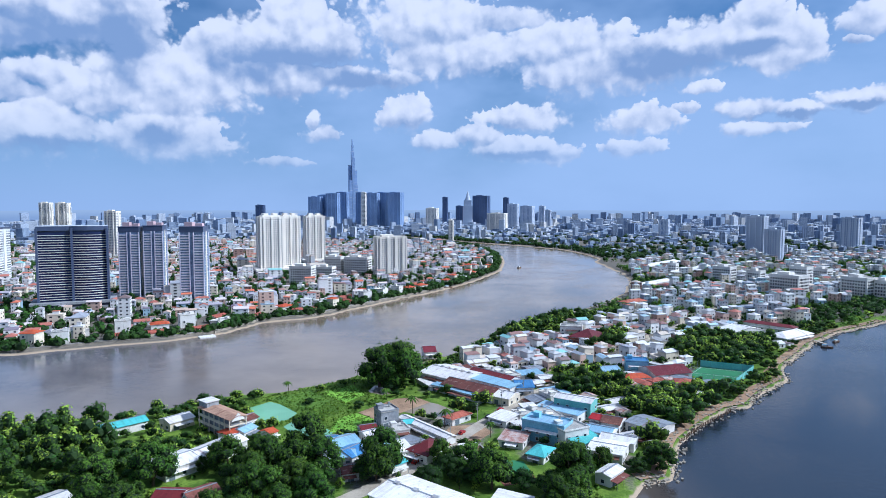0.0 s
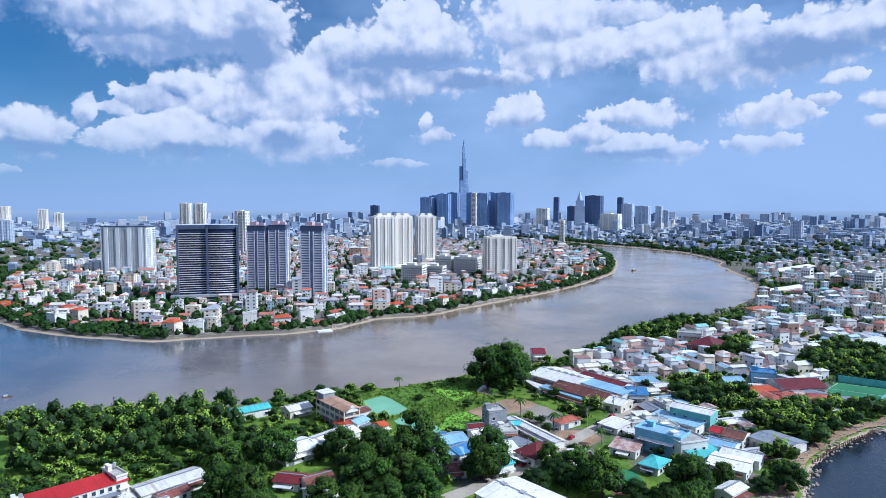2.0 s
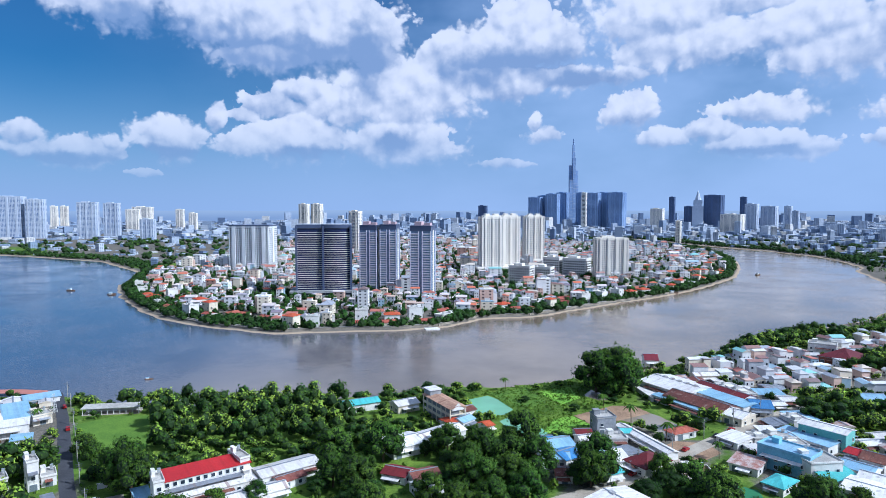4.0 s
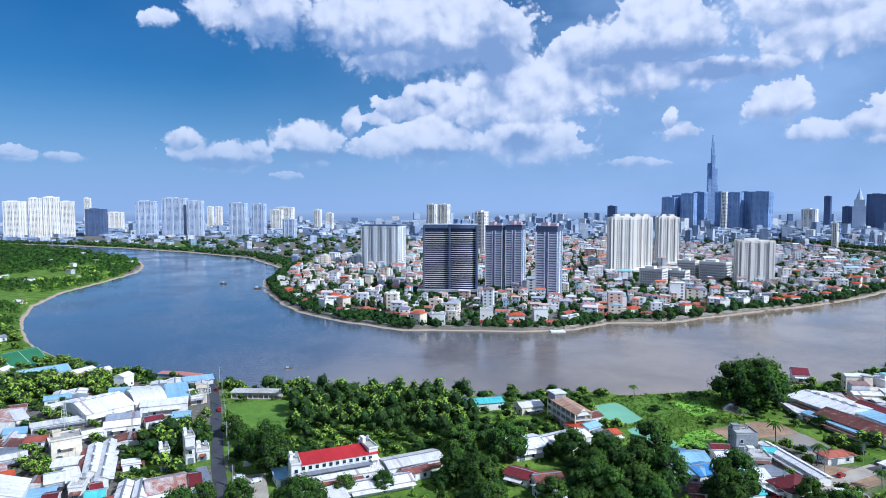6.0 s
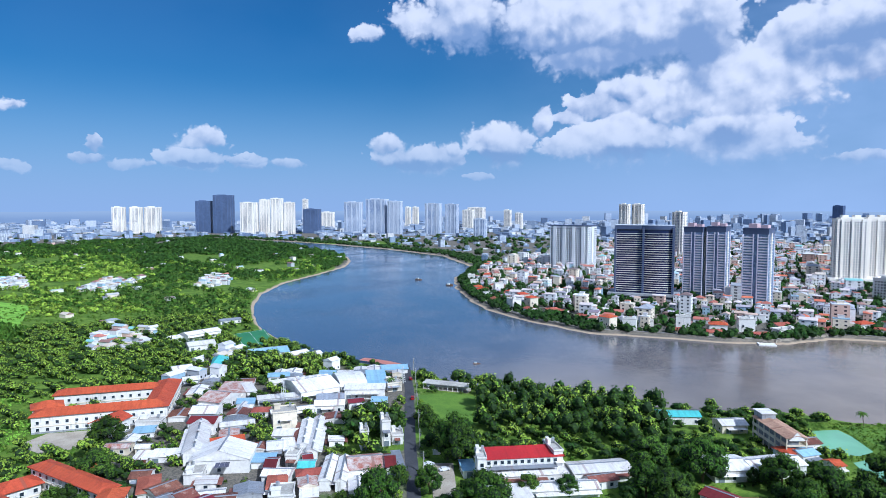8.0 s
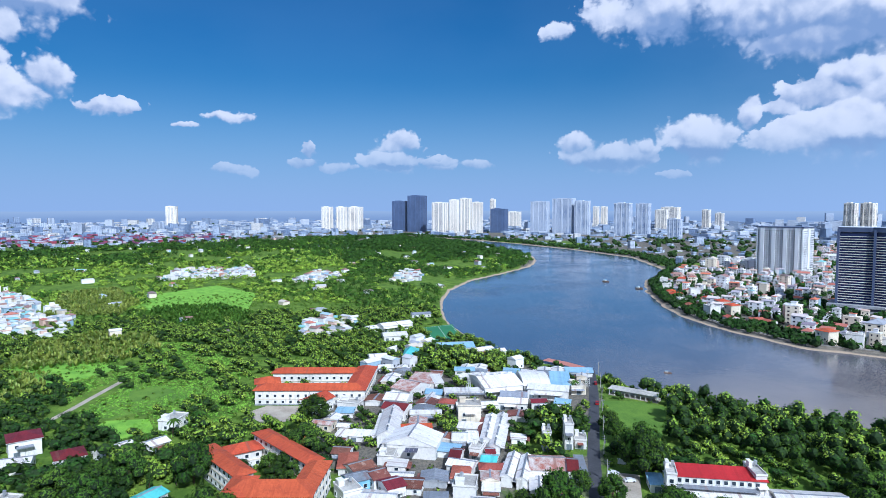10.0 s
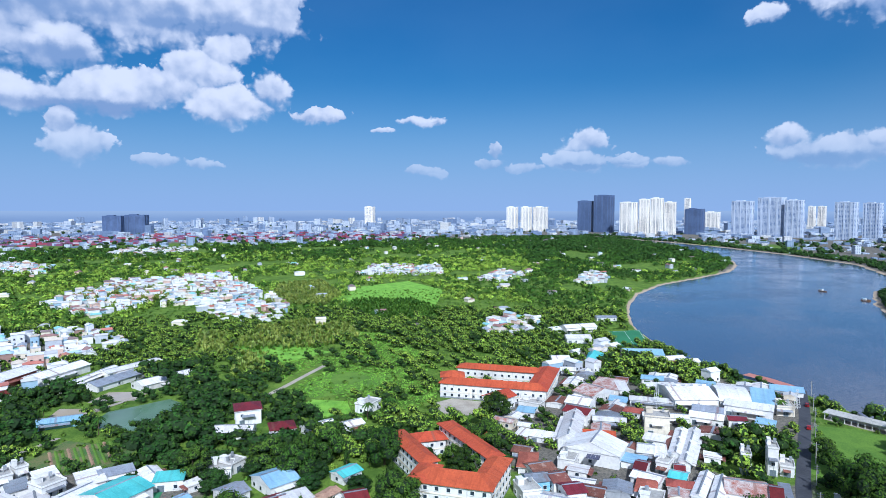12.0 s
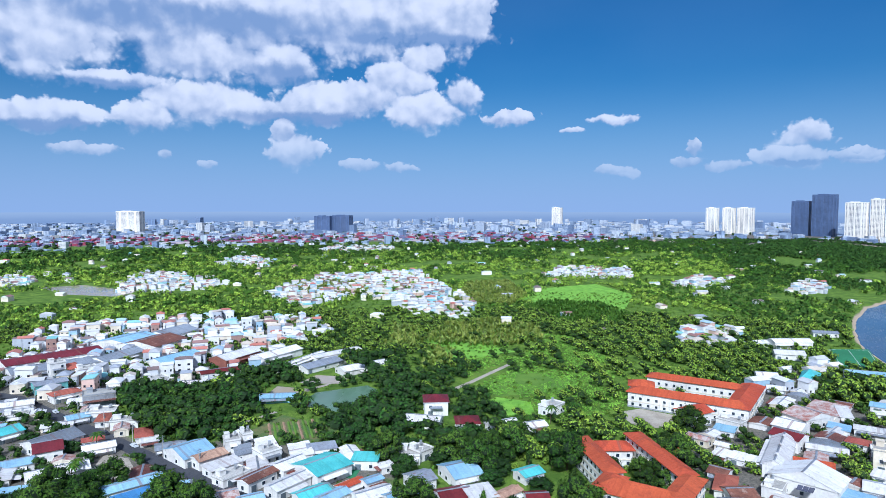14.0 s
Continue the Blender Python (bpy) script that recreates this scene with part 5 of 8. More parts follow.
# along the village road
B(-51.0, 266.3, 10.7, 8.0, 22.0, 5, roof="blue_metal")
B(-43.1, 264.3, 11.4, 13.0, 38.3, 5, roof="pale_blue_metal", kind="gable")
B(-38.0, 253.3, 9.7, 11.0, 52.9, 5, roof="blue_metal")
B(-39.2, 251.3, 6.1, 9.0, 16.8, 5, roof="pale_blue_metal")
B(-28.8, 256.5, 10.9, 12.0, 33.6, 5, roof="pale_blue_metal", kind="gable")
B(-49.5, 246.8, 9.0, 12.0, 38.8, 5, wall="grey_wall", roof="grey_metal", rise=3)
B(-36.4, 237.5, 6.7, 9.0, 18.2, 4, roof="rust_metal")
B(-20.6, 242.7, 9.3, 9.0, 45.1, 5, roof="teal_metal")
B(-18.2, 257.7, 8.5, 11.0, 25.6, 5, roof="white_metal", kind="shed")
B(-6.2, 257.5, 11.0, 15.6, -36.6, 5, roof="maroon_metal", kind="hip")
B(-7.9, 284.8, 36.7, 5.4, 129.4, 4, roof="white_metal", kind="gable", rise=0.8)
B(-20.1, 281.5, 8.0, 9.0, 21.7, 5, kind="flat", roof="concrete_roof")
B(-27.2, 296.0, 9.4, 9.0, 29.7, 8, wall="grey_wall", kind="flat", roof="concrete_roof", label="unfinished grey concrete house with open floors")
B(-32.3, 274.2, 7.7, 8.0, 32.9, 5)
B(-34.9, 283.8, 7.5, 8.0, 23.8, 4, roof="maroon_metal")
B(-16.5, 291.8, 5.4, 7.0, 17.0, 4, roof="teal_metal")
B(-9.6, 254.2, 6.2, 7.0, 23.1, 4, roof="rust_metal")
B(-5.5, 202.7, 34.4, 20.1, 140.9, 7.7, roof="white_metal", kind="gable", rise=1.5, vents=4, label="broad white workshop roof by the road")
B(22.0, 205.2, 19.7, 12.8, 67.7, 5, wall="cream_wall", roof="white_metal", kind="shed", rise=0.8, label="wide hall with a cream metal roof")
B(11.6, 256.2, 11.7, 8.0, 18.2, 4, roof="rust_metal", kind="flat", label="small shop with a rusty flat roof")

# the point between the two river arms
B(5.8, 373.2, 31.9, 25.5, -41.9, 6.5, roof="white_metal", kind="gable", rise=2, vents=6, name="market_hall", label="broad white market hall near the river")
B(30.3, 368.4, 31.8, 11.0, -45.4, 6.5, roof="maroon_metal", kind="gable")
B(28.0, 356.5, 34.9, 9.8, -44.8, 6, roof="pale_blue_metal", kind="shed")
B(17.3, 345.6, 34.8, 16.0, -40.3, 5.5, roof="rust_metal", kind="gable")
B(8.3, 342.5, 36.6, 5.2, -42.7, 4.5, roof="pale_blue_metal", kind="shed")
B(34.0, 331.5, 10.3, 12.9, -35.2, 5, kind="gable", wall="cream_wall")
B(45.3, 352.4, 10.3, 15.2, 6.6, 5, roof="blue_metal", kind="gable")
B(22.0, 406.1, 14.9, 8.0, 24.4, 5, wall="cream_wall")
B(-10.0, 435.6, 8.7, 12.0, 11.3, 5.5, roof="maroon_metal", kind="gable", rise=3, name="pagoda", label="white riverside pagoda with a steep dark red roof")
B(67.1, 312.4, 19.7, 10.0, -33.7, 8, wall="teal_wall", kind="gable", rise=1.2, label="turquoise two-storey hall with a white roof", most=16)
B(59.0, 308.5, 23.7, 9.0, -41.2, 5, roof="pale_blue_metal", kind="shed")
B(122.7, 393.5, 13.9, 11.0, -11.5, 8, wall="blue_wall", roof="blue_metal", kind="flat", label="bright blue three-storey house")
B(102.8, 386.1, 12.2, 12.0, 13.3, 5, wall="blue_wall", roof="pale_blue_metal", kind="gable")
B(115.6, 372.1, 15.1, 10.0, 9.9, 4, roof="orange_tile", kind="hip")
B(140.5, 360.9, 9.8, 9.0, -13.5, 4, roof="red_tile", kind="hip")
B(46.8, 276.6, 20.4, 11.0, -32.1, 9, wall="blue_wall", roof="pale_blue_metal", kind="flat", label="pale blue three-storey terrace with roof sheds", most=22)
B(55.5, 272.2, 13.7, 12.0, 27.5, 8, kind="flat", roof="concrete_roof", most=14)
B(59.4, 269.8, 15.8, 12.0, 42.2, 4, roof="teal_metal", kind="gable")
B(69.7, 258.6, 14.7, 15.4, -26.5, 5, roof="white_metal", kind="gable", rise=1)
B(71.1, 279.0, 13.0, 9.6, -33.0, 5, roof="pale_blue_metal", kind="gable")
B(76.7, 268.1, 14.9, 8.7, -28.9, 5, roof="white_metal", kind="gable")
B(96.7, 287.9, 16.7, 15.6, -49.8, 5, roof="grey_metal", kind="gable", rise=1, label="grey metal roofed sheds near the bank")
B(80.5, 291.2, 9.0, 11.7, -30.8, 5, roof="rust_metal", kind="gable")
B(74.5, 296.0, 5.4, 9.0, -36.5, 5, roof="red_metal", kind="gable")
B(63.6, 233.7, 11.2, 6.7, 47.2, 5, kind="gable")
B(40.7, 255.4, 7.7, 11.8, -32.1, 4, roof="teal_metal", kind="hip")
B(31.4, 271.4, 11.5, 11.5, -23.6, 4, roof="striped_metal", kind="shed")
B(29.3, 298.9, 11.0, 11.3, -41.1, 4, roof="white_metal", kind="shed")
B(141.9, 332.7, 9.0, 9.2, -51.7, 4, roof="white_metal")
B(136.7, 383.1, 25.5, 20.1, 15.4, 5, roof="maroon_metal", kind="gable")
B(277.1, 527.4, 40.5, 10.0, -49.1, 7, roof="maroon_metal", kind="hip", name="school", label="long school block with a maroon roof", most=18)
B(246.5, 514.1, 20.1, 32.4, -71.8, 5, roof="white_metal", kind="gable")
B(276.7, 496.8, 40.6, 17.6, 33.2, 4, roof="white_metal", kind="hip")
B(113.1, 485.7, 20.8, 26.9, -36.2, 6, wall="brick_wall", roof="maroon_metal", kind="hip", label="wide house with a dark red hipped roof")
B(105.1, 509.8, 18.0, 12.0, -15.0, 8, kind="flat", roof="concrete_roof")

# larger blocks beyond the point
for t_x in ((413, 746, 42, 24, -29), (484, 728, 36, 23, -34), (463, 809, 27, 28, -30), (397, 883, 31, 21, -24), (422, 844, 23, 19, -27), (502, 710, 21, 21, -35), (528, 871, 25, 19, -31), (360, 979, 16, 17, -20)):
    tower(*t_x, deep=0.7, turn=-28, wall="white_wall", storey=3.3, pitch=3.0, label="white mid-rise block with rows of windows", name="mid_rise_block")
B(388.9, 1122.4, 150.6, 22.0, 50.3, 6)
B(397.5, 1010.3, 153.8, 20.0, 47.1, 6)
B(518.9, 1103.8, 160.3, 22.0, 44.3, 6, roof="grey_metal")
B(280.2, 833.6, 81.3, 16.0, 45.3, 6)
B(328.4, 812.7, 70.3, 16.0, 43.9, 6, roof="pale_blue_metal")
B(325.2, 633.3, 58.3, 14.0, 18.9, 6, roof="grey_metal")
B(202.8, 666.6, 30.9, 12.0, 32.5, 6, roof="red_tile", kind="hip")

# the village inland
B(-230.3, -83.2, 16.6, 16.8, 145.8, 6, roof="teal_metal", kind="gable", rise=2, label="hall with a bright turquoise metal roof")
B(-241.4, -68.6, 10.5, 8.0, 95.5, 5, roof="teal_metal", kind="shed")
B(-240.8, -110.8, 9.0, 9.0, 143.3, 6.6, kind="flat", roof="concrete_roof")
B(-251.3, -131.7, 6.6, 8.0, 127.5, 6, kind="flat", roof="concrete_roof")
B(-257.1, -128.0, 4.7, 6.0, 132.8, 6.8, kind="flat", roof="concrete_roof")
B(-237.9, -143.8, 13.9, 17.6, 149.6, 5, roof="pale_blue_metal")
B(-233.8, -132.8, 12.6, 8.5, 146.6, 5, roof="tan_tile", kind="gable", label="house with a faded tan roof")
B(-228.0, -123.5, 14.2, 7.5, 149.7, 4, roof="white_metal", kind="shed")
B(-220.5, -116.1, 12.6, 7.7, 152.9, 4, roof="concrete_roof", kind="flat")
B(-218.4, -104.5, 14.3, 6.8, 156.7, 5, roof="rust_metal")
B(-230.9, -97.1, 12.6, 9.8, 150.1, 5, roof="white_metal")
B(-215.0, -91.0, 16.5, 7.7, 153.0, 5, roof="white_metal")
B(-208.1, -78.8, 13.0, 7.9, 141.4, 5, roof="teal_metal")
B(-206.8, -71.1, 11.7, 6.6, 146.8, 5, roof="pale_blue_metal")
B(-218.8, -68.3, 10.5, 4.1, 145.4, 4, roof="orange_tile")
B(-210.5, -57.4, 13.5, 8.2, 134.2, 5, roof="white_metal")
B(-211.2, -46.8, 13.3, 8.1, 134.6, 5, roof="pale_blue_metal")
B(-221.5, -60.7, 7.5, 4.7, 139.1, 5, roof="pale_blue_metal")
B(-200.0, -109.2, 10.8, 8.6, 126.9, 5, roof="striped_metal")
B(-199.7, -98.2, 8.5, 7.3, 128.1, 5, roof="pale_blue_metal")
B(-313.3, -51.9, 12.3, 12.0, 102.7, 7.2, roof="maroon_metal", kind="hip", label="white two-storey villa with a crimson roof")
B(-293.5, -54.5, 17.3, 11.0, 85.2, 4, roof="white_metal", kind="gable")
B(-291.3, -33.1, 11.1, 11.0, 102.5, 5.5, roof="maroon_metal", kind="hip", label="white bungalow with a crimson hipped roof")
B(-250.1, -52.2, 9.8, 9.0, 92.0, 5, kind="flat", roof="concrete_roof")
B(-253.6, -48.6, 8.1, 8.0, 145.8, 5.5, kind="flat", roof="concrete_roof")
B(-293.2, -16.7, 14.7, 8.0, 123.7, 4)
B(-294.1, -1.0, 8.9, 8.0, 118.9, 4)
B(-321.2, 6.9, 12.8, 8.0, 144.9, 6, kind="flat", roof="concrete_roof")
B(-235.4, -29.5, 12.2, 15.0, 125.9, 5, roof="pale_blue_metal")
B(-226.5, -43.6, 9.2, 10.0, 130.8, 5, roof="grey_metal")
B(-214.3, -29.2, 11.8, 10.0, 119.9, 5, roof="maroon_metal")
B(-214.9, -19.8, 10.2, 10.0, 118.4, 6, kind="shed")
B(-217.9, -10.7, 11.9, 5.1, 140.8, 5, roof="tan_tile", kind="gable", label="house with a faded tan roof")
B(-216.4, 0.0, 7.9, 8.0, 104.8, 5, roof="maroon_metal")
B(-239.2, -3.3, 9.7, 8.0, 130.6, 4, roof="teal_metal")
B(-317.0, -277.1, 16.9, 9.0, 144.7, 6.5, wall="teal_wall", roof="grey_metal", kind="gable")
B(-302.9, -255.8, 14.3, 9.0, 149.3, 5.5, roof="red_tile", kind="hip")
B(-294.8, -228.7, 15.5, 11.0, 127.2, 8, wall="grey_wall", kind="flat", roof="concrete_roof", label="modern grey two-storey house with roof terrace")
B(-342.9, -294.5, 8.9, 8.0, 145.1, 10, kind="flat", roof="concrete_roof")
B(-353.1, -281.9, 13.3, 8.0, 152.8, 6, kind="flat", roof="concrete_roof")
B(-349.1, -290.3, 6.6, 8.0, 152.2, 6, roof="red_tile", kind="gable", rise=3)
B(-378.2, -328.4, 59.5, 25.0, 148.1, 6, roof="maroon_metal", kind="gable", rise=2, vents=8, label="long weaving shed with a dark maroon roof")
B(-356.1, -307.5, 49.7, 22.1, 142.5, 5.5, roof="grey_metal", kind="gable", rise=2, vents=8, label="long grey metal roofed shed")
B(-433.4, -309.4, 32.8, 36.2, 170.8, 6.5, roof="pale_blue_metal", kind="gable")
B(-430.8, -287.3, 34.0, 34.0, 172.3, 6.5, roof="rust_metal", kind="gable")
B(-466.2, -294.9, 34.5, 26.6, 173.3, 6.5, roof="grey_metal", kind="gable")
B(-386.7, -285.5, 35.2, 16.0, 170.9, 5.5, roof="grey_metal", kind="gable")
B(-385.3, -241.6, 32.2, 20.0, 162.0, 5.5, roof="pale_blue_metal", kind="gable")
B(-398.7, -205.2, 33.5, 16.0, 163.7, 6.5, wall="brick_wall", roof="white_metal", kind="gable", label="red walled hall with a broad white roof")
B(-410.6, -180.2, 36.3, 14.0, 157.7, 6, roof="white_metal", kind="gable")
B(-394.9, -160.3, 60.0, 4.5, 165.0, 4, roof="white_metal", kind="gable")
B(-363.8, -195.1, 28.6, 8.0, 130.5, 4.5, roof="maroon_metal", kind="gable")
B(-334.1, -222.6, 12.5, 10.0, 146.7, 7, kind="flat", roof="concrete_roof")
B(-334.1, -202.6, 11.1, 8.0, 110.5, 4)
B(-394.2, -140.5, 38.2, 13.0, 151.6, 4, roof="grey_metal")
B(-388.9, -112.3, 33.3, 13.0, 136.2, 4)
B(-422.9, -141.6, 39.0, 9.0, 144.6, 4)
B(-318.5, -139.9, 18.9, 8.0, 107.7, 4, wall="blue_wall", roof="pale_blue_metal")
B(-245.2, -238.9, 12.7, 12.0, 156.6, 5, roof="teal_metal")
B(-240.0, -209.5, 19.5, 15.0, 161.2, 5, roof="grey_metal")
B(-229.4, -202.7, 10.7, 9.0, 133.5, 5.5, roof="maroon_metal", rise=3, kind="gable")
B(-211.0, -182.6, 21.1, 9.0, 135.8, 4.5, roof="white_metal", kind="gable", rise=2)
B(-204.8, -147.0, 21.0, 8.0, 140.8, 5, roof="pale_blue_metal", kind="gable", rise=1)
B(-198.0, -139.9, 16.2, 7.0, 143.4, 4, roof="blue_metal", kind="shed")
B(-216.8, -205.4, 11.4, 9.0, 133.9, 4, roof="pale_blue_metal")
B(-237.7, -185.5, 12.6, 8.0, 132.2, 4, roof="white_metal")
B(-269.2, -254.9, 11.5, 8.0, 124.8, 4, kind="flat", roof="concrete_roof")
B(-270.9, -222.5, 9.7, 8.0, 141.8, 4, roof="pale_blue_metal")
B(-284.6, -268.0, 14.5, 9.0, 130.0, 4, roof="white_metal")


def school(name, wings, label, wall="white_wall"):
    """A tiled school of several wings, each with its own roof and windows."""
    x0, y0 = wings[0][0], wings[0][1]
    r = root(name, x0, y0, LAND, 0, label, "school")
    for k, (cx, cy, l, w, rot, h, kind) in enumerate(wings):
        take(cx, cy, l + 1, w + 1, rot)
        away = math.hypot(cx, cy)
        FRONT.append((cx * (1 - 14 / away), cy * (1 - 14 / away), l / 2, w / 2, radians(rot)))
        if w > l:
            l, w, rot = w, l, rot + 90
        wing = part("wing", Soup().box(0, 0, -0.3, l - 1.2, w - 1.2, h + 0.3), M[wall], r)
        wing.matrix_basis = pose(cx - x0, cy - y0, 0, 0, 0, rot)
        roof = Soup()
        if kind == "hip":
            roof.hip(0, 0, h + 0.02 * k, l + 0.8, w + 0.6, w * 0.24, 0, 0.3)
        else:
            roof.gable(0, 0, h + 0.02 * k, l + 0.8, w + 0.6, w * 0.2, 0, 0.3, 0)
        ob = part("roof", roof, M["orange_tile"], wing)
        for f in range(int(h / 3.3)):
            n = max(2, int(l / 4))
            for i in range(n):
                for turn in (0, 180):
                    o = part("window", WINDOW, [], wing)
                    s = 1 if turn == 0 else -1
                    o.matrix_basis = pose(s * ((i + 0.5) / n * l - l / 2) * 0.96, -s * (w / 2 - 0.6), 1.1 + f * 3.3, 0, 0, turn)
        for f in range(1, int(h / 3.3)):
            part("ledge", Soup().box(0, 0, f * 3.3 - 0.1, l - 0.6, w - 0.6, 0.3), M["cream_wall"], wing)
        part("plinth", Soup().box(0, 0, -0.2, l - 1.0, w - 1.0, 1.0), M["grey_wall"], wing)
    return r


school("school", [(-243.3, 22.3, 36.3, 7.7, -162.7, 10.0, "hip"), (-211.3, 33.9, 30.5, 13.2, 65.3, 10.0, "hip"), (-214.5, 48.2, 27.8, 8.7, 151.9, 10.0, "hip"),
                  (-247.9, 46.2, 43.7, 7.7, -162.0, 10.0, "hip"), (-260.3, 31.3, 13.3, 10.4, 98.6, 7.0, "hip"), (-217.0, 24.6, 15.7, 8.8, 155.0, 10.0, "hip")],
       "white three-storey school round a planted court, orange tile roofs")
school("school", [(-331.2, 75.5, 59.1, 11.0, 66.0, 8.0, "hip"), (-338.8, 105.9, 49.1, 11.6, 153.9, 8.0, "hip"), (-363.7, 86.9, 51.7, 10.0, 65.7, 8.0, "hip"), (-354.1, 56.3, 13.5, 11.0, 81.8, 8.0, "hip"),
                  (-314.9, 74.7, 13.7, 12.0, 126.5, 6.5, "gable")],
       "white two-storey school with long orange tile roofs")
B(-266.3, 54.4, 8.9, 9.0, 99.4, 5, roof="orange_tile", kind="hip")
B(-250.8, 69.8, 7.3, 8.0, 57.2, 4, roof="rust_metal")
# ---------------------------------------------------------------- roads, lawns, ponds
FIELDS = []     # open fields, with ragged edges
CLEAR = []      # plots kept free of trees and houses


def plate(name, ring, z, material, label, category, clear=True, thick=0.12):
    """A flat plot of ground: lawn, court, pond, yard."""
    area = sum(x0 * y1 - x1 * y0 for (x0, y0), (x1, y1) in zip(ring, ring[1:] + ring[:1]))
    ring = ring if area > 0 else ring[::-1]
    if category == "field":
        FIELDS.append(ring)
    elif clear:
        CLEAR.append(ring)
    return tagged(part(name, Soup().prism(ring, LAND - 0.3, LAND + z), M[material]), label, category, kind="structure")


def ribbon(name, line, width, z, material, label, category="road"):
    """A road or path along a line of points."""
    left, right = [], []
    for i, p in enumerate(line):
        a, b = Vector(line[max(i - 1, 0)]), Vector(line[min(i + 1, len(line) - 1)])
        d = (b - a).normalized()
        n = Vector((-d.y, d.x)) * width / 2
        left.append(tuple(Vector(p) + n))
        right.append(tuple(Vector(p) - n))
    s = Soup()
    k = len(line)
    s.add([(x, y, LAND + z) for x, y in left] + [(x, y, LAND + z) for x, y in right], [(i, k + i, k + i + 1, i + 1) for i in range(k - 1)])
    for (x0, y0), (x1, y1) in zip(line, line[1:]):
        take((x0 + x1) / 2, (y0 + y1) / 2, math.hypot(x1 - x0, y1 - y0), width + (9 if "track" in label else 0), math.degrees(math.atan2(y1 - y0, x1 - x0)))
    return tagged(part(name, s, M[material]), label, category, kind="structure")


ribbon("road", [(-322, 254), (-281, 224), (-243, 194), (-209, 167), (-182, 147), (-159, 129)], 5.2, 0.135, "asphalt", "straight grey lane to the river")
ribbon("road", [(-312, -328), (-302, -285), (-275, -234), (-252, -189), (-231, -151), (-218, -122), (-207, -96), (-198, -74)], 7.0, 0.135, "asphalt", "grey village street")
ribbon("road", [(-37, 216), (-18, 237), (-5, 256), (12, 286), (27, 310), (49, 344), (65, 364), (79, 382)], 7.0, 0.137, "paving", "pale dusty street through the point")
ribbon("road", [(79, 382), (104, 414), (134, 452), (164, 492), (208, 550), (260, 616), (323, 691)], 6.0, 0.12, "paving", "pale street on along the point")
ribbon("path", [(-352, -50), (-372, -40), (-395, -30), (-424, -17)], 3.4, 0.14, "paving", "pale earth track across the fields", "path")
ribbon("path", [(-323, -142), (-340, -132), (-364, -117)], 3.0, 0.2, "paving", "narrow causeway between fish ponds", "path")
ribbon("path", [(-275, -147), (-289, -139), (-301, -133)], 2.5, 0.14, "paving", "narrow concrete path", "path")
ribbon("path", [(-188, 167), (-176, 157), (-160, 144)], 9.0, 0.12, "paving", "sandy drive beside the clubhouse", "path")
ribbon("promenade", [(-359, 244), (-347, 249), (-333, 252), (-323, 252)], 8.0, 0.14, "pink_paving", "pink paved riverside promenade", "path")
plate("lawn", [(-218, 177), (-267, 218), (-260, 234), (-245, 242), (-218, 217), (-204, 194), (-206, 185)], 0.10, "lawn", "mown lawn with tree shadows", "lawn")
plate("sports_pitch", [(-502, 213), (-505, 243), (-445, 223), (-445, 198)], 0.12, "turf", "small green artificial pitch", "pitch")
plate("sports_pitch", [(145, 377), (169, 407), (197, 393), (172, 363)], 0.12, "turf", "netted green football pitch", "pitch")
plate("sports_pitch", [(240, 515), (270, 553), (301, 535), (278, 502)], 0.12, "lawn", "school playing field", "pitch")
plate("sports_court", [(20, 241), (22, 255), (33, 252), (35, 241), (27, 237)], 0.12, "turf", "worn green tennis court", "court")
plate("yard", [(21, 237), (35, 240), (36, 234), (23, 229)], 0.12, "brick_wall", "red earth yard", "yard")
plate("yard", [(-3, 279), (4, 294), (18, 296), (23, 286), (12, 269)], 0.08, "earth", "bare sandy yard by the street", "yard")
plate("yard", [(-43, 314), (-26, 337), (-15, 340), (-7, 331), (-24, 310), (-34, 304)], 0.08, "earth", "bare earth at the pond edge", "yard")
plate("yard", [(-327, 40), (-335, 53), (-326, 70), (-305, 63), (-308, 46)], 0.10, "paving", "pale school yard", "yard")
plate("yard", [(-220, -176), (-237, -182), (-234, -169), (-223, -158), (-213, -163)], 0.10, "paving", "sandy open yard", "yard")
plate("court", [(-231, -77), (-240, -75), (-240, -70), (-229, -70)], 0.12, "turf", "small green yard", "court")
plate("pond", [(-101, 321), (-93, 332), (-86, 327), (-74, 313), (-76, 304), (-83, 297), (-93, 304)], 0.05, "pond", "milky green fish pond", "pond")
plate("pond", [(-76, 293), (-73, 302), (-66, 303), (-51, 286), (-52, 277), (-60, 272)], 0.05, "pond", "milky green fish pond", "pond")
plate("pond", [(-27, 318), (-22, 334), (-13, 335), (-3, 328), (6, 317), (0, 301), (-12, 311)], 0.05, "mud_pond", "brown muddy pond", "pond")
plate("pond", [(-43, 350), (-40, 363), (-28, 353), (-25, 348), (-34, 344)], 0.05, "mud_pond", "shallow overgrown pond", "pond")
plate("pond", [(-328, -151), (-346, -152), (-343, -127), (-328, -138)], 0.05, "mud_pond", "still fish pond", "pond")
plate("pond", [(-355, -142), (-374, -138), (-372, -115), (-356, -118)], 0.05, "mud_pond", "still fish pond", "pond")
plate("pond", [(-316, -127), (-337, -125), (-356, -100), (-338, -82), (-307, -90), (-306, -110)], 0.05, "weed_pond", "weedy fish pond", "pond")
plate("pond", [(-742, -658), (-779, -621), (-729, -509), (-679, -489), (-687, -571)], 0.05, "mud_pond", "long shallow pond", "pond")
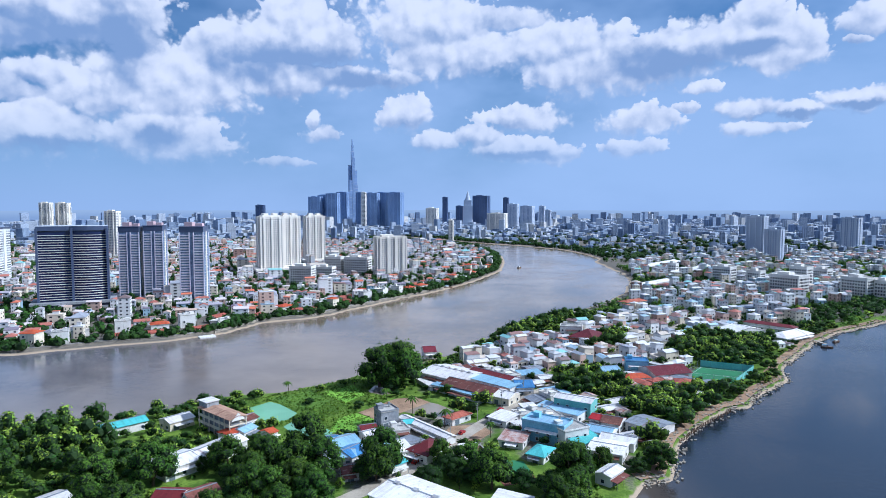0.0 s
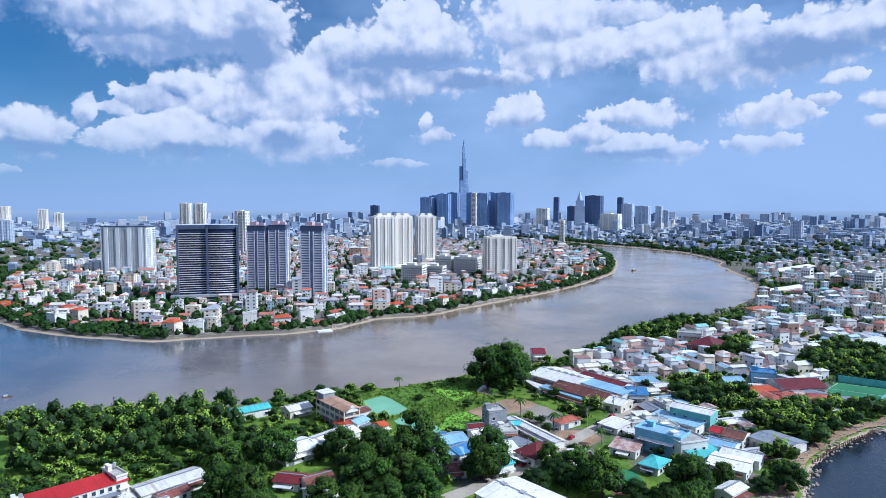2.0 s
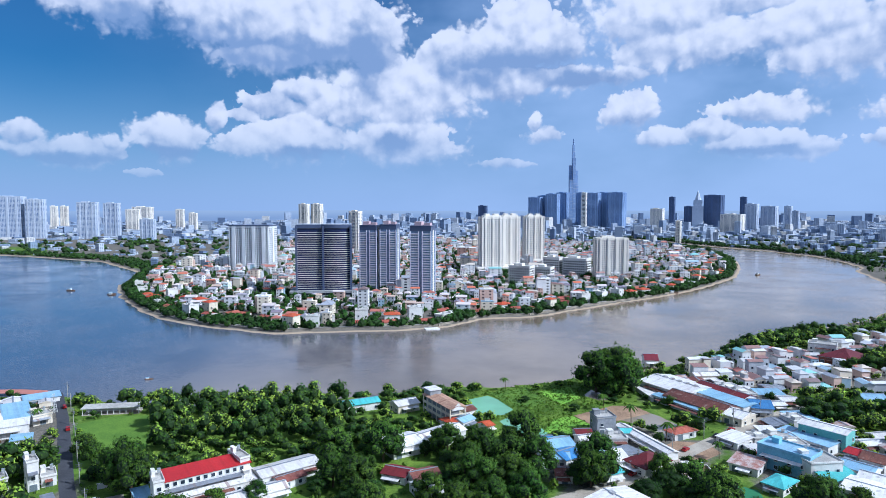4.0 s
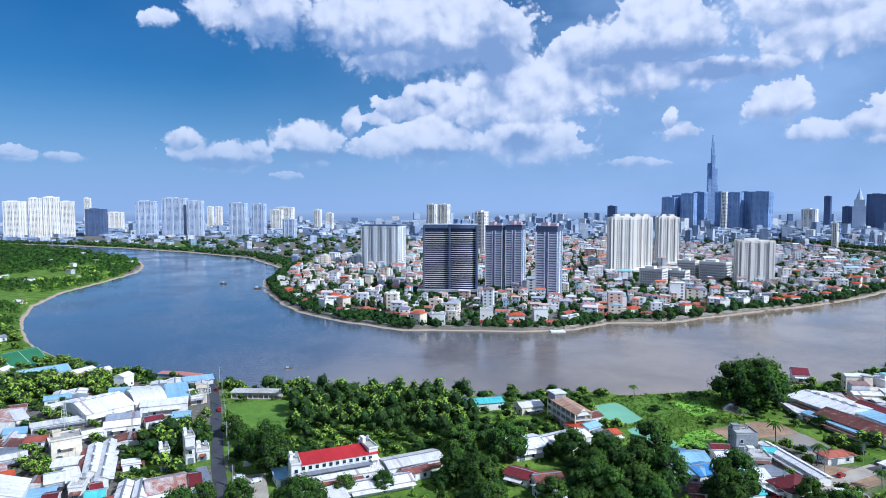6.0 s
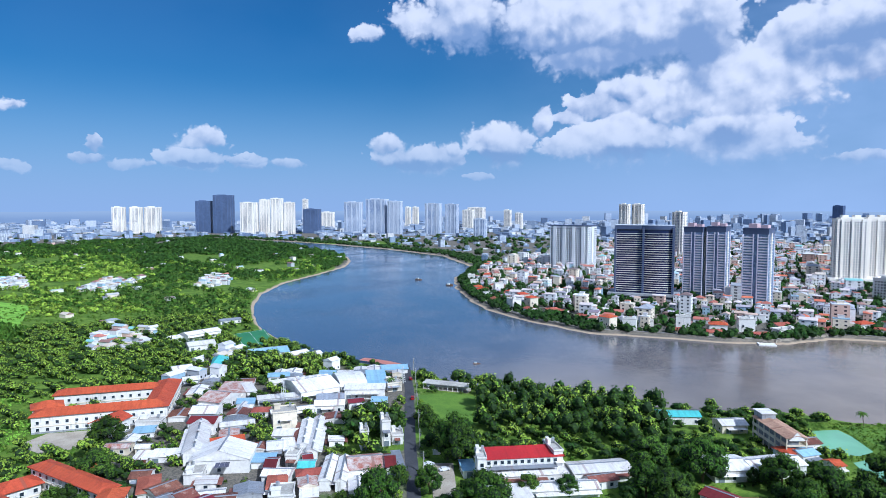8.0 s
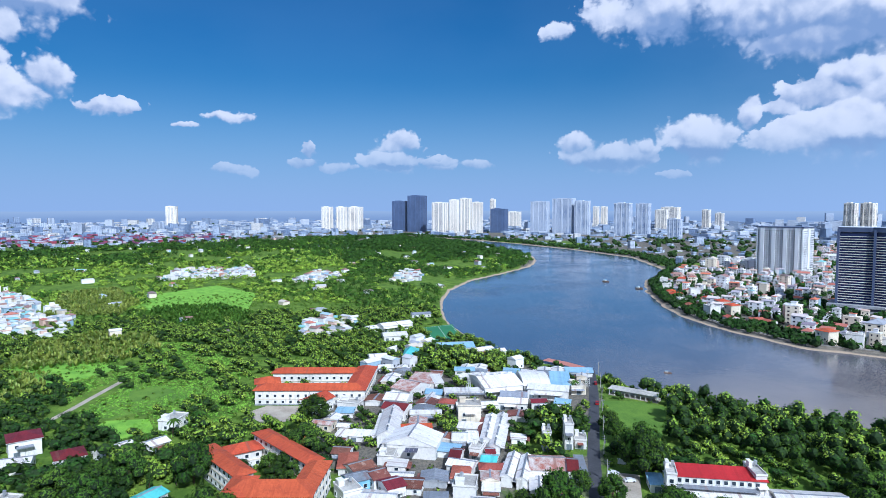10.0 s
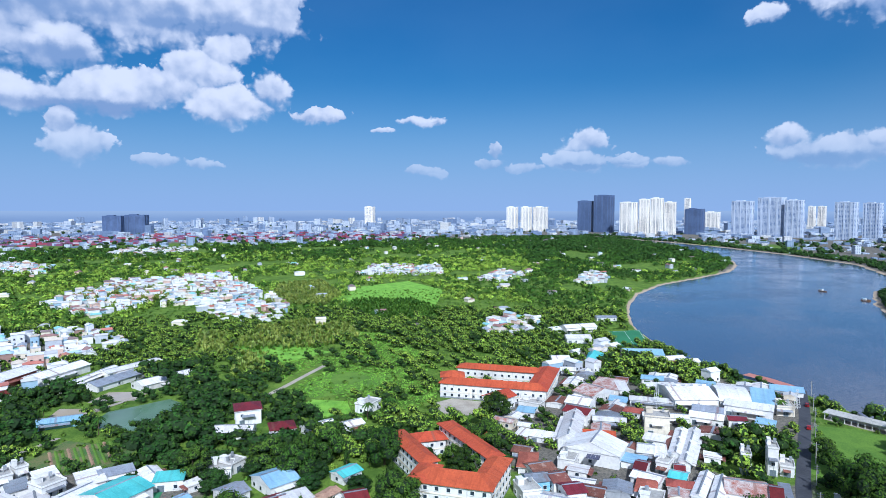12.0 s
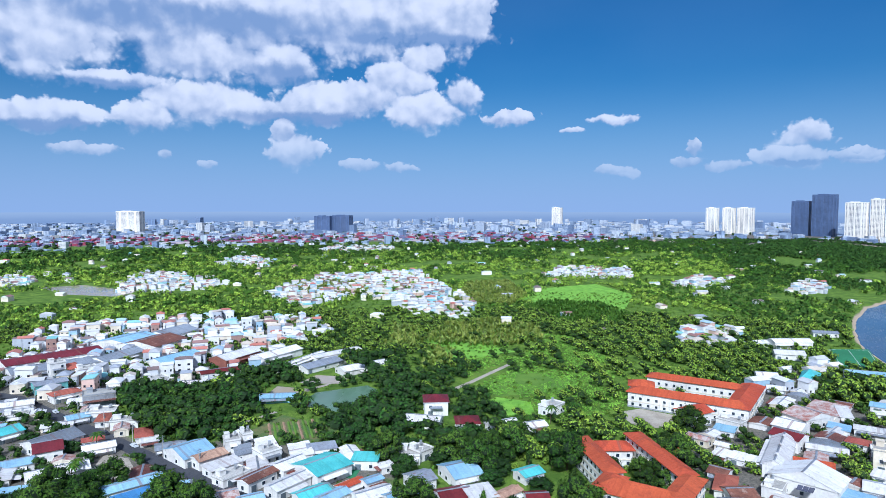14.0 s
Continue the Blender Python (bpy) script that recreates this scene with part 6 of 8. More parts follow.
plate("paddy", [(-68, 349), (-53, 364), (-44, 345), (-52, 329)], 0.10, "paddy", "bright green reed bed", "field")
plate("paddy", [(-53, 286), (-52, 305), (-44, 313), (-32, 302), (-40, 284)], 0.10, "paddy", "bright green reed bed", "field")
plate("paddy", [(-97, 336), (-75, 352), (-59, 330), (-67, 318), (-81, 326)], 0.08, "lawn", "rough grass between ponds", "field")
plate("field", [(-731, -19), (-841, 8), (-898, 78), (-792, 114), (-658, 86), (-665, 23)], 0.12, "paddy", "bright green open field", "field")
plate("field", [(-329, -30), (-344, -23), (-338, -4), (-316, -1), (-312, -16)], 0.12, "paddy", "bright green plot", "field")
plate("field", [(-486, -92), (-492, -64), (-459, -16), (-431, -46), (-431, -69)], 0.12, "paddy", "rough green pasture", "field")
plate("field", [(-358, -37), (-407, -12), (-387, 23), (-363, 26), (-352, -9), (-345, -21)], 0.12, "lawn", "field of broad green leaves", "field")
plate("plot", [(-268, -135), (-297, -128), (-282, -93), (-263, -97), (-256, -118)], 0.12, "plot", "ploughed vegetable plot", "field")


def vegetable_beds():
    """Raised rows of soil and greens on the ploughed plot."""
    r = root("vegetable_beds", -277, -113, LAND, 27, "parallel rows of dark soil and young greens on a ploughed plot", "beds")
    for i in range(11):
        u = (i - 5) * 2.3
        s, n = Soup(), 12
        for j in range(n):
            a, b = -13 + 26 * j / n, -13 + 26 * (j + 1) / n
            ha, hb = 0.34 + 0.06 * math.sin(j * 1.7 + i), 0.34 + 0.06 * math.sin(j * 1.7 + 1.7 + i)
            s.add([(a, u - 0.7, 0.1), (b, u - 0.7, 0.1), (b, u, hb + 0.1), (a, u, ha + 0.1), (b, u + 0.7, 0.1), (a, u + 0.7, 0.1)], [(0, 1, 2, 3), (3, 2, 4, 5)])
        part("bed", s, M["earth" if i % 3 == 0 else "lawn"], r)


vegetable_beds()
# ---------------------------------------------------------------- scattered houses and woods, as stuff
PALETTE_WALL = [(0.0, rgb(236, 234, 232)), (0.4, rgb(222, 222, 226)), (0.58, rgb(230, 216, 192)), (0.72, rgb(178, 182, 190)), (0.82, rgb(214, 176, 158)), (0.9, rgb(146, 178, 198)), (0.96, rgb(150, 110, 96))]
PALETTE_ROOF = [(0.0, rgb(222, 220, 218)), (0.3, rgb(190, 188, 188)), (0.46, rgb(154, 158, 168)), (0.56, rgb(168, 196, 212)), (0.62, rgb(186, 98, 72)), (0.7, rgb(208, 192, 172)), (0.8, rgb(140, 92, 80)), (0.88, rgb(112, 84, 78)), (0.94, rgb(134, 196, 192))]
PALETTE_TILE = [(0.0, rgb(206, 122, 94)), (0.16, rgb(218, 214, 212)), (0.4, rgb(172, 112, 100)), (0.54, rgb(170, 176, 188)), (0.7, rgb(166, 140, 132)), (0.82, rgb(128, 134, 150)), (0.92, rgb(204, 186, 170))]
M["house_wall"] = mat("house_wall", rgb(220, 218, 212), rough=0.85, grain=0.5, island_ramp=PALETTE_WALL)
M["house_roof"] = mat("house_roof", rgb(210, 212, 214), rough=0.6, grain=0.5, island_ramp=PALETTE_ROOF)
M["house_tile"] = mat("house_tile", rgb(200, 96, 60), rough=0.7, grain=0.5, island_ramp=PALETTE_TILE)
# distance haze is put into these pale blue-grey wall colours
M["far_hazed_wall"] = mat("far_hazed_wall", rgb(150, 164, 186), rough=0.85, grain=0.1, floors=0.65, island_ramp=[(0.0, rgb(206, 212, 222)), (0.25, rgb(150, 166, 190)), (0.5, rgb(184, 194, 210)), (0.74, rgb(122, 140, 170)), (0.9, rgb(226, 222, 214))])
rng = np.random.default_rng(5)


def pick_in(poly, spacing, jitter=0.4, turn=0.0):
    """Jittered grid places inside a polygon."""
    xs, ys = [p[0] for p in poly], [p[1] for p in poly]
    cx, cy, half = (min(xs) + max(xs)) / 2, (min(ys) + max(ys)) / 2, max(max(xs) - min(xs), max(ys) - min(ys)) * 0.75
    g = np.arange(-half, half, spacing)
    u, v = np.meshgrid(g, g)
    u, v = u.ravel() + rng.uniform(-jitter, jitter, u.size) * spacing, v.ravel() + rng.uniform(-jitter, jitter, u.size) * spacing
    c, s = math.cos(radians(turn)), math.sin(radians(turn))
    x, y = cx + c * u - s * v, cy + s * u + c * v
    k = inside(poly, x, y)
    return x[k], y[k]


def dry(x, y, gap=6.0):
    return (off_edge(RIVER, x, y) > gap) & (off_edge(ARM, x, y) > gap)


def block_of_houses(name, x, y, size, storeys, turn, roof="house_roof", label="", windows=True, group="", low=False):
    """Many small houses joined: walls, roofs and window openings."""
    s = Soup()
    n = len(x)
    for i in range(n):
        l, w = size * rng.uniform(0.75, 1.5), size * rng.uniform(0.6, 1.0)
        h = 3.4 * rng.integers(storeys[0], storeys[1] + 1)
        if low:
            l, w, h = l * 1.1, w * 1.1, rng.choice([2.7, 3.2, 3.4, 5.4, 6.4] if name != "small_houses" else [2.8, 3.4, 5.6, 6.6, 8.8])
        r = turn + rng.choice([0, 90]) + rng.normal(0, 5)
        s.box(x[i], y[i], LAND - 0.2, l, w, h, r, 0, bottom=False)
        kind = rng.uniform(0, 0.84 if low else 1.0)
        z = LAND - 0.2 + h
        if kind < 0.4:
            s.gable(x[i], y[i], z, l + 0.8, w + 0.8, w * 0.22, r, 0.15, 1, 0)
        elif kind < 0.62:
            s.hip(x[i], y[i], z, l + 0.8, w + 0.8, w * 0.28, r, 0.2, 1)
        elif kind < 0.8:
            s.shed(x[i], y[i], z, l + 0.5, w + 0.5, w * 0.1, r, 0.15, 1)
        else:
            s.box(x[i], y[i], z, l * 1.02, w * 1.02, 0.8, r, 0, bottom=False)
            s.box(x[i], y[i], z + 0.8, l * 0.4, w * 0.45, 2.4, r, 0, bottom=False)
            s.box(x[i], y[i], z + 3.2, l * 0.46, w * 0.5, 0.2, r, 1)
        if rng.uniform() < 0.55:
            c, k = math.cos(radians(r)), math.sin(radians(r))
            u, v = rng.choice([-1, 1]) * l * 0.5, rng.uniform(-0.3, 0.3) * w
            ha = max(3.0, h - 3.4 * rng.integers(0, 2))
            s.box(x[i] + c * u - k * v, y[i] + k * u + c * v, LAND - 0.2, l * 0.6, w * 0.7, ha, r, 0, bottom=False)
            s.shed(x[i] + c * u - k * v, y[i] + k * u + c * v, LAND - 0.2 + ha, l * 0.64, w * 0.75, 0.4, r, 0.15, 1)
        if windows:
            c, k = math.cos(radians(r)), math.sin(radians(r))
            for f in range(int(h / 3.4)):
                for side in (-1, 1):
                    for u in (-0.26, 0.26):
                        px, py = u * l, side * (w / 2 + 0.08)
                        s.pane(x[i] + c * px - k * py, y[i] + k * px + c * py, LAND + 0.9 + f * 3.4, l * 0.15, 1.3, r if side < 0 else r + 180, 2)
                        px, py = side * (l / 2 + 0.08), u * w
                        s.pane(x[i] + c * px - k * py, y[i] + k * px + c * py, LAND + 0.9 + f * 3.4, w * 0.16, 1.3, r + 90 * side, 2)
    ob = part(name, s, [M["house_wall"], M[roof], M["dark_glass"]])
    return tagged(ob, label, "houses", group, kind="stuff")


ICO = bmesh.new()
bmesh.ops.create_icosphere(ICO, subdivisions=1, radius=1.0)
ICO_V = np.array([v.co[:] for v in ICO.verts])
ICO_F = np.array([[v.index for v in f.verts] for f in ICO.faces])


OUTWARD = []    # which way each new leaf corner looks, from the middle of its clump


def give_outward(me):
    rows = np.vstack(OUTWARD).astype(np.float32)
    OUTWARD.clear()
    me.attributes.new("outward", "FLOAT_VECTOR", "POINT").data.foreach_set("vector", rows.ravel())
    return me


def crown_mesh(rad, tall, base, lumps, leaves, leaf, materials):
    """One tree crown: lumps of leaf clusters about limbs, uneven and with gaps, over dark cores added as inner shade.
    """
    vs, fs, n = [], [], 0
    cores = Soup()
    for k in range(lumps):
        a, u = 2.4 * k + rng.uniform(-0.4, 0.4), (k + 0.5) / lumps
        r = rad * 0.66 * math.sqrt(max(0.05, 1 - (2 * u - 0.8) ** 2 * 0.8))
        c = (r * math.cos(a), r * math.sin(a), base + tall * (0.12 + 0.74 * u))
        lr, lt = rad * rng.uniform(0.4, 0.58), tall * rng.uniform(0.2, 0.3)
        v, f = leaves_at(np.array([c[0]]), np.array([c[1]]), np.array([c[2]]), np.array([lr]), np.array([lt]), int(leaves * 2.6), np.array([leaf * 0.6]), True)
        vs.append(v)
        fs.append(f + n)
        n += len(v)
        mid = np.array([c[0] / rad, c[1] / rad, (c[2] - base - tall * 0.45) / tall])
        OUTWARD[-1] = OUTWARD[-1] + mid * 0.8
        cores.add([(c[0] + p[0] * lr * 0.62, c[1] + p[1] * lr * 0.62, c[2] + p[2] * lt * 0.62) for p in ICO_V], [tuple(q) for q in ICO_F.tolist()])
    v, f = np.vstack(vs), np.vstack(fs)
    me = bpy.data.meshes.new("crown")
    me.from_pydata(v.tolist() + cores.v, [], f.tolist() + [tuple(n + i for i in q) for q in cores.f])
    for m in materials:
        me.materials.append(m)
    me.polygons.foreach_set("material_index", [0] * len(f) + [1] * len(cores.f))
    me.update()
    OUTWARD.append(np.zeros((len(cores.v), 3)))
    return give_outward(me)


def leaves_at(cx, cy, cz, rad, tall, count, leaf, three=False):
    """Leaf clusters, with four corners or three, scattered over lumpy crowns; arrays in, verts and faces out."""
    n = len(cx)
    tot = n * count
    d = rng.normal(size=(tot, 3))
    d /= np.linalg.norm(d, axis=1)[:, None]
    d[:, 2] = np.where(d[:, 2] < -0.35, -d[:, 2], d[:, 2])
    lump = 0.72 + 0.28 * np.sin(d[:, 0] * 5.1 + np.repeat(cx, count)) * np.cos(d[:, 1] * 4.3 + np.repeat(cy, count))
    shell = lump * rng.uniform(0.72, 1.05, tot)
    r, h = np.repeat(rad, count), np.repeat(tall, count)
    p = np.stack([np.repeat(cx, count) + d[:, 0] * r * shell, np.repeat(cy, count) + d[:, 1] * r * shell, np.repeat(cz, count) + d[:, 2] * h * shell], 1)
    OUTWARD.append(np.repeat(d, 3 if three else 4, axis=0))
    nrm = d + rng.normal(0, 0.45, (tot, 3))
    nrm[:, 2] += 0.3
    nrm /= np.linalg.norm(nrm, axis=1)[:, None]
    a = np.cross(nrm, rng.normal(size=(tot, 3)))
    a /= np.linalg.norm(a, axis=1)[:, None] + 1e-9
    b = np.cross(nrm, a)
    size = (np.repeat(leaf, count) * rng.uniform(0.6, 1.3, tot))[:, None]
    if three:
        tri = np.stack([p - a * size * 0.75 - b * size * 0.3, p + a * size * 0.75 - b * size * 0.4, p + b * size * 0.85 + nrm * size * 0.15], 1).reshape(-1, 3)
        return tri, np.arange(3 * tot).reshape(-1, 3)
    quad = np.stack([p - a * size * 0.7, p - b * size * 0.5 + nrm * size * 0.12, p + a * size * 0.7, p + b * size * 0.5 + nrm * size * 0.12], 1).reshape(-1, 3)
    return quad, np.arange(4 * tot).reshape(-1, 4)


def leafy(name, lumps, count, leaf, materials):
    """Joined crowns: each lump (x, y, z, radius, height) has a shell of leaf clusters over a dark core added as inner
    shade.
    """
    x, y, z, rad, tall = lumps
    v, f = leaves_at(x, y, z, rad, tall, count, leaf, True)
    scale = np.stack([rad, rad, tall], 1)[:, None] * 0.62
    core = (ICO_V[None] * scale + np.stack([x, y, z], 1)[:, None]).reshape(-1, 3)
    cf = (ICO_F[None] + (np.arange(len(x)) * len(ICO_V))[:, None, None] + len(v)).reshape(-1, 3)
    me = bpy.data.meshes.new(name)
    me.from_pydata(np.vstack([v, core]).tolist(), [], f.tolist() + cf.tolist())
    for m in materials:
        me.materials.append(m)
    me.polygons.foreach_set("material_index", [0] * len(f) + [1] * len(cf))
    me.update()
    OUTWARD.append(np.zeros((len(core), 3)))
    return give_outward(me)


def woods(name, x, y, size, count, material, label, squash=0.85):
    if not len(x):
        return None
    rad = size * rng.uniform(0.7, 1.3, len(x))
    tall = rad * squash * rng.uniform(0.8, 1.25, len(x))
    me = leafy(name, (x, y, LAND + tall * 0.6, rad, tall), count, rad * 0.36, [M[material], M["crown_shade"]])
    return tagged(new(name, me), label, "trees", kind="stuff")


NEARSIDE = (BANK_TONGUE + BANK_NEAR + BANK_NEAR_B + [(492, 1170), (868, 1179)] + BANK_ARM[::-1]
            + [(60, 120), (-60, -40), (-60, -150)] + [(-184, -209), (-1120, -1240), (-1420, -1060), (-1640, -640), (-1800, -260), (-2020, 120), (-2240, 520), (-2175, 769)])
OPEN_BANK = [(-105, 334), (-42, 392), (-29, 363), (-28, 304), (-50, 278), (-76, 291), (-92, 302)]
OPEN_SLOPE = [(144, 311), (174, 356), (238, 423), (285, 477), (306, 498), (310, 521), (248, 457), (165, 356), (133, 311)]
OPEN_ROOFS = [(-38, 205), (-28, 226), (14, 222), (36, 222), (34, 205)]
OPEN_CLUB = [(-178, 165), (-180, 179), (-157, 210), (-139, 216), (-115, 180), (-161, 146)]
GROVE = [(-270, 245), (-257, 275), (-216, 289), (-169, 302), (-143, 271), (-138, 234), (-164, 228), (-185, 221), (-202, 205), (-229, 225)]
HAMLETS = [[(-733, -335), (-932, -342), (-1025, -199), (-679, -69), (-586, -71), (-592, -115), (-751, -217), (-622, -241)], [(-513, 100), (-583, 138), (-572, 173), (-505, 153), (-488, 120)],
           [(-984, 5), (-1142, 36), (-1116, 150), (-971, 139)], [(-828, 298), (-962, 372), (-911, 388), (-825, 345)], [(-1094, -600), (-1299, -659), (-1210, -528), (-1065, -486)], [(-732, -725), (-845, -817), (-852, -765), (-769, -690)],
           [(-705, -523), (-922, -643), (-946, -599), (-808, -427), (-718, -433)], [(-1506, -552), (-1726, -565), (-1696, -393), (-1470, -369)], [(-469, -249), (-576, -264), (-560, -206), (-505, -166), (-448, -183)], [(-898, 174), (-1019, 239), (-946, 268), (-859, 202)]]


def clear_of_plots(x, y, gap=1.0):
    ok = np.ones(np.shape(x), bool)
    for ring in CLEAR:
        ok &= off_edge(ring, x, y) > gap
    if gap > 1.5:
        for ring in FIELDS:
            ok &= off_edge(ring, x, y) > rng.uniform(-5, 4, np.shape(x))
    return ok


# dark core colours stand in for the shade inside crowns
M["crown_shade"] = mat("crown_shade", rgb(46, 66, 28), rgb(32, 50, 22), rough=0.9)
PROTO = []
M["grove_shade"] = mat("grove_shade", rgb(32, 50, 24), rgb(24, 38, 18), rough=0.9)
OPEN_FIELDS = [(-452, -54), (-542, -32), (-521, 30), (-419, 55), (-351, 56), (-310, 32), (-305, 3), (-346, -21), (-365, -41)]


def make_protos():
    """House types of the crowded quarters, built once and copied."""
    kinds = [(10, 7, 3.8, "white_wall", "white_metal", "gable"), (10, 7, 6.6, "white_wall", "concrete_roof", "flat"), (14, 8, 3.8, "cream_wall", "white_metal", "gable"), (9, 8, 4.4, "white_wall", "pale_blue_metal", "shed"),
             (8, 7, 3.6, "white_wall", "white_metal", "shed"), (11, 7, 4.0, "white_wall", "red_tile", "hip"), (12, 8, 4.0, "grey_wall", "grey_metal", "gable"), (14, 8, 4.2, "white_wall", "white_metal", "shed"),
             (10, 8, 4.0, "cream_wall", "white_metal", "gable"), (9, 7, 4.0, "cream_wall", "striped_metal", "gable"), (12, 9, 4.2, "white_wall", "grey_metal", "shed"), (10, 8, 4.0, "white_wall", "rust_metal", "gable")]
    for l, w, h, wall, roof, kind in kinds:
        PROTO.append((l, w, building(0, -4000 + 60 * len(PROTO), l, w, 0, h, wall, roof, kind, most=4, lean=len(PROTO) % 2 == 0)))


def crowd(quarters):
    """Houses that fill the quarters between the larger ones."""
    used = [False] * len(PROTO)
    spots = []
    for quarter, turn, space, share in quarters:
        x, y = pick_in(quarter, space, 0.22, turn)
        k = dry(x, y, 10) & clear_of_plots(x, y, 5) & (rng.uniform(size=len(x)) < share) & (np.hypot(x, y) > 200)
        spots += [(a, b, turn) for a, b in zip(x[k], y[k])]
    spots = [p for p in spots if not any(bool(inside(q, np.array([p[0]]), np.array([p[1]]))[0]) for q in THICKETS)]
    spots.sort(key=lambda p: math.hypot(p[0], p[1]))
    made, rest = 0, []
    for x, y, turn in spots:
        i = int(rng.integers(len(PROTO)))
        l, w, proto = PROTO[i]
        sx, sy = rng.uniform(0.75, 1.4), rng.uniform(0.8, 1.25)
        if not bool(is_free(np.array([x]), np.array([y]), min(l * sx, w * sy) * 0.3)[0]):
            continue
        rot = turn + float(rng.choice([0, 90])) + rng.normal(0, 4)
        take(x, y, l * sx + 0.4, w * sy + 0.4, rot)
        m = pose(x, y, LAND, 0, 0, rot) @ Matrix.Diagonal((sx, sy, rng.uniform(0.8, 1.05), 1))
        if made < 134:
            if not used[i]:
                proto.matrix_basis = m
                used[i] = True
            else:
                tagged(copy_thing(proto, m), group="crowded small houses")
            made += 1
        else:
            rest.append((x, y, turn))
    return rest


def tree_kinds():
    """Tree types with trunk, limbs and crown."""
    out = []
    for name, rad, tall, base, lumps, leaves, leaf, material, label in (
            ("broadleaf_tree", 5.0, 7.6, 0.9, 13, 90, 0.48, "leaf", "dense dark green broadleaf tree"),
            ("broadleaf_tree", 4.0, 9.5, 1.2, 13, 86, 0.46, "leaf", "tall dark green broadleaf tree"),
            ("spreading_tree", 6.4, 6.2, 1.2, 15, 92, 0.52, "leaf_dark", "wide spreading dark green tree"),
            ("garden_tree", 3.6, 5.2, 0.7, 10, 84, 0.44, "leaf_light", "light green garden tree"),
            ("slender_tree", 2.3, 10.5, 1.0, 11, 76, 0.42, "leaf", "slender tall grey-green tree")):
        r = root(name, 0, -4000, LAND, 0, label, "tree")
        trunk = Soup().tube((0, 0, -0.5), (0.1, 0.05, base + tall * 0.35), 0.32, 0.2, 7)
        for k in range(4):
            a = k * 1.7
            trunk.tube((0.1, 0.05, base * 0.9 + 0.5 * k), (rad * 0.5 * math.cos(a), rad * 0.5 * math.sin(a), base + tall * (0.35 + 0.1 * k)), 0.14, 0.05, 5)
        part("trunk", trunk, M["bark"], r)
        part("crown", crown_mesh(rad, tall, base, lumps, leaves, leaf, [M[material], M["grove_shade"]]), [], r)
        out.append((name, rad, r))
    return out


def palm_kind():
    r = root("palm_tree", 0, -4000, LAND, 0, "tall coconut palm with drooping fronds", "tree")
    stem = Soup()
    pts = [(0, 0, -0.5), (0.2, 0, 3), (0.5, 0.1, 6), (0.9, 0.2, 9)]
    for a, b in zip(pts, pts[1:]):
        stem.tube(a, b, 0.22, 0.17, 6)
    part("trunk", stem, M["bark"], r)
    for k in range(13):
        s, a = Soup(), k * 2.4
        up = 0.9 - 0.1 * k
        prev = None
        for i in range(6):
            u = i / 5
            d, z = 3.4 * u, 9 + up * 1.6 * u - 2.6 * u * u
            wid = 0.55 * math.sin(math.pi * min(1, u * 0.9 + 0.1))
            c = (0.9 + d * math.cos(a), 0.2 + d * math.sin(a), z)
            row = [(c[0] - wid * math.sin(a), c[1] + wid * math.cos(a), z - 0.25), c, (c[0] + wid * math.sin(a), c[1] - wid * math.cos(a), z - 0.25)]
            if prev:
                s.add(prev + row, [(0, 1, 4, 3), (1, 2, 5, 4)])
            prev = row
        part("frond", s, M["leaf"], r)
    return r


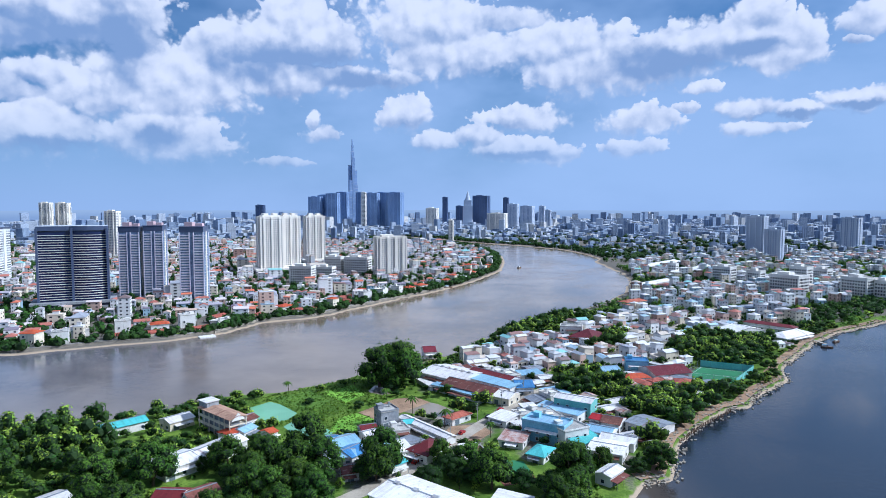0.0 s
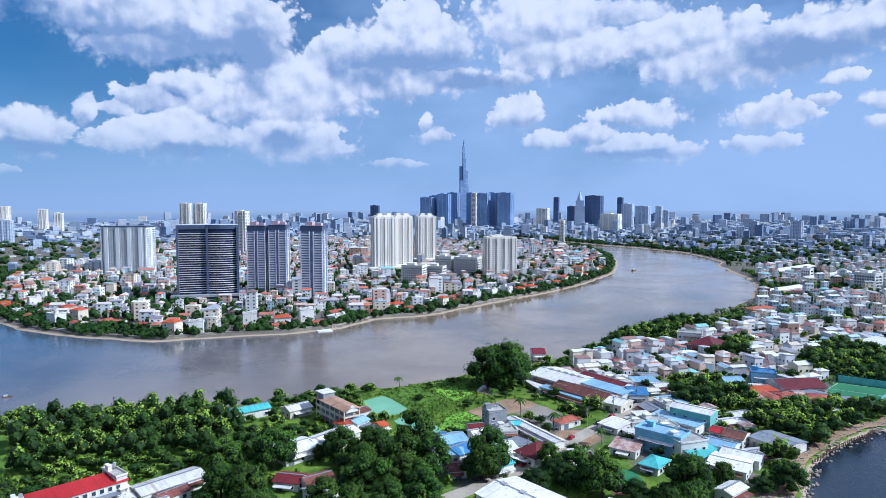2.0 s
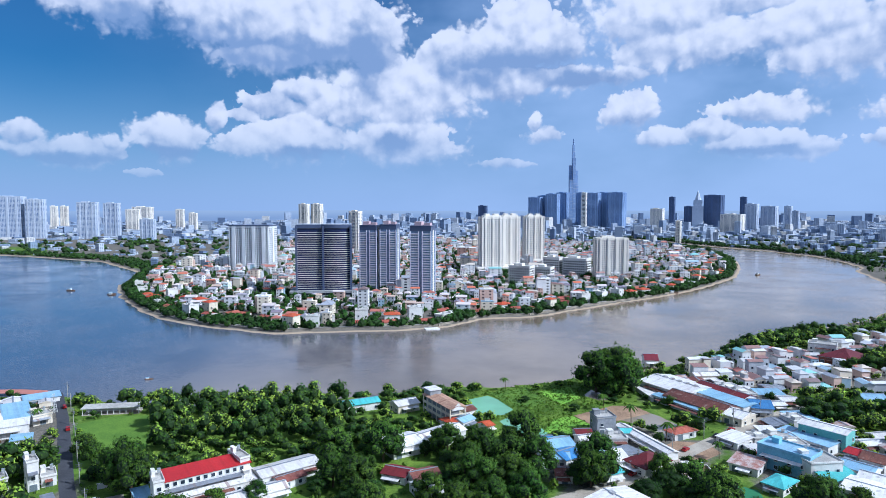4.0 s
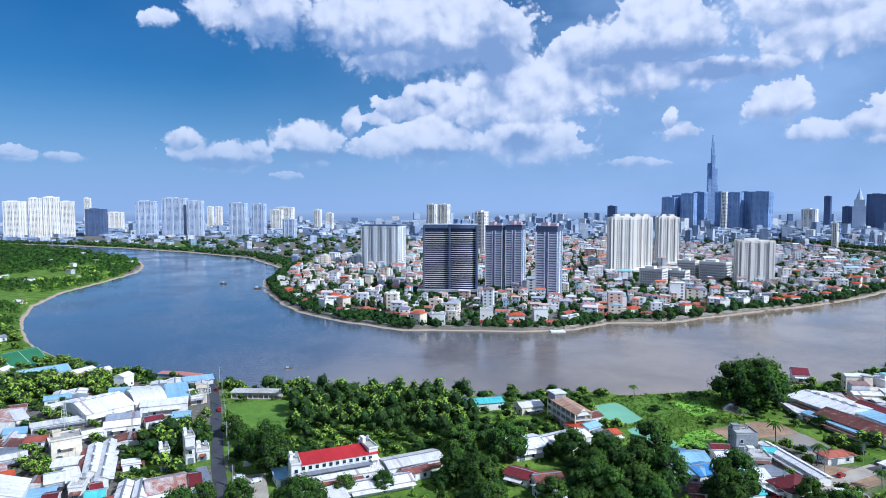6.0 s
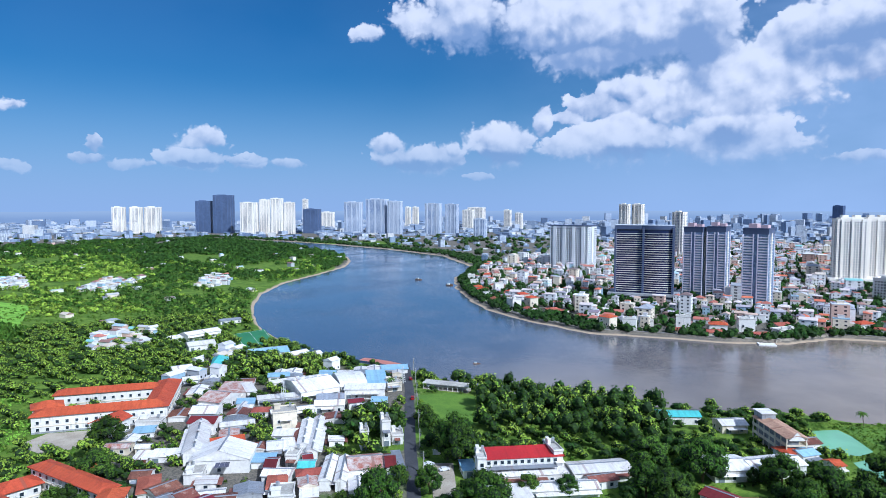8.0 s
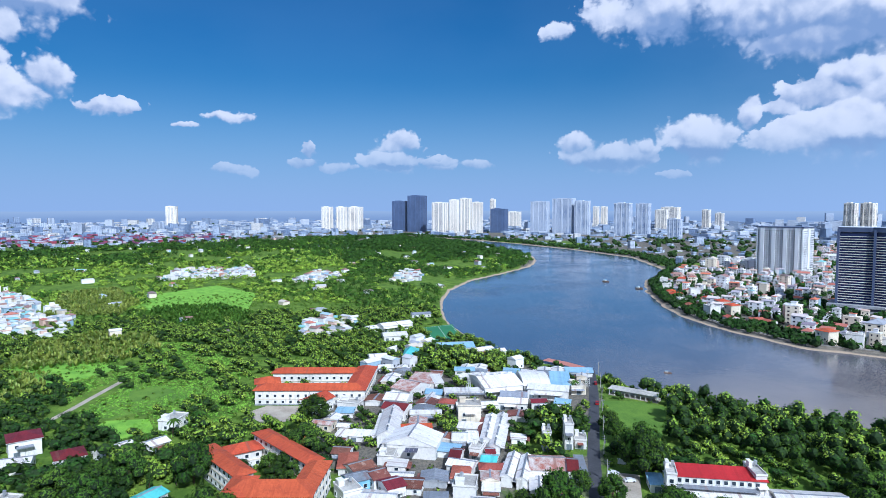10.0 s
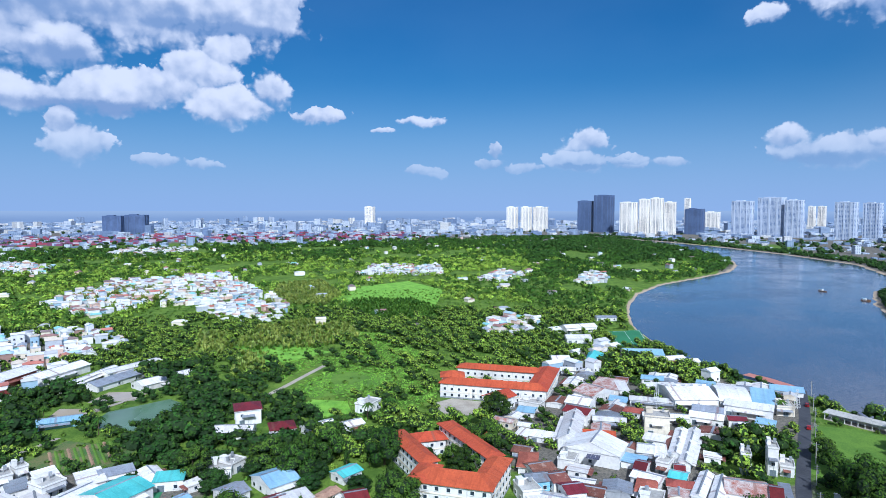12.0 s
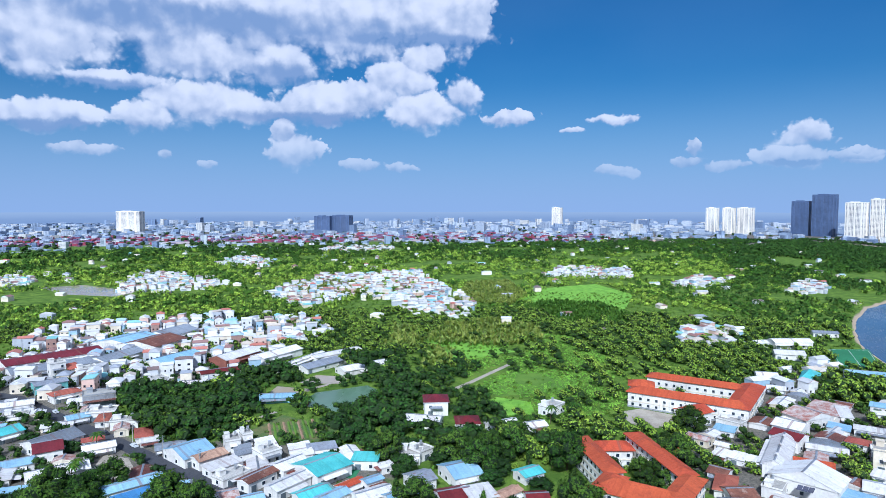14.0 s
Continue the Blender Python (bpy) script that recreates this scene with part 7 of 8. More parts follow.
def plant_all():
    kinds = tree_kinds()
    palm = palm_kind()
    first = {}

    def plant(i, x, y, size, rot):
        name, rad, proto = kinds[i]
        m = pose(x, y, LAND, 0, 0, rot) @ Matrix.Diagonal((size, size, size * rng.uniform(0.88, 1.15), 1))
        if i not in first:
            proto.matrix_basis = m
            first[i] = proto
            return proto
        return copy_thing(proto, m)

    # trees known one by one: the great tree by the market, a yellow-green one, court trees, crowns by the street
    for x, y, i, size in ((-30.3, 356.3, 0, 1.85), (-23.5, 358.6, 0, 1.5), (-37.0, 359.8, 0, 1.45), (-29.0, 351.0, 2, 0.9), (-27.0, 364.0, 0, 1.7), (-5.7, 226.3, 2, 1.1), (2.7, 235.8, 2, 1.2), (12.2, 232.6, 2, 1.15), (18.0, 226.5, 0, 0.9), (39.7, 222.5, 2, 1.1), (47.4, 226.3, 0, 1.0), (-57.3, 258.7, 0, 1.0), (-56.8, 235.8, 2, 1.1), (-45.9, 231.6, 0, 0.95), (-25.4, 233.3, 0, 0.8), (-0.7, 247.1, 0, 0.6),
                          (-70.9, 327.4, 2, 0.5), (-43.7, 321.5, 2, 0.55), (-52.2, 365.3, 3, 0.6), (-278.9, 229.5, 3, 0.8), (-253.8, 209.9, 3, 0.8), (-228.4, 190.9, 0, 0.6), (-216.1, 186.0, 0, 0.65), (-196.8, 166.2, 3, 0.9), (-182.9, 152.1, 3, 0.8), (-170.7, 145.1, 0, 0.6), (-28.8, 234.3, 2, 1.1), (-23.8, 238.4, 0, 1.0),
                          (-246.9, 39.6, 0, 0.5), (-240.7, 43.8, 0, 0.56), (-234.9, 46.6, 0, 0.5), (-237.0, 39.3, 0, 0.5), (-256.6, 38.2, 3, 0.8), (-241.9, 51.0, 3, 0.7), (-251.1, 35.0, 3, 0.7), (-298.3, 69.3, 0, 0.9), (-373.5, 71.4, 3, 1.0),
                          (-369.3, 82.9, 3, 1.0), (-361.9, 98.6, 3, 1.0), (-146.2, 171.9, 0, 0.5), (-135.8, 181.6, 0, 0.5)):
        plant(i, x, y, size, rng.uniform(0, 360))
        TAKEN.append((x, y, 3.0, 3.0, 0.0))
    yellow = root("flowering_tree", -90.4, 246.1, LAND, 0, "round yellow-green tree beside a hall", "tree")
    part("trunk", Soup().tube((0, 0, -0.4), (0, 0, 6), 0.3, 0.18, 7), M["bark"], yellow)
    part("crown", crown_mesh(5.0, 9.0, 1.5, 13, 110, 0.45, [M["leaf_yellow"], M["crown_shade"]]), [], yellow)
    used = False
    for x, y in ((-62.8, 287.2), (-85.9, 344.7), (-15.2, 310.0), (-29.6, 328.2), (0.7, 291.4), (21.7, 279.1), (-110.6, 245.1), (-238.9, -187.8), (-303.2, -116.9), (-327.9, -151.1),
                 (-207.3, -174.1), (-212.1, -175.6), (-284.7, 214.7), (-311.8, 17.6), (-304.9, 6.1), (-294.5, -4.7)):
        m = pose(x, y, LAND, 0, 0, rng.uniform(0, 360)) @ Matrix.Scale(rng.uniform(0.85, 1.2), 4)
        if used:
            copy_thing(palm, m)
        else:
            palm.matrix_basis = m
            used = True
    # all other near trees
    x, y = pick_in(NEARSIDE, 6.4, 0.5)
    d = np.hypot(x, y)
    az = np.degrees(np.arctan2(-x, y))
    lumpy = np.array([noise.noise((a * 0.011, b * 0.011, 3)) for a, b in zip(x, y)])
    grove = inside(GROVE, x, y)
    share = np.where(az > 62, np.where(lumpy > -0.2, 0.97, np.where(lumpy > -0.32, 0.6, 0.25)), 0.92)
    built = np.zeros(len(x), bool)
    for q in (QUARTER_POINT, QUARTER_SHORE, QUARTER_VILLAGE, QUARTER_ROAD):
        built |= inside(q, x, y)
    share = np.where(built, 0.95, share)
    share = np.where(inside(OPEN_BANK, x, y) | inside(OPEN_CLUB, x, y) | inside(OPEN_ROOFS, x, y) | inside(QUARTER_SCHOOL_LANE, x, y), 0.05, np.where(inside(OPEN_SLOPE, x, y), 0.6, share))
    thick = np.zeros(len(x), bool)
    for q in THICKETS:
        thick |= inside(q, x, y)
    share = np.where(thick, 1.0, share)
    share = np.where(grove, 1.0, share)
    share = np.where(inside(OPEN_FIELDS, x, y), 0.22, share)
    for ring in NIPA:
        share = np.where(inside(ring, x, y), 0.05, share)
    for ring in HAMLETS:
        share = np.where(inside(ring, x, y), 0.12, share)
    k = (d < 640) & (d > 205) & (az > -40) & (az < 140) & dry(x, y, 4) & clear_of_plots(x, y, 2.0) & (rng.uniform(size=len(x)) < share)
    k &= is_free(x, y, 2.4) | (built & is_free(x, y, 1.3))
    k &= is_free(x, y, 1.0, FRONT) | (rng.uniform(size=len(x)) < np.where(built, 0.45, 0.3))
    x, y, d, az, grove, built, lumpy, thick = x[k], y[k], d[k], az[k], grove[k], built[k], lumpy[k], thick[k]
    order = np.argsort(d)
    rest = []
    made = 0
    for j in order:
        if made < 240:
            # more dark kinds past 88 degrees stand in for cloud shade there
            i = 1 if grove[j] and rng.uniform() < 0.7 else int(rng.choice([0, 2, 2, 2, 0, 3, 4] if az[j] > 88 else [0, 0, 1, 2, 3, 3, 4]))
            size = rng.uniform(0.62, 0.95) * (1.68 if grove[j] else 1.08 if d[j] < 310 and not built[j] else (0.8 if d[j] < 330 else 1.05) if thick[j] else 0.72 if built[j] else 1.0)
            plant(i, x[j], y[j], size, rng.uniform(0, 360))
            made += 1
        else:
            rest.append(j)
    rest = np.array(rest)
    # cloud shade by the village is put in as darker leaves
    tone = rng.uniform(size=len(rest)) - 0.3 * lumpy[rest] - np.where((az[rest] > 88) & (d[rest] < 440), 0.35, 0.0) + np.where((az[rest] > 60) & ((d[rest] > 440) | (az[rest] < 93)), 0.42, 0.0)
    for lo, hi, material, label in ((-9, 0.22, "leaf_dark", "dark green trees"), (0.22, 0.62, "leaf", "green broadleaf trees"), (0.62, 9, "leaf_light", "light green trees and bamboo")):
        j = rest[(tone >= lo) & (tone < hi)]
        cx, cy = x[j], y[j]
        rad = rng.uniform(2.8, 4.8, len(j)) * np.where(az[j] > 62, 1.15, 1.0) * np.where(grove[j], 1.3, np.where(thick[j], 1.55, np.where(built[j], 0.8, 1.0)))
        tall = rad * rng.uniform(0.65, 1.0, len(j)) * np.where(grove[j], 1.5, 1.0)
        lumps = [np.concatenate(c) for c in zip(*[(cx + rad * 0.42 * math.cos(a + 0.7), cy + rad * 0.42 * math.sin(a + 0.7), LAND + tall * h, rad * 0.72, tall * 0.6) for a, h in ((0.3, 0.55), (2.5, 0.85), (4.4, 1.25))])]
        me = leafy("woodland", lumps, 46, lumps[3] * 0.19 + 0.05, [M[material], M["crown_shade"]])
        tagged(new("woodland", me), label + " between houses and fields", "trees", kind="stuff")
    # shrubs on open ground
    x, y = pick_in(NEARSIDE, 6.0, 0.5)
    d = np.hypot(x, y)
    az = np.degrees(np.arctan2(-x, y))
    k = (d < 800) & (d > 205) & dry(x, y, 2.5) & clear_of_plots(x, y, 0.8) & is_free(x, y, 1.0) & (rng.uniform(size=len(x)) < np.where(az > 62, 0.6, 0.5))
    rad = rng.uniform(0.9, 2.0, int(k.sum()))
    v, f = leaves_at(x[k], y[k], LAND + rad * 0.3, rad, rad * 0.7, 12, rad * 0.5, True)
    tagged(new("shrubs", give_outward(mesh_from("shrubs", v, f, [M["grass"]]))), "low shrubs and tall grass", "shrubs", kind="stuff")
    # tall grass and reeds on the open bank
    x, y = pick_in(OPEN_BANK, 1.9, 0.5)
    wet = np.zeros(len(x), bool)
    for ring in CLEAR:
        wet |= off_edge(ring, x, y) < 0.4
    k = dry(x, y, 1.5) & ~wet & is_free(x, y, 0.5)
    rad = rng.uniform(0.5, 1.3, int(k.sum()))
    v, f = leaves_at(x[k], y[k], LAND + rad * 0.25, rad, rad * 0.6, 9, rad * 0.42, True)
    tagged(new("reeds", give_outward(mesh_from("reeds", v, f, [M["grass"]]))), "tall grass and reeds between ponds", "reeds", kind="stuff")
    # low crops, lotus leaves and weeds on the open fields
    x, y = pick_in(OPEN_FIELDS, 2.3, 0.5)
    k = clear_of_plots(x, y, 0.5) & is_free(x, y, 0.5) & (np.array([noise.noise((a * 0.03, b * 0.03, 1)) for a, b in zip(x, y)]) > -0.25)
    rad = rng.uniform(0.6, 1.5, int(k.sum()))
    v, f = leaves_at(x[k], y[k], LAND + rad * 0.2, rad, rad * 0.45, 9, rad * 0.45, True)
    tagged(new("field_weeds", give_outward(mesh_from("field_weeds", v, f, [M["paddy"]]))), "low crops and lotus leaves on open fields", "crops", kind="stuff")
    # the green plain further off
    x, y = pick_in(NEARSIDE, 10.5, 0.5)
    d = np.hypot(x, y)
    lumpy = np.array([noise.noise((a * 0.007, b * 0.007, 3)) + 0.5 * noise.noise((a * 0.02, b * 0.02, 8)) for a, b in zip(x, y)])
    k = (d >= 640) & dry(x, y, 6) & clear_of_plots(x, y, 3) & (lumpy > -0.2) & is_free(x, y, 3)
    for ring in NIPA:
        k &= ~inside(ring, x, y)
    for h in HAMLETS:
        k &= ~inside(h, x, y) | (rng.uniform(size=len(x)) < 0.2)
    k &= (rng.uniform(size=len(x)) < np.where(np.degrees(np.arctan2(-x, y)) < 74, 0.85, np.clip(760 / d, 0.42, 1.0)))
    x, y, d, lumpy = x[k], y[k], d[k], lumpy[k]
    # far woodland leans to dark leaves, standing in for cloud shade and haze
    tone = rng.uniform(size=len(x)) * 0.9 + lumpy * 0.6 - 0.14 + np.where(np.degrees(np.arctan2(-x, y)) < 74, 0.45, 0.0) + np.clip((d - 1150) / 900, 0, 0.6)
    for lo, hi, material in ((-9, 0.5, "leaf_light"), (0.5, 0.95, "leaf"), (0.95, 9, "leaf_dark")):
        j = (tone >= lo) & (tone < hi)
        rad = rng.uniform(4.2, 8.6, int(j.sum())) * np.clip(d[j] / 1100, 0.8, 1.5)
        v, f = leaves_at(x[j], y[j], LAND + rad * 0.32, rad, rad * 0.75, 34, rad * 0.27, True)
        tagged(new("woodland", give_outward(mesh_from("woodland", v, f, [M[material]]))), "woodland of the green plain", "trees", kind="stuff")


NIPA = [[(-476, -91), (-558, -83), (-593, -44), (-556, 1), (-495, 5), (-473, -31), (-471, -70)], [(-692, -96), (-891, -99), (-914, -44), (-761, -13), (-677, -32)], [(-656, -17), (-716, 4), (-708, 66), (-630, 94), (-574, 78), (-582, 24)],
        [(-452, -115), (-551, -128), (-541, -103), (-458, -89)], [(-396, -77), (-459, -81), (-456, -63), (-398, -55)], [(-779, -329), (-887, -326), (-870, -243), (-753, -204), (-714, -256)]]


def nipa_palms():
    """Dense stands of stemless palms: sprays of arching fronds."""
    for k, ring in enumerate(NIPA):
        x, y = pick_in(ring, 5.2, 0.5)
        ok = is_free(x, y, 1) & clear_of_plots(x, y, 0.5)
        x, y = x[ok], y[ok]
        n, fr = len(x), 11
        size = np.repeat(rng.uniform(3.6, 5.4, n), fr)
        a = rng.uniform(0, 2 * math.pi, n * fr)
        lean = rng.uniform(0.15, 1.0, n * fr)
        cx, cy = np.repeat(x, fr), np.repeat(y, fr)
        rows = []
        for u, wid in ((0.0, 0.05), (0.4, 0.16), (0.75, 0.13), (1.0, 0.02)):
            d, z = size * lean * u * (0.55 + 0.35 * u), size * (u * 1.15 - 0.55 * lean * u * u)
            for side in (-1, 1):
                rows.append(np.stack([cx + d * np.cos(a) - side * wid * size * np.sin(a), cy + d * np.sin(a) + side * wid * size * np.cos(a), LAND + z], 1))
        v = np.stack(rows, 1).reshape(-1, 3)
        base = (np.arange(n * fr) * 8)[:, None, None]
        f = (base + np.array([[0, 1, 3, 2], [2, 3, 5, 4], [4, 5, 7, 6]])[None]).reshape(-1, 4)
        tagged(new("nipa_palms", mesh_from("nipa_palms", v, f, [M["nipa"] if k != 2 else M["leaf"]])), "feathery yellow-green nipa palm thicket", "palms", kind="stuff")


def villas_on_bank():
    """The first two rows of villas along the far bank."""
    types = []
    for l, w, h, wall, roof, kind, text in ((14, 11, 7.0, "white_wall", "orange_tile", "hip", "white villa with an orange hipped roof"), (12, 10, 10.2, "white_wall", "concrete_roof", "flat", "white three-storey villa with roof terrace"),
                                            (18, 12, 4.2, "cream_wall", "red_tile", "gable", "long low riverside house with a red roof"), (13, 11, 7.0, "white_wall", "red_tile", "gable", "white gabled villa facing the river"),
                                            (20, 10, 6.8, "white_wall", "concrete_roof", "flat", "low white modern villa with long balconies"), (11, 10, 10.0, "cream_wall", "orange_tile", "hip", "cream three-storey villa with tiled roof")):
        types.append((l, w, building(0, -4000 + 80 * len(types), l, w, 0, h, wall, roof, kind, name="villa", label=text, most=7, lean=False), [False]))
    for row, gap in ((22, 30), (46, 30)):
        left = 6.0
        for (x0, y0), (x1, y1) in zip(BANK_CITY[5:], BANK_CITY[6:]):
            ln = math.hypot(x1 - x0, y1 - y0)
            ux, uy = (x1 - x0) / ln, (y1 - y0) / ln
            while left < ln:
                x, y = x0 + ux * left + uy * row, y0 + uy * left - ux * row
                left += gap * rng.uniform(0.8, 1.35)
                if rng.uniform() < 0.2 or not bool((is_free(np.array([x]), np.array([y]), 7) & dry(np.array([x]), np.array([y]), 10))[0]):
                    continue
                l, w, proto, used = types[int(rng.integers(len(types)))]
                rot = math.degrees(math.atan2(uy, ux)) + rng.normal(0, 6) + float(rng.choice([0, 0, 90]))
                m = pose(x, y, LAND, 0, 0, rot) @ Matrix.Scale(rng.uniform(0.85, 1.1), 4)
                take(x, y, l, w, rot)
                if used[0]:
                    tagged(copy_thing(proto, m), group="villas along the far bank")
                else:
                    proto.matrix_basis = m
                    used[0] = True
            left -= ln


def river_wall():
    """Pale low wall along the villas' bank."""
    s = Soup()
    for (x0, y0), (x1, y1) in zip(BANK_CITY[7:20], BANK_CITY[8:21]):
        ln = math.hypot(x1 - x0, y1 - y0)
        ux, uy = (x1 - x0) / ln, (y1 - y0) / ln
        s.box((x0 + x1) / 2 + uy * 9, (y0 + y1) / 2 - ux * 9, 0.2, ln + 3, 1.0, 2.6, math.degrees(math.atan2(uy, ux)))
        s.box((x0 + x1) / 2 + uy * 9, (y0 + y1) / 2 - ux * 9, 2.8, ln + 3, 1.3, 0.2, math.degrees(math.atan2(uy, ux)))
    tagged(part("river_wall", s, M["concrete_roof"]), "pale concrete flood wall along the far bank", "wall", kind="structure")


def scatter_all():
    river_wall()
    make_protos()
    rest = crowd([(QUARTER_POINT, 25, 9.2, 0.76), (QUARTER_SCHOOL_LANE, 60, 9.5, 0.85), (QUARTER_SHORE, 55, 10, 0.5), (QUARTER_VILLAGE, 32, 10, 0.66), (QUARTER_ROAD, 40, 9.5, 0.5)])
    if rest:
        block_of_houses("small_houses", [p[0] for p in rest], [p[1] for p in rest], 7, (1, 2), 25, "house_roof", "crowded small houses with metal roofs", low=True)
    villas_on_bank()
    # villas and town houses on the far bank
    x, y = pick_in(QUARTER_CITY, 17, 0.4, 20)
    k = is_free(x, y, 5) & dry(x, y, 26) & (rng.uniform(size=len(x)) < 0.62)
    block_of_houses("town_houses", x[k], y[k], 9, (1, 3), 20, "house_tile", "white villas and town houses with tile roofs")
    x, y = pick_in(QUARTER_CITY, 58, 0.45, 20)
    k = is_free(x, y, 8) & dry(x, y, 45) & (rng.uniform(size=len(x)) < 0.5)
    block_of_houses("mid_rise_blocks", x[k], y[k], 15, (3, 6), 20, "house_roof", "white mid-rise blocks between villas")
    for a, b in zip(x[k], y[k]):
        take(a, b, 16, 14)
    x, y = pick_in(QUARTER_CITY, 13.6, 0.5)
    d = np.hypot(x, y)
    k = is_free(x, y, 2) & dry(x, y, 4) & (rng.uniform(size=len(x)) < np.where(d < 850, 1.0, 0.7))
    woods("garden_trees", x[k], y[k], 5.4, 18, "leaf_dark", "dark green garden trees between villas")
    x, y = pick_in(QUARTER_RIGHT, 12, 0.35, 10)
    patchy = np.array([noise.noise((a * 0.012, b * 0.012, 5)) for a, b in zip(x, y)])
    k = is_free(x, y, 3) & dry(x, y, 10) & (patchy > -0.16) & (rng.uniform(size=len(x)) < 0.62)
    block_of_houses("town_houses", x[k], y[k], 8.2, (1, 4), 10, "house_roof", "town houses on the far side of the point")
    x, y = pick_in(QUARTER_RIGHT, 12, 0.5)
    patchy = np.array([noise.noise((a * 0.012, b * 0.012, 5)) for a, b in zip(x, y)])
    k = is_free(x, y, 2) & dry(x, y, 4) & (rng.uniform(size=len(x)) < np.where(patchy < -0.02, 1.0, 0.62))
    woods("garden_trees", x[k], y[k], 5.0, 18, "leaf_dark", "dark green trees between town houses")
    for hamlet in HAMLETS:
        x, y = pick_in(hamlet, 10.5, 0.4, 30)
        k = is_free(x, y, 3) & dry(x, y, 8) & (rng.uniform(size=len(x)) < 0.72)
        block_of_houses("hamlet_houses", x[k], y[k], 6.5, (1, 1), 30, "house_roof", "small pale houses in the green plain", windows=False, low=True)
    x, y = pick_in(NEARSIDE, 75, 0.5, 12)
    k = (np.hypot(x, y) > 520) & is_free(x, y, 5) & dry(x, y, 12) & clear_of_plots(x, y, 6) & (rng.uniform(size=len(x)) < 0.5)
    block_of_houses("farm_houses", x[k], y[k], 8, (1, 1), 12, "house_roof", "scattered farm houses among trees", windows=False, low=True)
    nipa_palms()
    plant_all()
    # dark trees along the far banks
    for bank, deep in ((BANK_FAR, 60), (BANK_NORTH, 70), (BANK_CITY, 30)):
        xs, ys = [], []
        for (x0, y0), (x1, y1) in zip(bank, bank[1:]):
            n = int(math.hypot(x1 - x0, y1 - y0) * deep / (42 if deep < 40 else 120)) + 1
            u, v = rng.uniform(0, 1, n), rng.uniform(4, deep, n)
            ln = math.hypot(x1 - x0, y1 - y0)
            xs.append(x0 + (x1 - x0) * u + v * (y1 - y0) / ln)
            ys.append(y0 + (y1 - y0) * u - v * (x1 - x0) / ln)
        x, y = np.concatenate(xs), np.concatenate(ys)
        k = dry(x, y, 3) & is_free(x, y, 2)
        woods("bank_trees", x[k], y[k], 5.2, 18, "leaf_dark", "dark trees along the far bank")
    # far city, out to the horizon
    for lo, hi, size, st in ((-38, 34, 24, (2, 7)), (34, 140, 26, (1, 5))):
        r0 = 1250 if lo < 0 else 1000
        r = np.sqrt(rng.uniform(r0 ** 2, 4850 ** 2, 9600 if lo < 0 else 6000))
        a = np.radians(rng.uniform(lo, hi, r.size))
        x, y = -r * np.sin(a), r * np.cos(a)
        k = dry(x, y, 20) & is_free(x, y, 4) & ~inside(NEARSIDE, x, y) & ~inside(QUARTER_CITY, x, y)
        x, y, r = x[k], y[k], r[k]
        s = Soup()
        for i in range(len(x)):
            z = r[i] / 1500
            small = min(1.0, max(0.42, r[i] / 3000))
            tall = small * 3.4 * rng.integers(st[0], st[1]) * (2.6 if rng.uniform() < 0.06 else 1.0)
            s.box(x[i], y[i], LAND - 1, small * size * rng.uniform(0.5, 1.2) * z ** 0.5, small * size * rng.uniform(0.5, 1.0) * z ** 0.5, tall * (0.8 + 0.2 * z), rng.uniform(0, 90), 0, bottom=False)
        tagged(part("far_city", s, M["far_hazed_wall"]), "dense low city out to the horizon, haze in its wall colours", "city", kind="stuff")
        r = np.sqrt(rng.uniform(r0 ** 2, 4700 ** 2, 2600))
        a = np.radians(rng.uniform(lo, hi, 2600))
        r[::2] = rng.uniform(r0 * 0.9, 2300, len(r[::2]))
        x, y = -r * np.sin(a), r * np.cos(a)
        k = dry(x, y, 10) & ~inside(NEARSIDE, x, y) & ~inside(QUARTER_CITY, x, y)
        woods("far_trees", x[k], y[k], 11, 9, "leaf_dark", "dark tree belts in the far city", 0.6)


scatter_all()
# ---------------------------------------------------------------- small things: quays, piers, boats, poles, cars


def quay(line, label):
    """A low pale river wall, one block after another."""
    r = root("river_wall", line[0][0], line[0][1], 0, 0, label, "wall")
    r["kind"] = "structure"
    for (x0, y0), (x1, y1) in zip(line, line[1:]):
        ln = math.hypot(x1 - x0, y1 - y0)
        a = math.degrees(math.atan2(y1 - y0, x1 - x0))
        ux, uy = (x1 - x0) / ln, (y1 - y0) / ln
        ox, oy = (x0 + x1) / 2 + uy * 5, (y0 + y1) / 2 - ux * 5
        part("wall_block", Soup().box(ox - line[0][0], oy - line[0][1], 0.2, ln + 1, 0.9, 2.6, a).box(ox - line[0][0], oy - line[0][1], 2.8, ln + 1, 1.2, 0.2, a), M["stone"], r)


quay(BANK_CITY[8:20], "pale stone river wall along the villas")


def boat(x, y, rot, size=1.0, label="small wooden river boat"):
    r = root("boat", x, y, 0.0, rot, label, "boat")
    ring = [(-4, -1), (2.4, -1.1), (4.2, 0), (2.4, 1.1), (-4, 1)]
    part("hull", Soup().prism([(a * size, b * size) for a, b in ring], -0.3, 0.9 * size), M["timber"], r)
    part("cabin", Soup().box(-1.4 * size, 0, 0.9 * size, 3 * size, 1.5 * size, 1.3 * size).box(-1.4 * size, 0, 2.2 * size, 3.4 * size, 1.9 * size, 0.12, 0, 1), [M["white_wall"], M["pale_blue_metal"]], r)


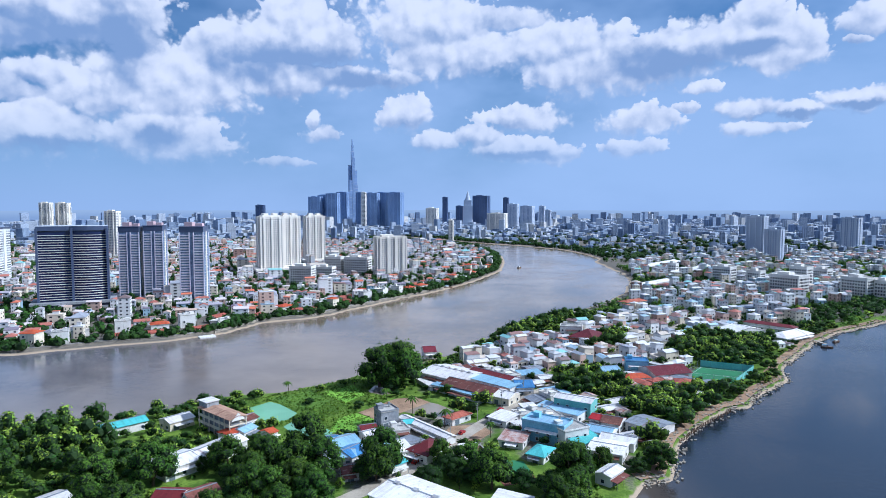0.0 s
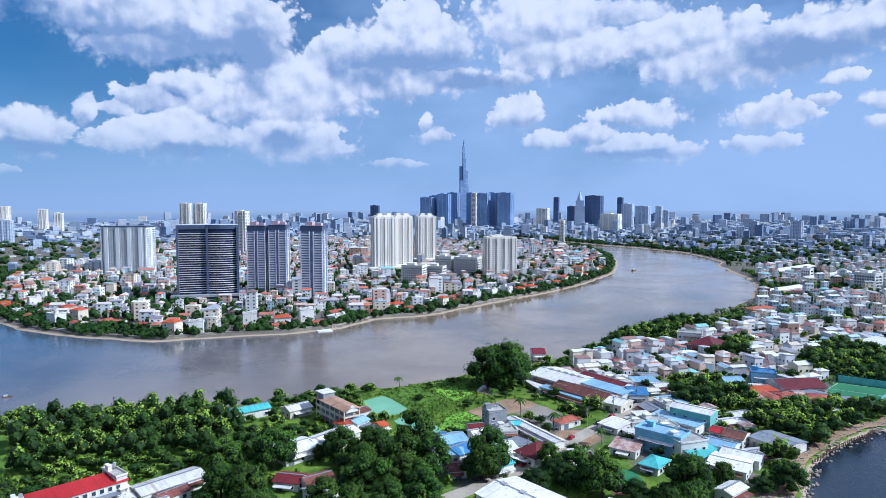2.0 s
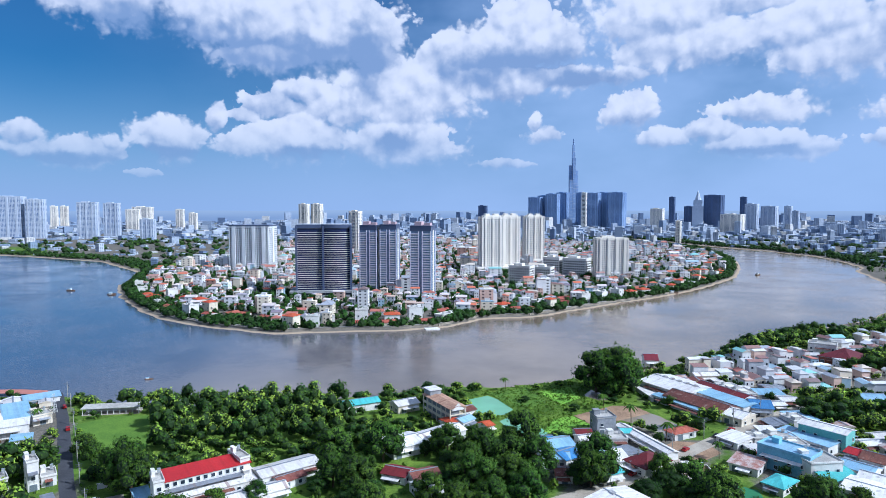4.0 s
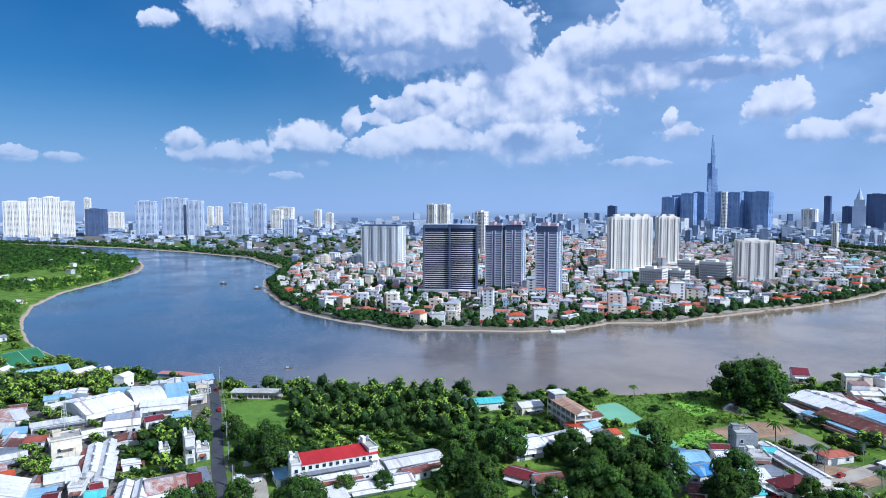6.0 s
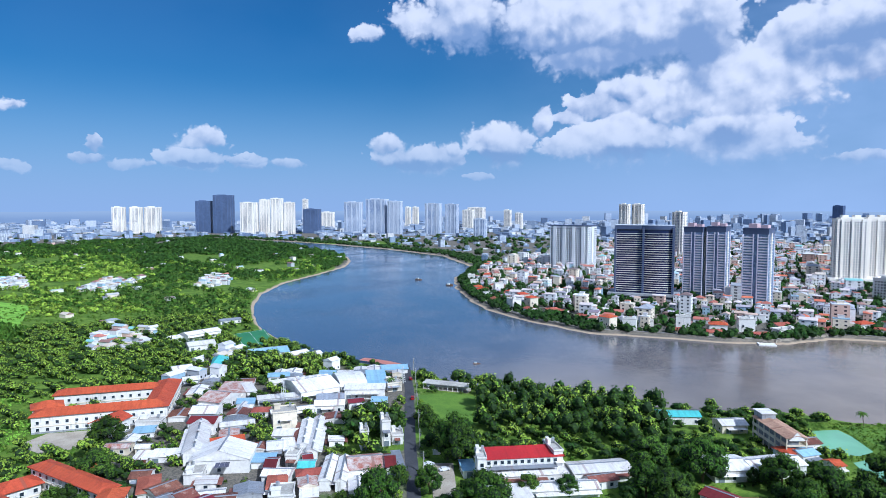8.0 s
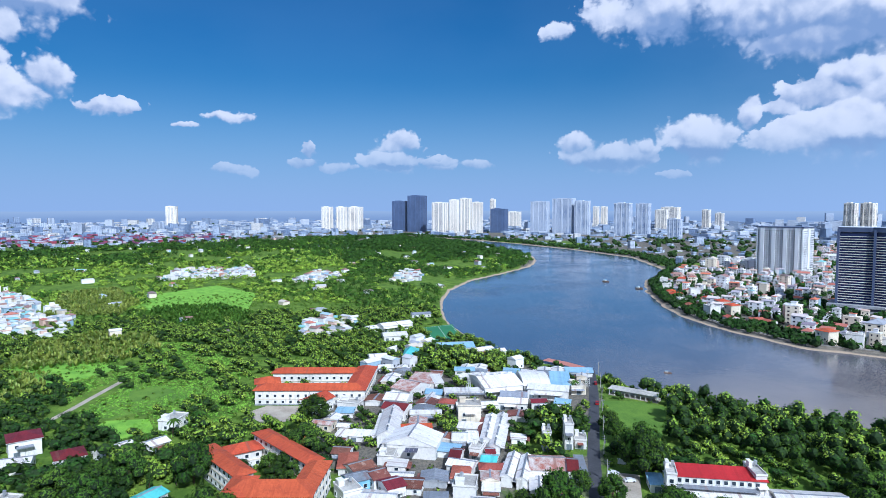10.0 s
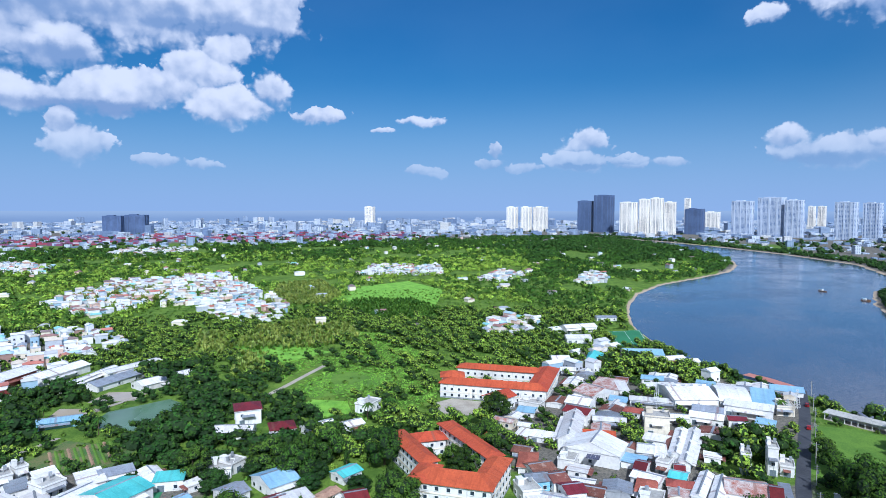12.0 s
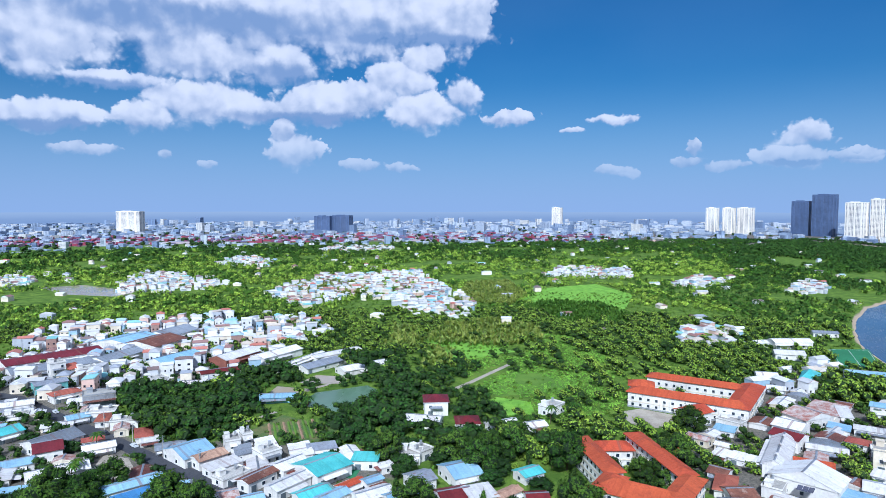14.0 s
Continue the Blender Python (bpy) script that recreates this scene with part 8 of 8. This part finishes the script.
for bx, by, rot, size in ((-717.9, 715.3, 70, 1.6), (-636.0, 578.5, 20, 1.2), (6.9, 825.5, 30, 1.6), (134.1, 1101.2, 60, 1.6), (-719.5, 592.1, 10, 1.4), (290.4, 469.8, -20, 1.0), (310.3, 489.9, 30, 1.0),
                          (-300.3, 298.3, 40, 0.6), (11.3, 850.0, 25, 1.3), (-641.5, 583.4, 75, 1.3)):
    boat(bx, by, rot, size)


def jetty(x0, y0, x1, y1, width, label, platform=0.0):
    ln, a = math.hypot(x1 - x0, y1 - y0), math.degrees(math.atan2(y1 - y0, x1 - x0))
    r = root("jetty", x0, y0, 0.0, a, label, "jetty")
    part("deck", Soup().box(ln / 2, 0, 1.3, ln, width, 0.25), M["paving"], r)
    n = max(2, int(ln / 5))
    for i in range(n + 1):
        for s in (-1, 1):
            part("pile", Soup().tube((i * ln / n, s * width * 0.45, -2), (i * ln / n, s * width * 0.45, 1.4), 0.18, 0.18, 6), M["timber"], r)
    if platform:
        part("pontoon", Soup().box(ln + platform / 2, 0, -0.2, platform, platform * 1.4, 1.0), M["white_wall"], r)


jetty(-212.3, 536.8, -196.0, 513.0, 3.0, "white landing stage with a pontoon", 9.0)
jetty(291.6, 496.1, 293.6, 475.6, 2.4, "small wooden jetty at the muddy bank")
jetty(-55.1, 727.0, -41.0, 726.3, 2.4, "timber landing along the far bank")


def stakes(line, label):
    """A breakwater of upright stakes."""
    r = root("stake_fence", line[0][0], line[0][1], 0, 0, label, "fence")
    stake = Soup().tube((0, 0, -1.5), (0.05, 0, 2.2), 0.16, 0.12, 5).mesh("stake", [M["timber"]])
    for (x0, y0), (x1, y1) in zip(line, line[1:]):
        n = int(math.hypot(x1 - x0, y1 - y0) / 1.1)
        for i in range(n):
            ob = part("stake", stake, [], r)
            ob.matrix_basis = pose(x0 + (x1 - x0) * i / n - line[0][0] + chance.uniform(-0.3, 0.3), y0 + (y1 - y0) * i / n - line[0][1] + chance.uniform(-0.3, 0.3), 0, chance.uniform(-6, 6), chance.uniform(-6, 6), 0)
        part("rail", Soup().tube((x0 - line[0][0], y0 - line[0][1], 1.6), (x1 - line[0][0], y1 - line[0][1], 1.6), 0.1, 0.1, 5), M["timber"], r)


stakes([(106, 275), (118, 289), (128, 300), (140, 310), (149, 319)], "row of timber stakes guarding the muddy bank")


def rubble(name, poly, spacing, size, material, label):
    x, y = pick_in(poly, spacing, 0.5)
    s = Soup()
    for a, b in zip(x, y):
        k = size * rng.uniform(0.4, 1.3)
        s.box(a, b, max(0.0, 0.2), k, k * rng.uniform(0.6, 1), k * rng.uniform(0.3, 0.7), rng.uniform(0, 90), bottom=False)
    tagged(part(name, s, M[material]), label, "stones", kind="stuff")


rubble("bank_stones", [(74, 232), (87, 236), (95, 251), (88, 254), (80, 243)], 1.6, 1.3, "stone", "broken stones and debris at the bank")
rubble("bank_stones", [(148, 319), (164, 330), (184, 356), (211, 380), (221, 405), (198, 382), (171, 356), (151, 332)], 2.4, 1.5, "stone", "broken stones and weed on the mud")
rubble("bank_stones", [(219, 405), (255, 446), (290, 489), (285, 489), (245, 443)], 2.6, 1.5, "stone", "broken stones along the embankment")
ribbon("embankment_path", [(192, 377), (230, 423), (266, 467), (300, 502)], 4.0, 0.16, "earth", "raised earth embankment path", "path")


def utility_pole(x, y, rot):
    r = root("utility_pole", x, y, LAND, rot, "grey concrete utility pole with cross arms", "pole")
    part("post", Soup().tube((0, 0, -0.5), (0, 0, 9), 0.2, 0.13, 8), M["concrete_roof"], r)
    part("cross_arm", Soup().box(0, 0, 8.2, 2.2, 0.14, 0.14), M["steel"], r)
    part("cross_arm", Soup().box(0, 0, 7.4, 1.8, 0.14, 0.14), M["steel"], r)
    part("transformer", Soup().tube((0.4, 0, 5.6), (0.4, 0, 6.7), 0.3, 0.3, 8), M["steel"], r)
    return r


def along(line, gap, side):
    """Places and turns along a line, set off to one side."""
    left, out = gap / 2, []
    for (x0, y0), (x1, y1) in zip(line, line[1:]):
        ln = math.hypot(x1 - x0, y1 - y0)
        ux, uy = (x1 - x0) / ln, (y1 - y0) / ln
        while left < ln:
            out.append((x0 + ux * left - uy * side, y0 + uy * left + ux * side, math.degrees(math.atan2(uy, ux))))
            left += gap
        left -= ln
    return out


STREET_A = [(-322, 254), (-281, 224), (-243, 194), (-209, 167), (-182, 147)]
STREET_B = [(-302, -285), (-275, -234), (-252, -189), (-231, -151), (-218, -122), (-207, -96)]
STREET_C = [(-30, 224), (-18, 237), (-5, 256), (12, 286), (27, 310), (49, 344)]
pole = None
for street in (STREET_A, STREET_B, STREET_C):
    for x, y, a in along(street, 26, 4.2):
        pole = tagged(copy_thing(pole, pose(x, y, LAND, 0, 0, a + 90)), group="street poles") if pole else utility_pole(x, y, a + 90)


def car(x, y, rot, paint, label):
    r = root("car", x, y, LAND + 0.12, rot, label, "car")
    part("body", Soup().box(0, 0, 0.35, 4.3, 1.75, 0.65).box(-0.2, 0, 1.0, 2.3, 1.55, 0.5), M[paint], r)
    part("windscreen", Soup().box(-0.2, 0, 1.06, 2.36, 1.5, 0.32), M["pane"], r)
    for sx in (-1.35, 1.35):
        for sy in (-0.8, 0.8):
            part("wheel", Soup().tube((sx, sy - 0.12, 0.32), (sx, sy + 0.12, 0.32), 0.32, 0.32, 10), M["tyre"], r)
    return r


M["tyre"] = mat("tyre", rgb(36, 36, 38), rough=0.9)
M["paint_white"] = mat("paint_white", rgb(228, 230, 232), rough=0.25, spec=0.5)
M["paint_dark"] = mat("paint_dark", rgb(52, 56, 64), rough=0.25, spec=0.5)
M["paint_red"] = mat("paint_red", rgb(160, 40, 40), rough=0.25, spec=0.5)
for street, spots in ((STREET_A, (2, 5)), (STREET_B, (1, 3, 4, 7, 9)), (STREET_C, (2, 4, 5, 7, 8))):
    places = along(street, 13, 1.7)
    for k in spots:
        if k < len(places):
            x, y, a = places[k]
            paint = ("paint_white", "paint_dark", "paint_red")[k % 3]
            car(x, y, a, paint, {"paint_white": "white car on the street", "paint_dark": "dark grey car on the street", "paint_red": "dark red car on the street"}[paint])
for x, y, a in ((3.2, 296.1, 20), (0.4, 296.1, 10), (-189.7, 161.5, 50), (-181.8, 162.6, 70)):
    car(x, y, a, "paint_white", "white car parked in a yard")


def lattice_mast(x, y, h):
    r = root("lattice_mast", x, y, LAND, 20, "white lattice phone mast between houses", "mast")
    for sx in (-1, 1):
        for sy in (-1, 1):
            part("leg", Soup().tube((sx * 1.1, sy * 1.1, 0), (sx * 0.35, sy * 0.35, h), 0.12, 0.08, 5), M["frame"], r)
    for k in range(8):
        z, w = h * (k + 0.5) / 8, 1.1 - 0.75 * (k + 0.5) / 8
        part("brace", Soup().box(0, -w, z, 2 * w, 0.08, 0.1).box(0, w, z, 2 * w, 0.08, 0.1).box(-w, 0, z, 0.08, 2 * w, 0.1).box(w, 0, z, 0.08, 2 * w, 0.1), M["frame"], r)


lattice_mast(-303.2, 156.0, 14)
lattice_mast(-293.0, 228.8, 10)


def container_yard():
    """Stacked boxes of the far river port."""
    s = Soup()
    az, r = np.radians(rng.uniform(84, 136, 900)), rng.uniform(2050, 2700, 900)
    for a, d in zip(az, r):
        s.box(-d * math.sin(a), d * math.cos(a), LAND, rng.uniform(12, 40), 8, rng.uniform(3, 9), rng.choice([20, 110]) + rng.normal(0, 3), bottom=False)
    tagged(part("container_stacks", s, M["container"]), "stacks of red and maroon freight containers far off", "containers", kind="stuff")


M["container"] = mat("container", rgb(150, 80, 96), rough=0.8, grain=0.2, island_ramp=[(0.0, rgb(150, 66, 84)), (0.35, rgb(118, 74, 104)), (0.6, rgb(96, 104, 140)), (0.8, rgb(190, 180, 186))])
container_yard()


def roof_panels(x, y, z, rot):
    r = root("solar_panel", x, y, z, rot, "dark blue solar panels on a metal roof", "solar panel")
    for i in range(3):
        for j in range(2):
            p = part("module", Soup().box(i * 1.8 - 1.8, j * 2.4 - 1.2, 0.2, 1.7, 2.3, 0.08), M["navy_glass"], r)


roof_panels(-233.6, 93.9, LAND + 5.2, 60)


def arm_shore():
    """Muddy, stony strip between the point's houses and the side arm."""
    line = []
    for (x0, y0), (x1, y1) in zip(BANK_ARM[2:], BANK_ARM[3:]):
        n = max(1, int(math.hypot(x1 - x0, y1 - y0) / 2.2))
        ln = math.hypot(x1 - x0, y1 - y0)
        ux, uy = (x1 - x0) / ln, (y1 - y0) / ln
        mx, my = (x0 + x1) / 2, (y0 + y1) / 2
        side = 1 if float(off_edge(ARM, np.array([mx - uy * 4]), np.array([my + ux * 4]))[0]) > 0 else -1
        line += [(x0 + ux * 2.2 * i, y0 + uy * 2.2 * i, -uy * side, ux * side) for i in range(n)]
    s = Soup()
    for x, y, nx, ny in line:
        for k in range(5):
            d = rng.uniform(-3.5, 6.5)
            a, z = rng.uniform(0.35, 1.1), 0.0 if d < 0 else min(1.35, 0.2 + d * 0.5)
            s.box(x + nx * d + rng.normal(0, 1), y + ny * d + rng.normal(0, 1), z - 0.25, a * 1.4, a, 0.3 + a * 0.45, rng.uniform(0, 90), 0, bottom=False)
    tagged(part("shore_stones", s, M["stone"]), "broken stones and debris along the muddy shore", "stones", kind="stuff")
    left = [(x + nx * 4.8, y + ny * 4.8) for x, y, nx, ny in line[::3]]
    ribbon("mud_strip", [p for p in left], 6.0, 0.07, "earth", "muddy brown verge along the water", "ground")


def pitch_fence(ring, label):
    """Posts and wires round a pitch, with a pale windscreen on the two sides away from the houses."""
    r = root("pitch_fence", ring[0][0], ring[0][1], LAND, 0, label, "fence")
    ox, oy = ring[0]
    for k, ((x0, y0), (x1, y1)) in enumerate(zip(ring, ring[1:] + ring[:1])):
        n = max(2, int(math.hypot(x1 - x0, y1 - y0) / 6))
        for i in range(n):
            x, y = x0 + (x1 - x0) * i / n - ox, y0 + (y1 - y0) * i / n - oy
            part("post", Soup().tube((x, y, 0), (x, y, 5.0), 0.09, 0.07, 6), M["steel"], r)
        for z in (1.6, 3.3, 5.0):
            part("wire", Soup().tube((x0 - ox, y0 - oy, z), (x1 - ox, y1 - oy, z), 0.04, 0.04, 4), M["steel"], r)
        if k in (1, 2):
            mx, my = (x0 + x1) / 2 - ox, (y0 + y1) / 2 - oy
            part("windscreen", Soup().box(mx, my, 0.1, math.hypot(x1 - x0, y1 - y0), 0.06, 4.2, math.degrees(math.atan2(y1 - y0, x1 - x0))), M["teal_wall"], r)


arm_shore()
pitch_fence([(145, 377), (169, 407), (197, 393), (172, 363)], "tall netted fence round a football pitch")
for ring in ([(147, 377), (168, 404), (194, 392), (173, 365)], [(-501, 214), (-502, 241), (-448, 223), (-448, 200)]):
    s = Soup()
    cx, cy = sum(p[0] for p in ring) / 4, sum(p[1] for p in ring) / 4
    for (x0, y0), (x1, y1) in list(zip(ring, ring[1:] + ring[:1])) + [(((ring[0][0] + ring[1][0]) / 2, (ring[0][1] + ring[1][1]) / 2), ((ring[2][0] + ring[3][0]) / 2, (ring[2][1] + ring[3][1]) / 2))]:
        s.box((x0 + x1) / 2, (y0 + y1) / 2, LAND + 0.1, math.hypot(x1 - x0, y1 - y0), 0.25, 0.03, math.degrees(math.atan2(y1 - y0, x1 - x0)))
    tagged(part("pitch_lines", s, M["frame"]), "white lines painted on a pitch", "marking", kind="structure")
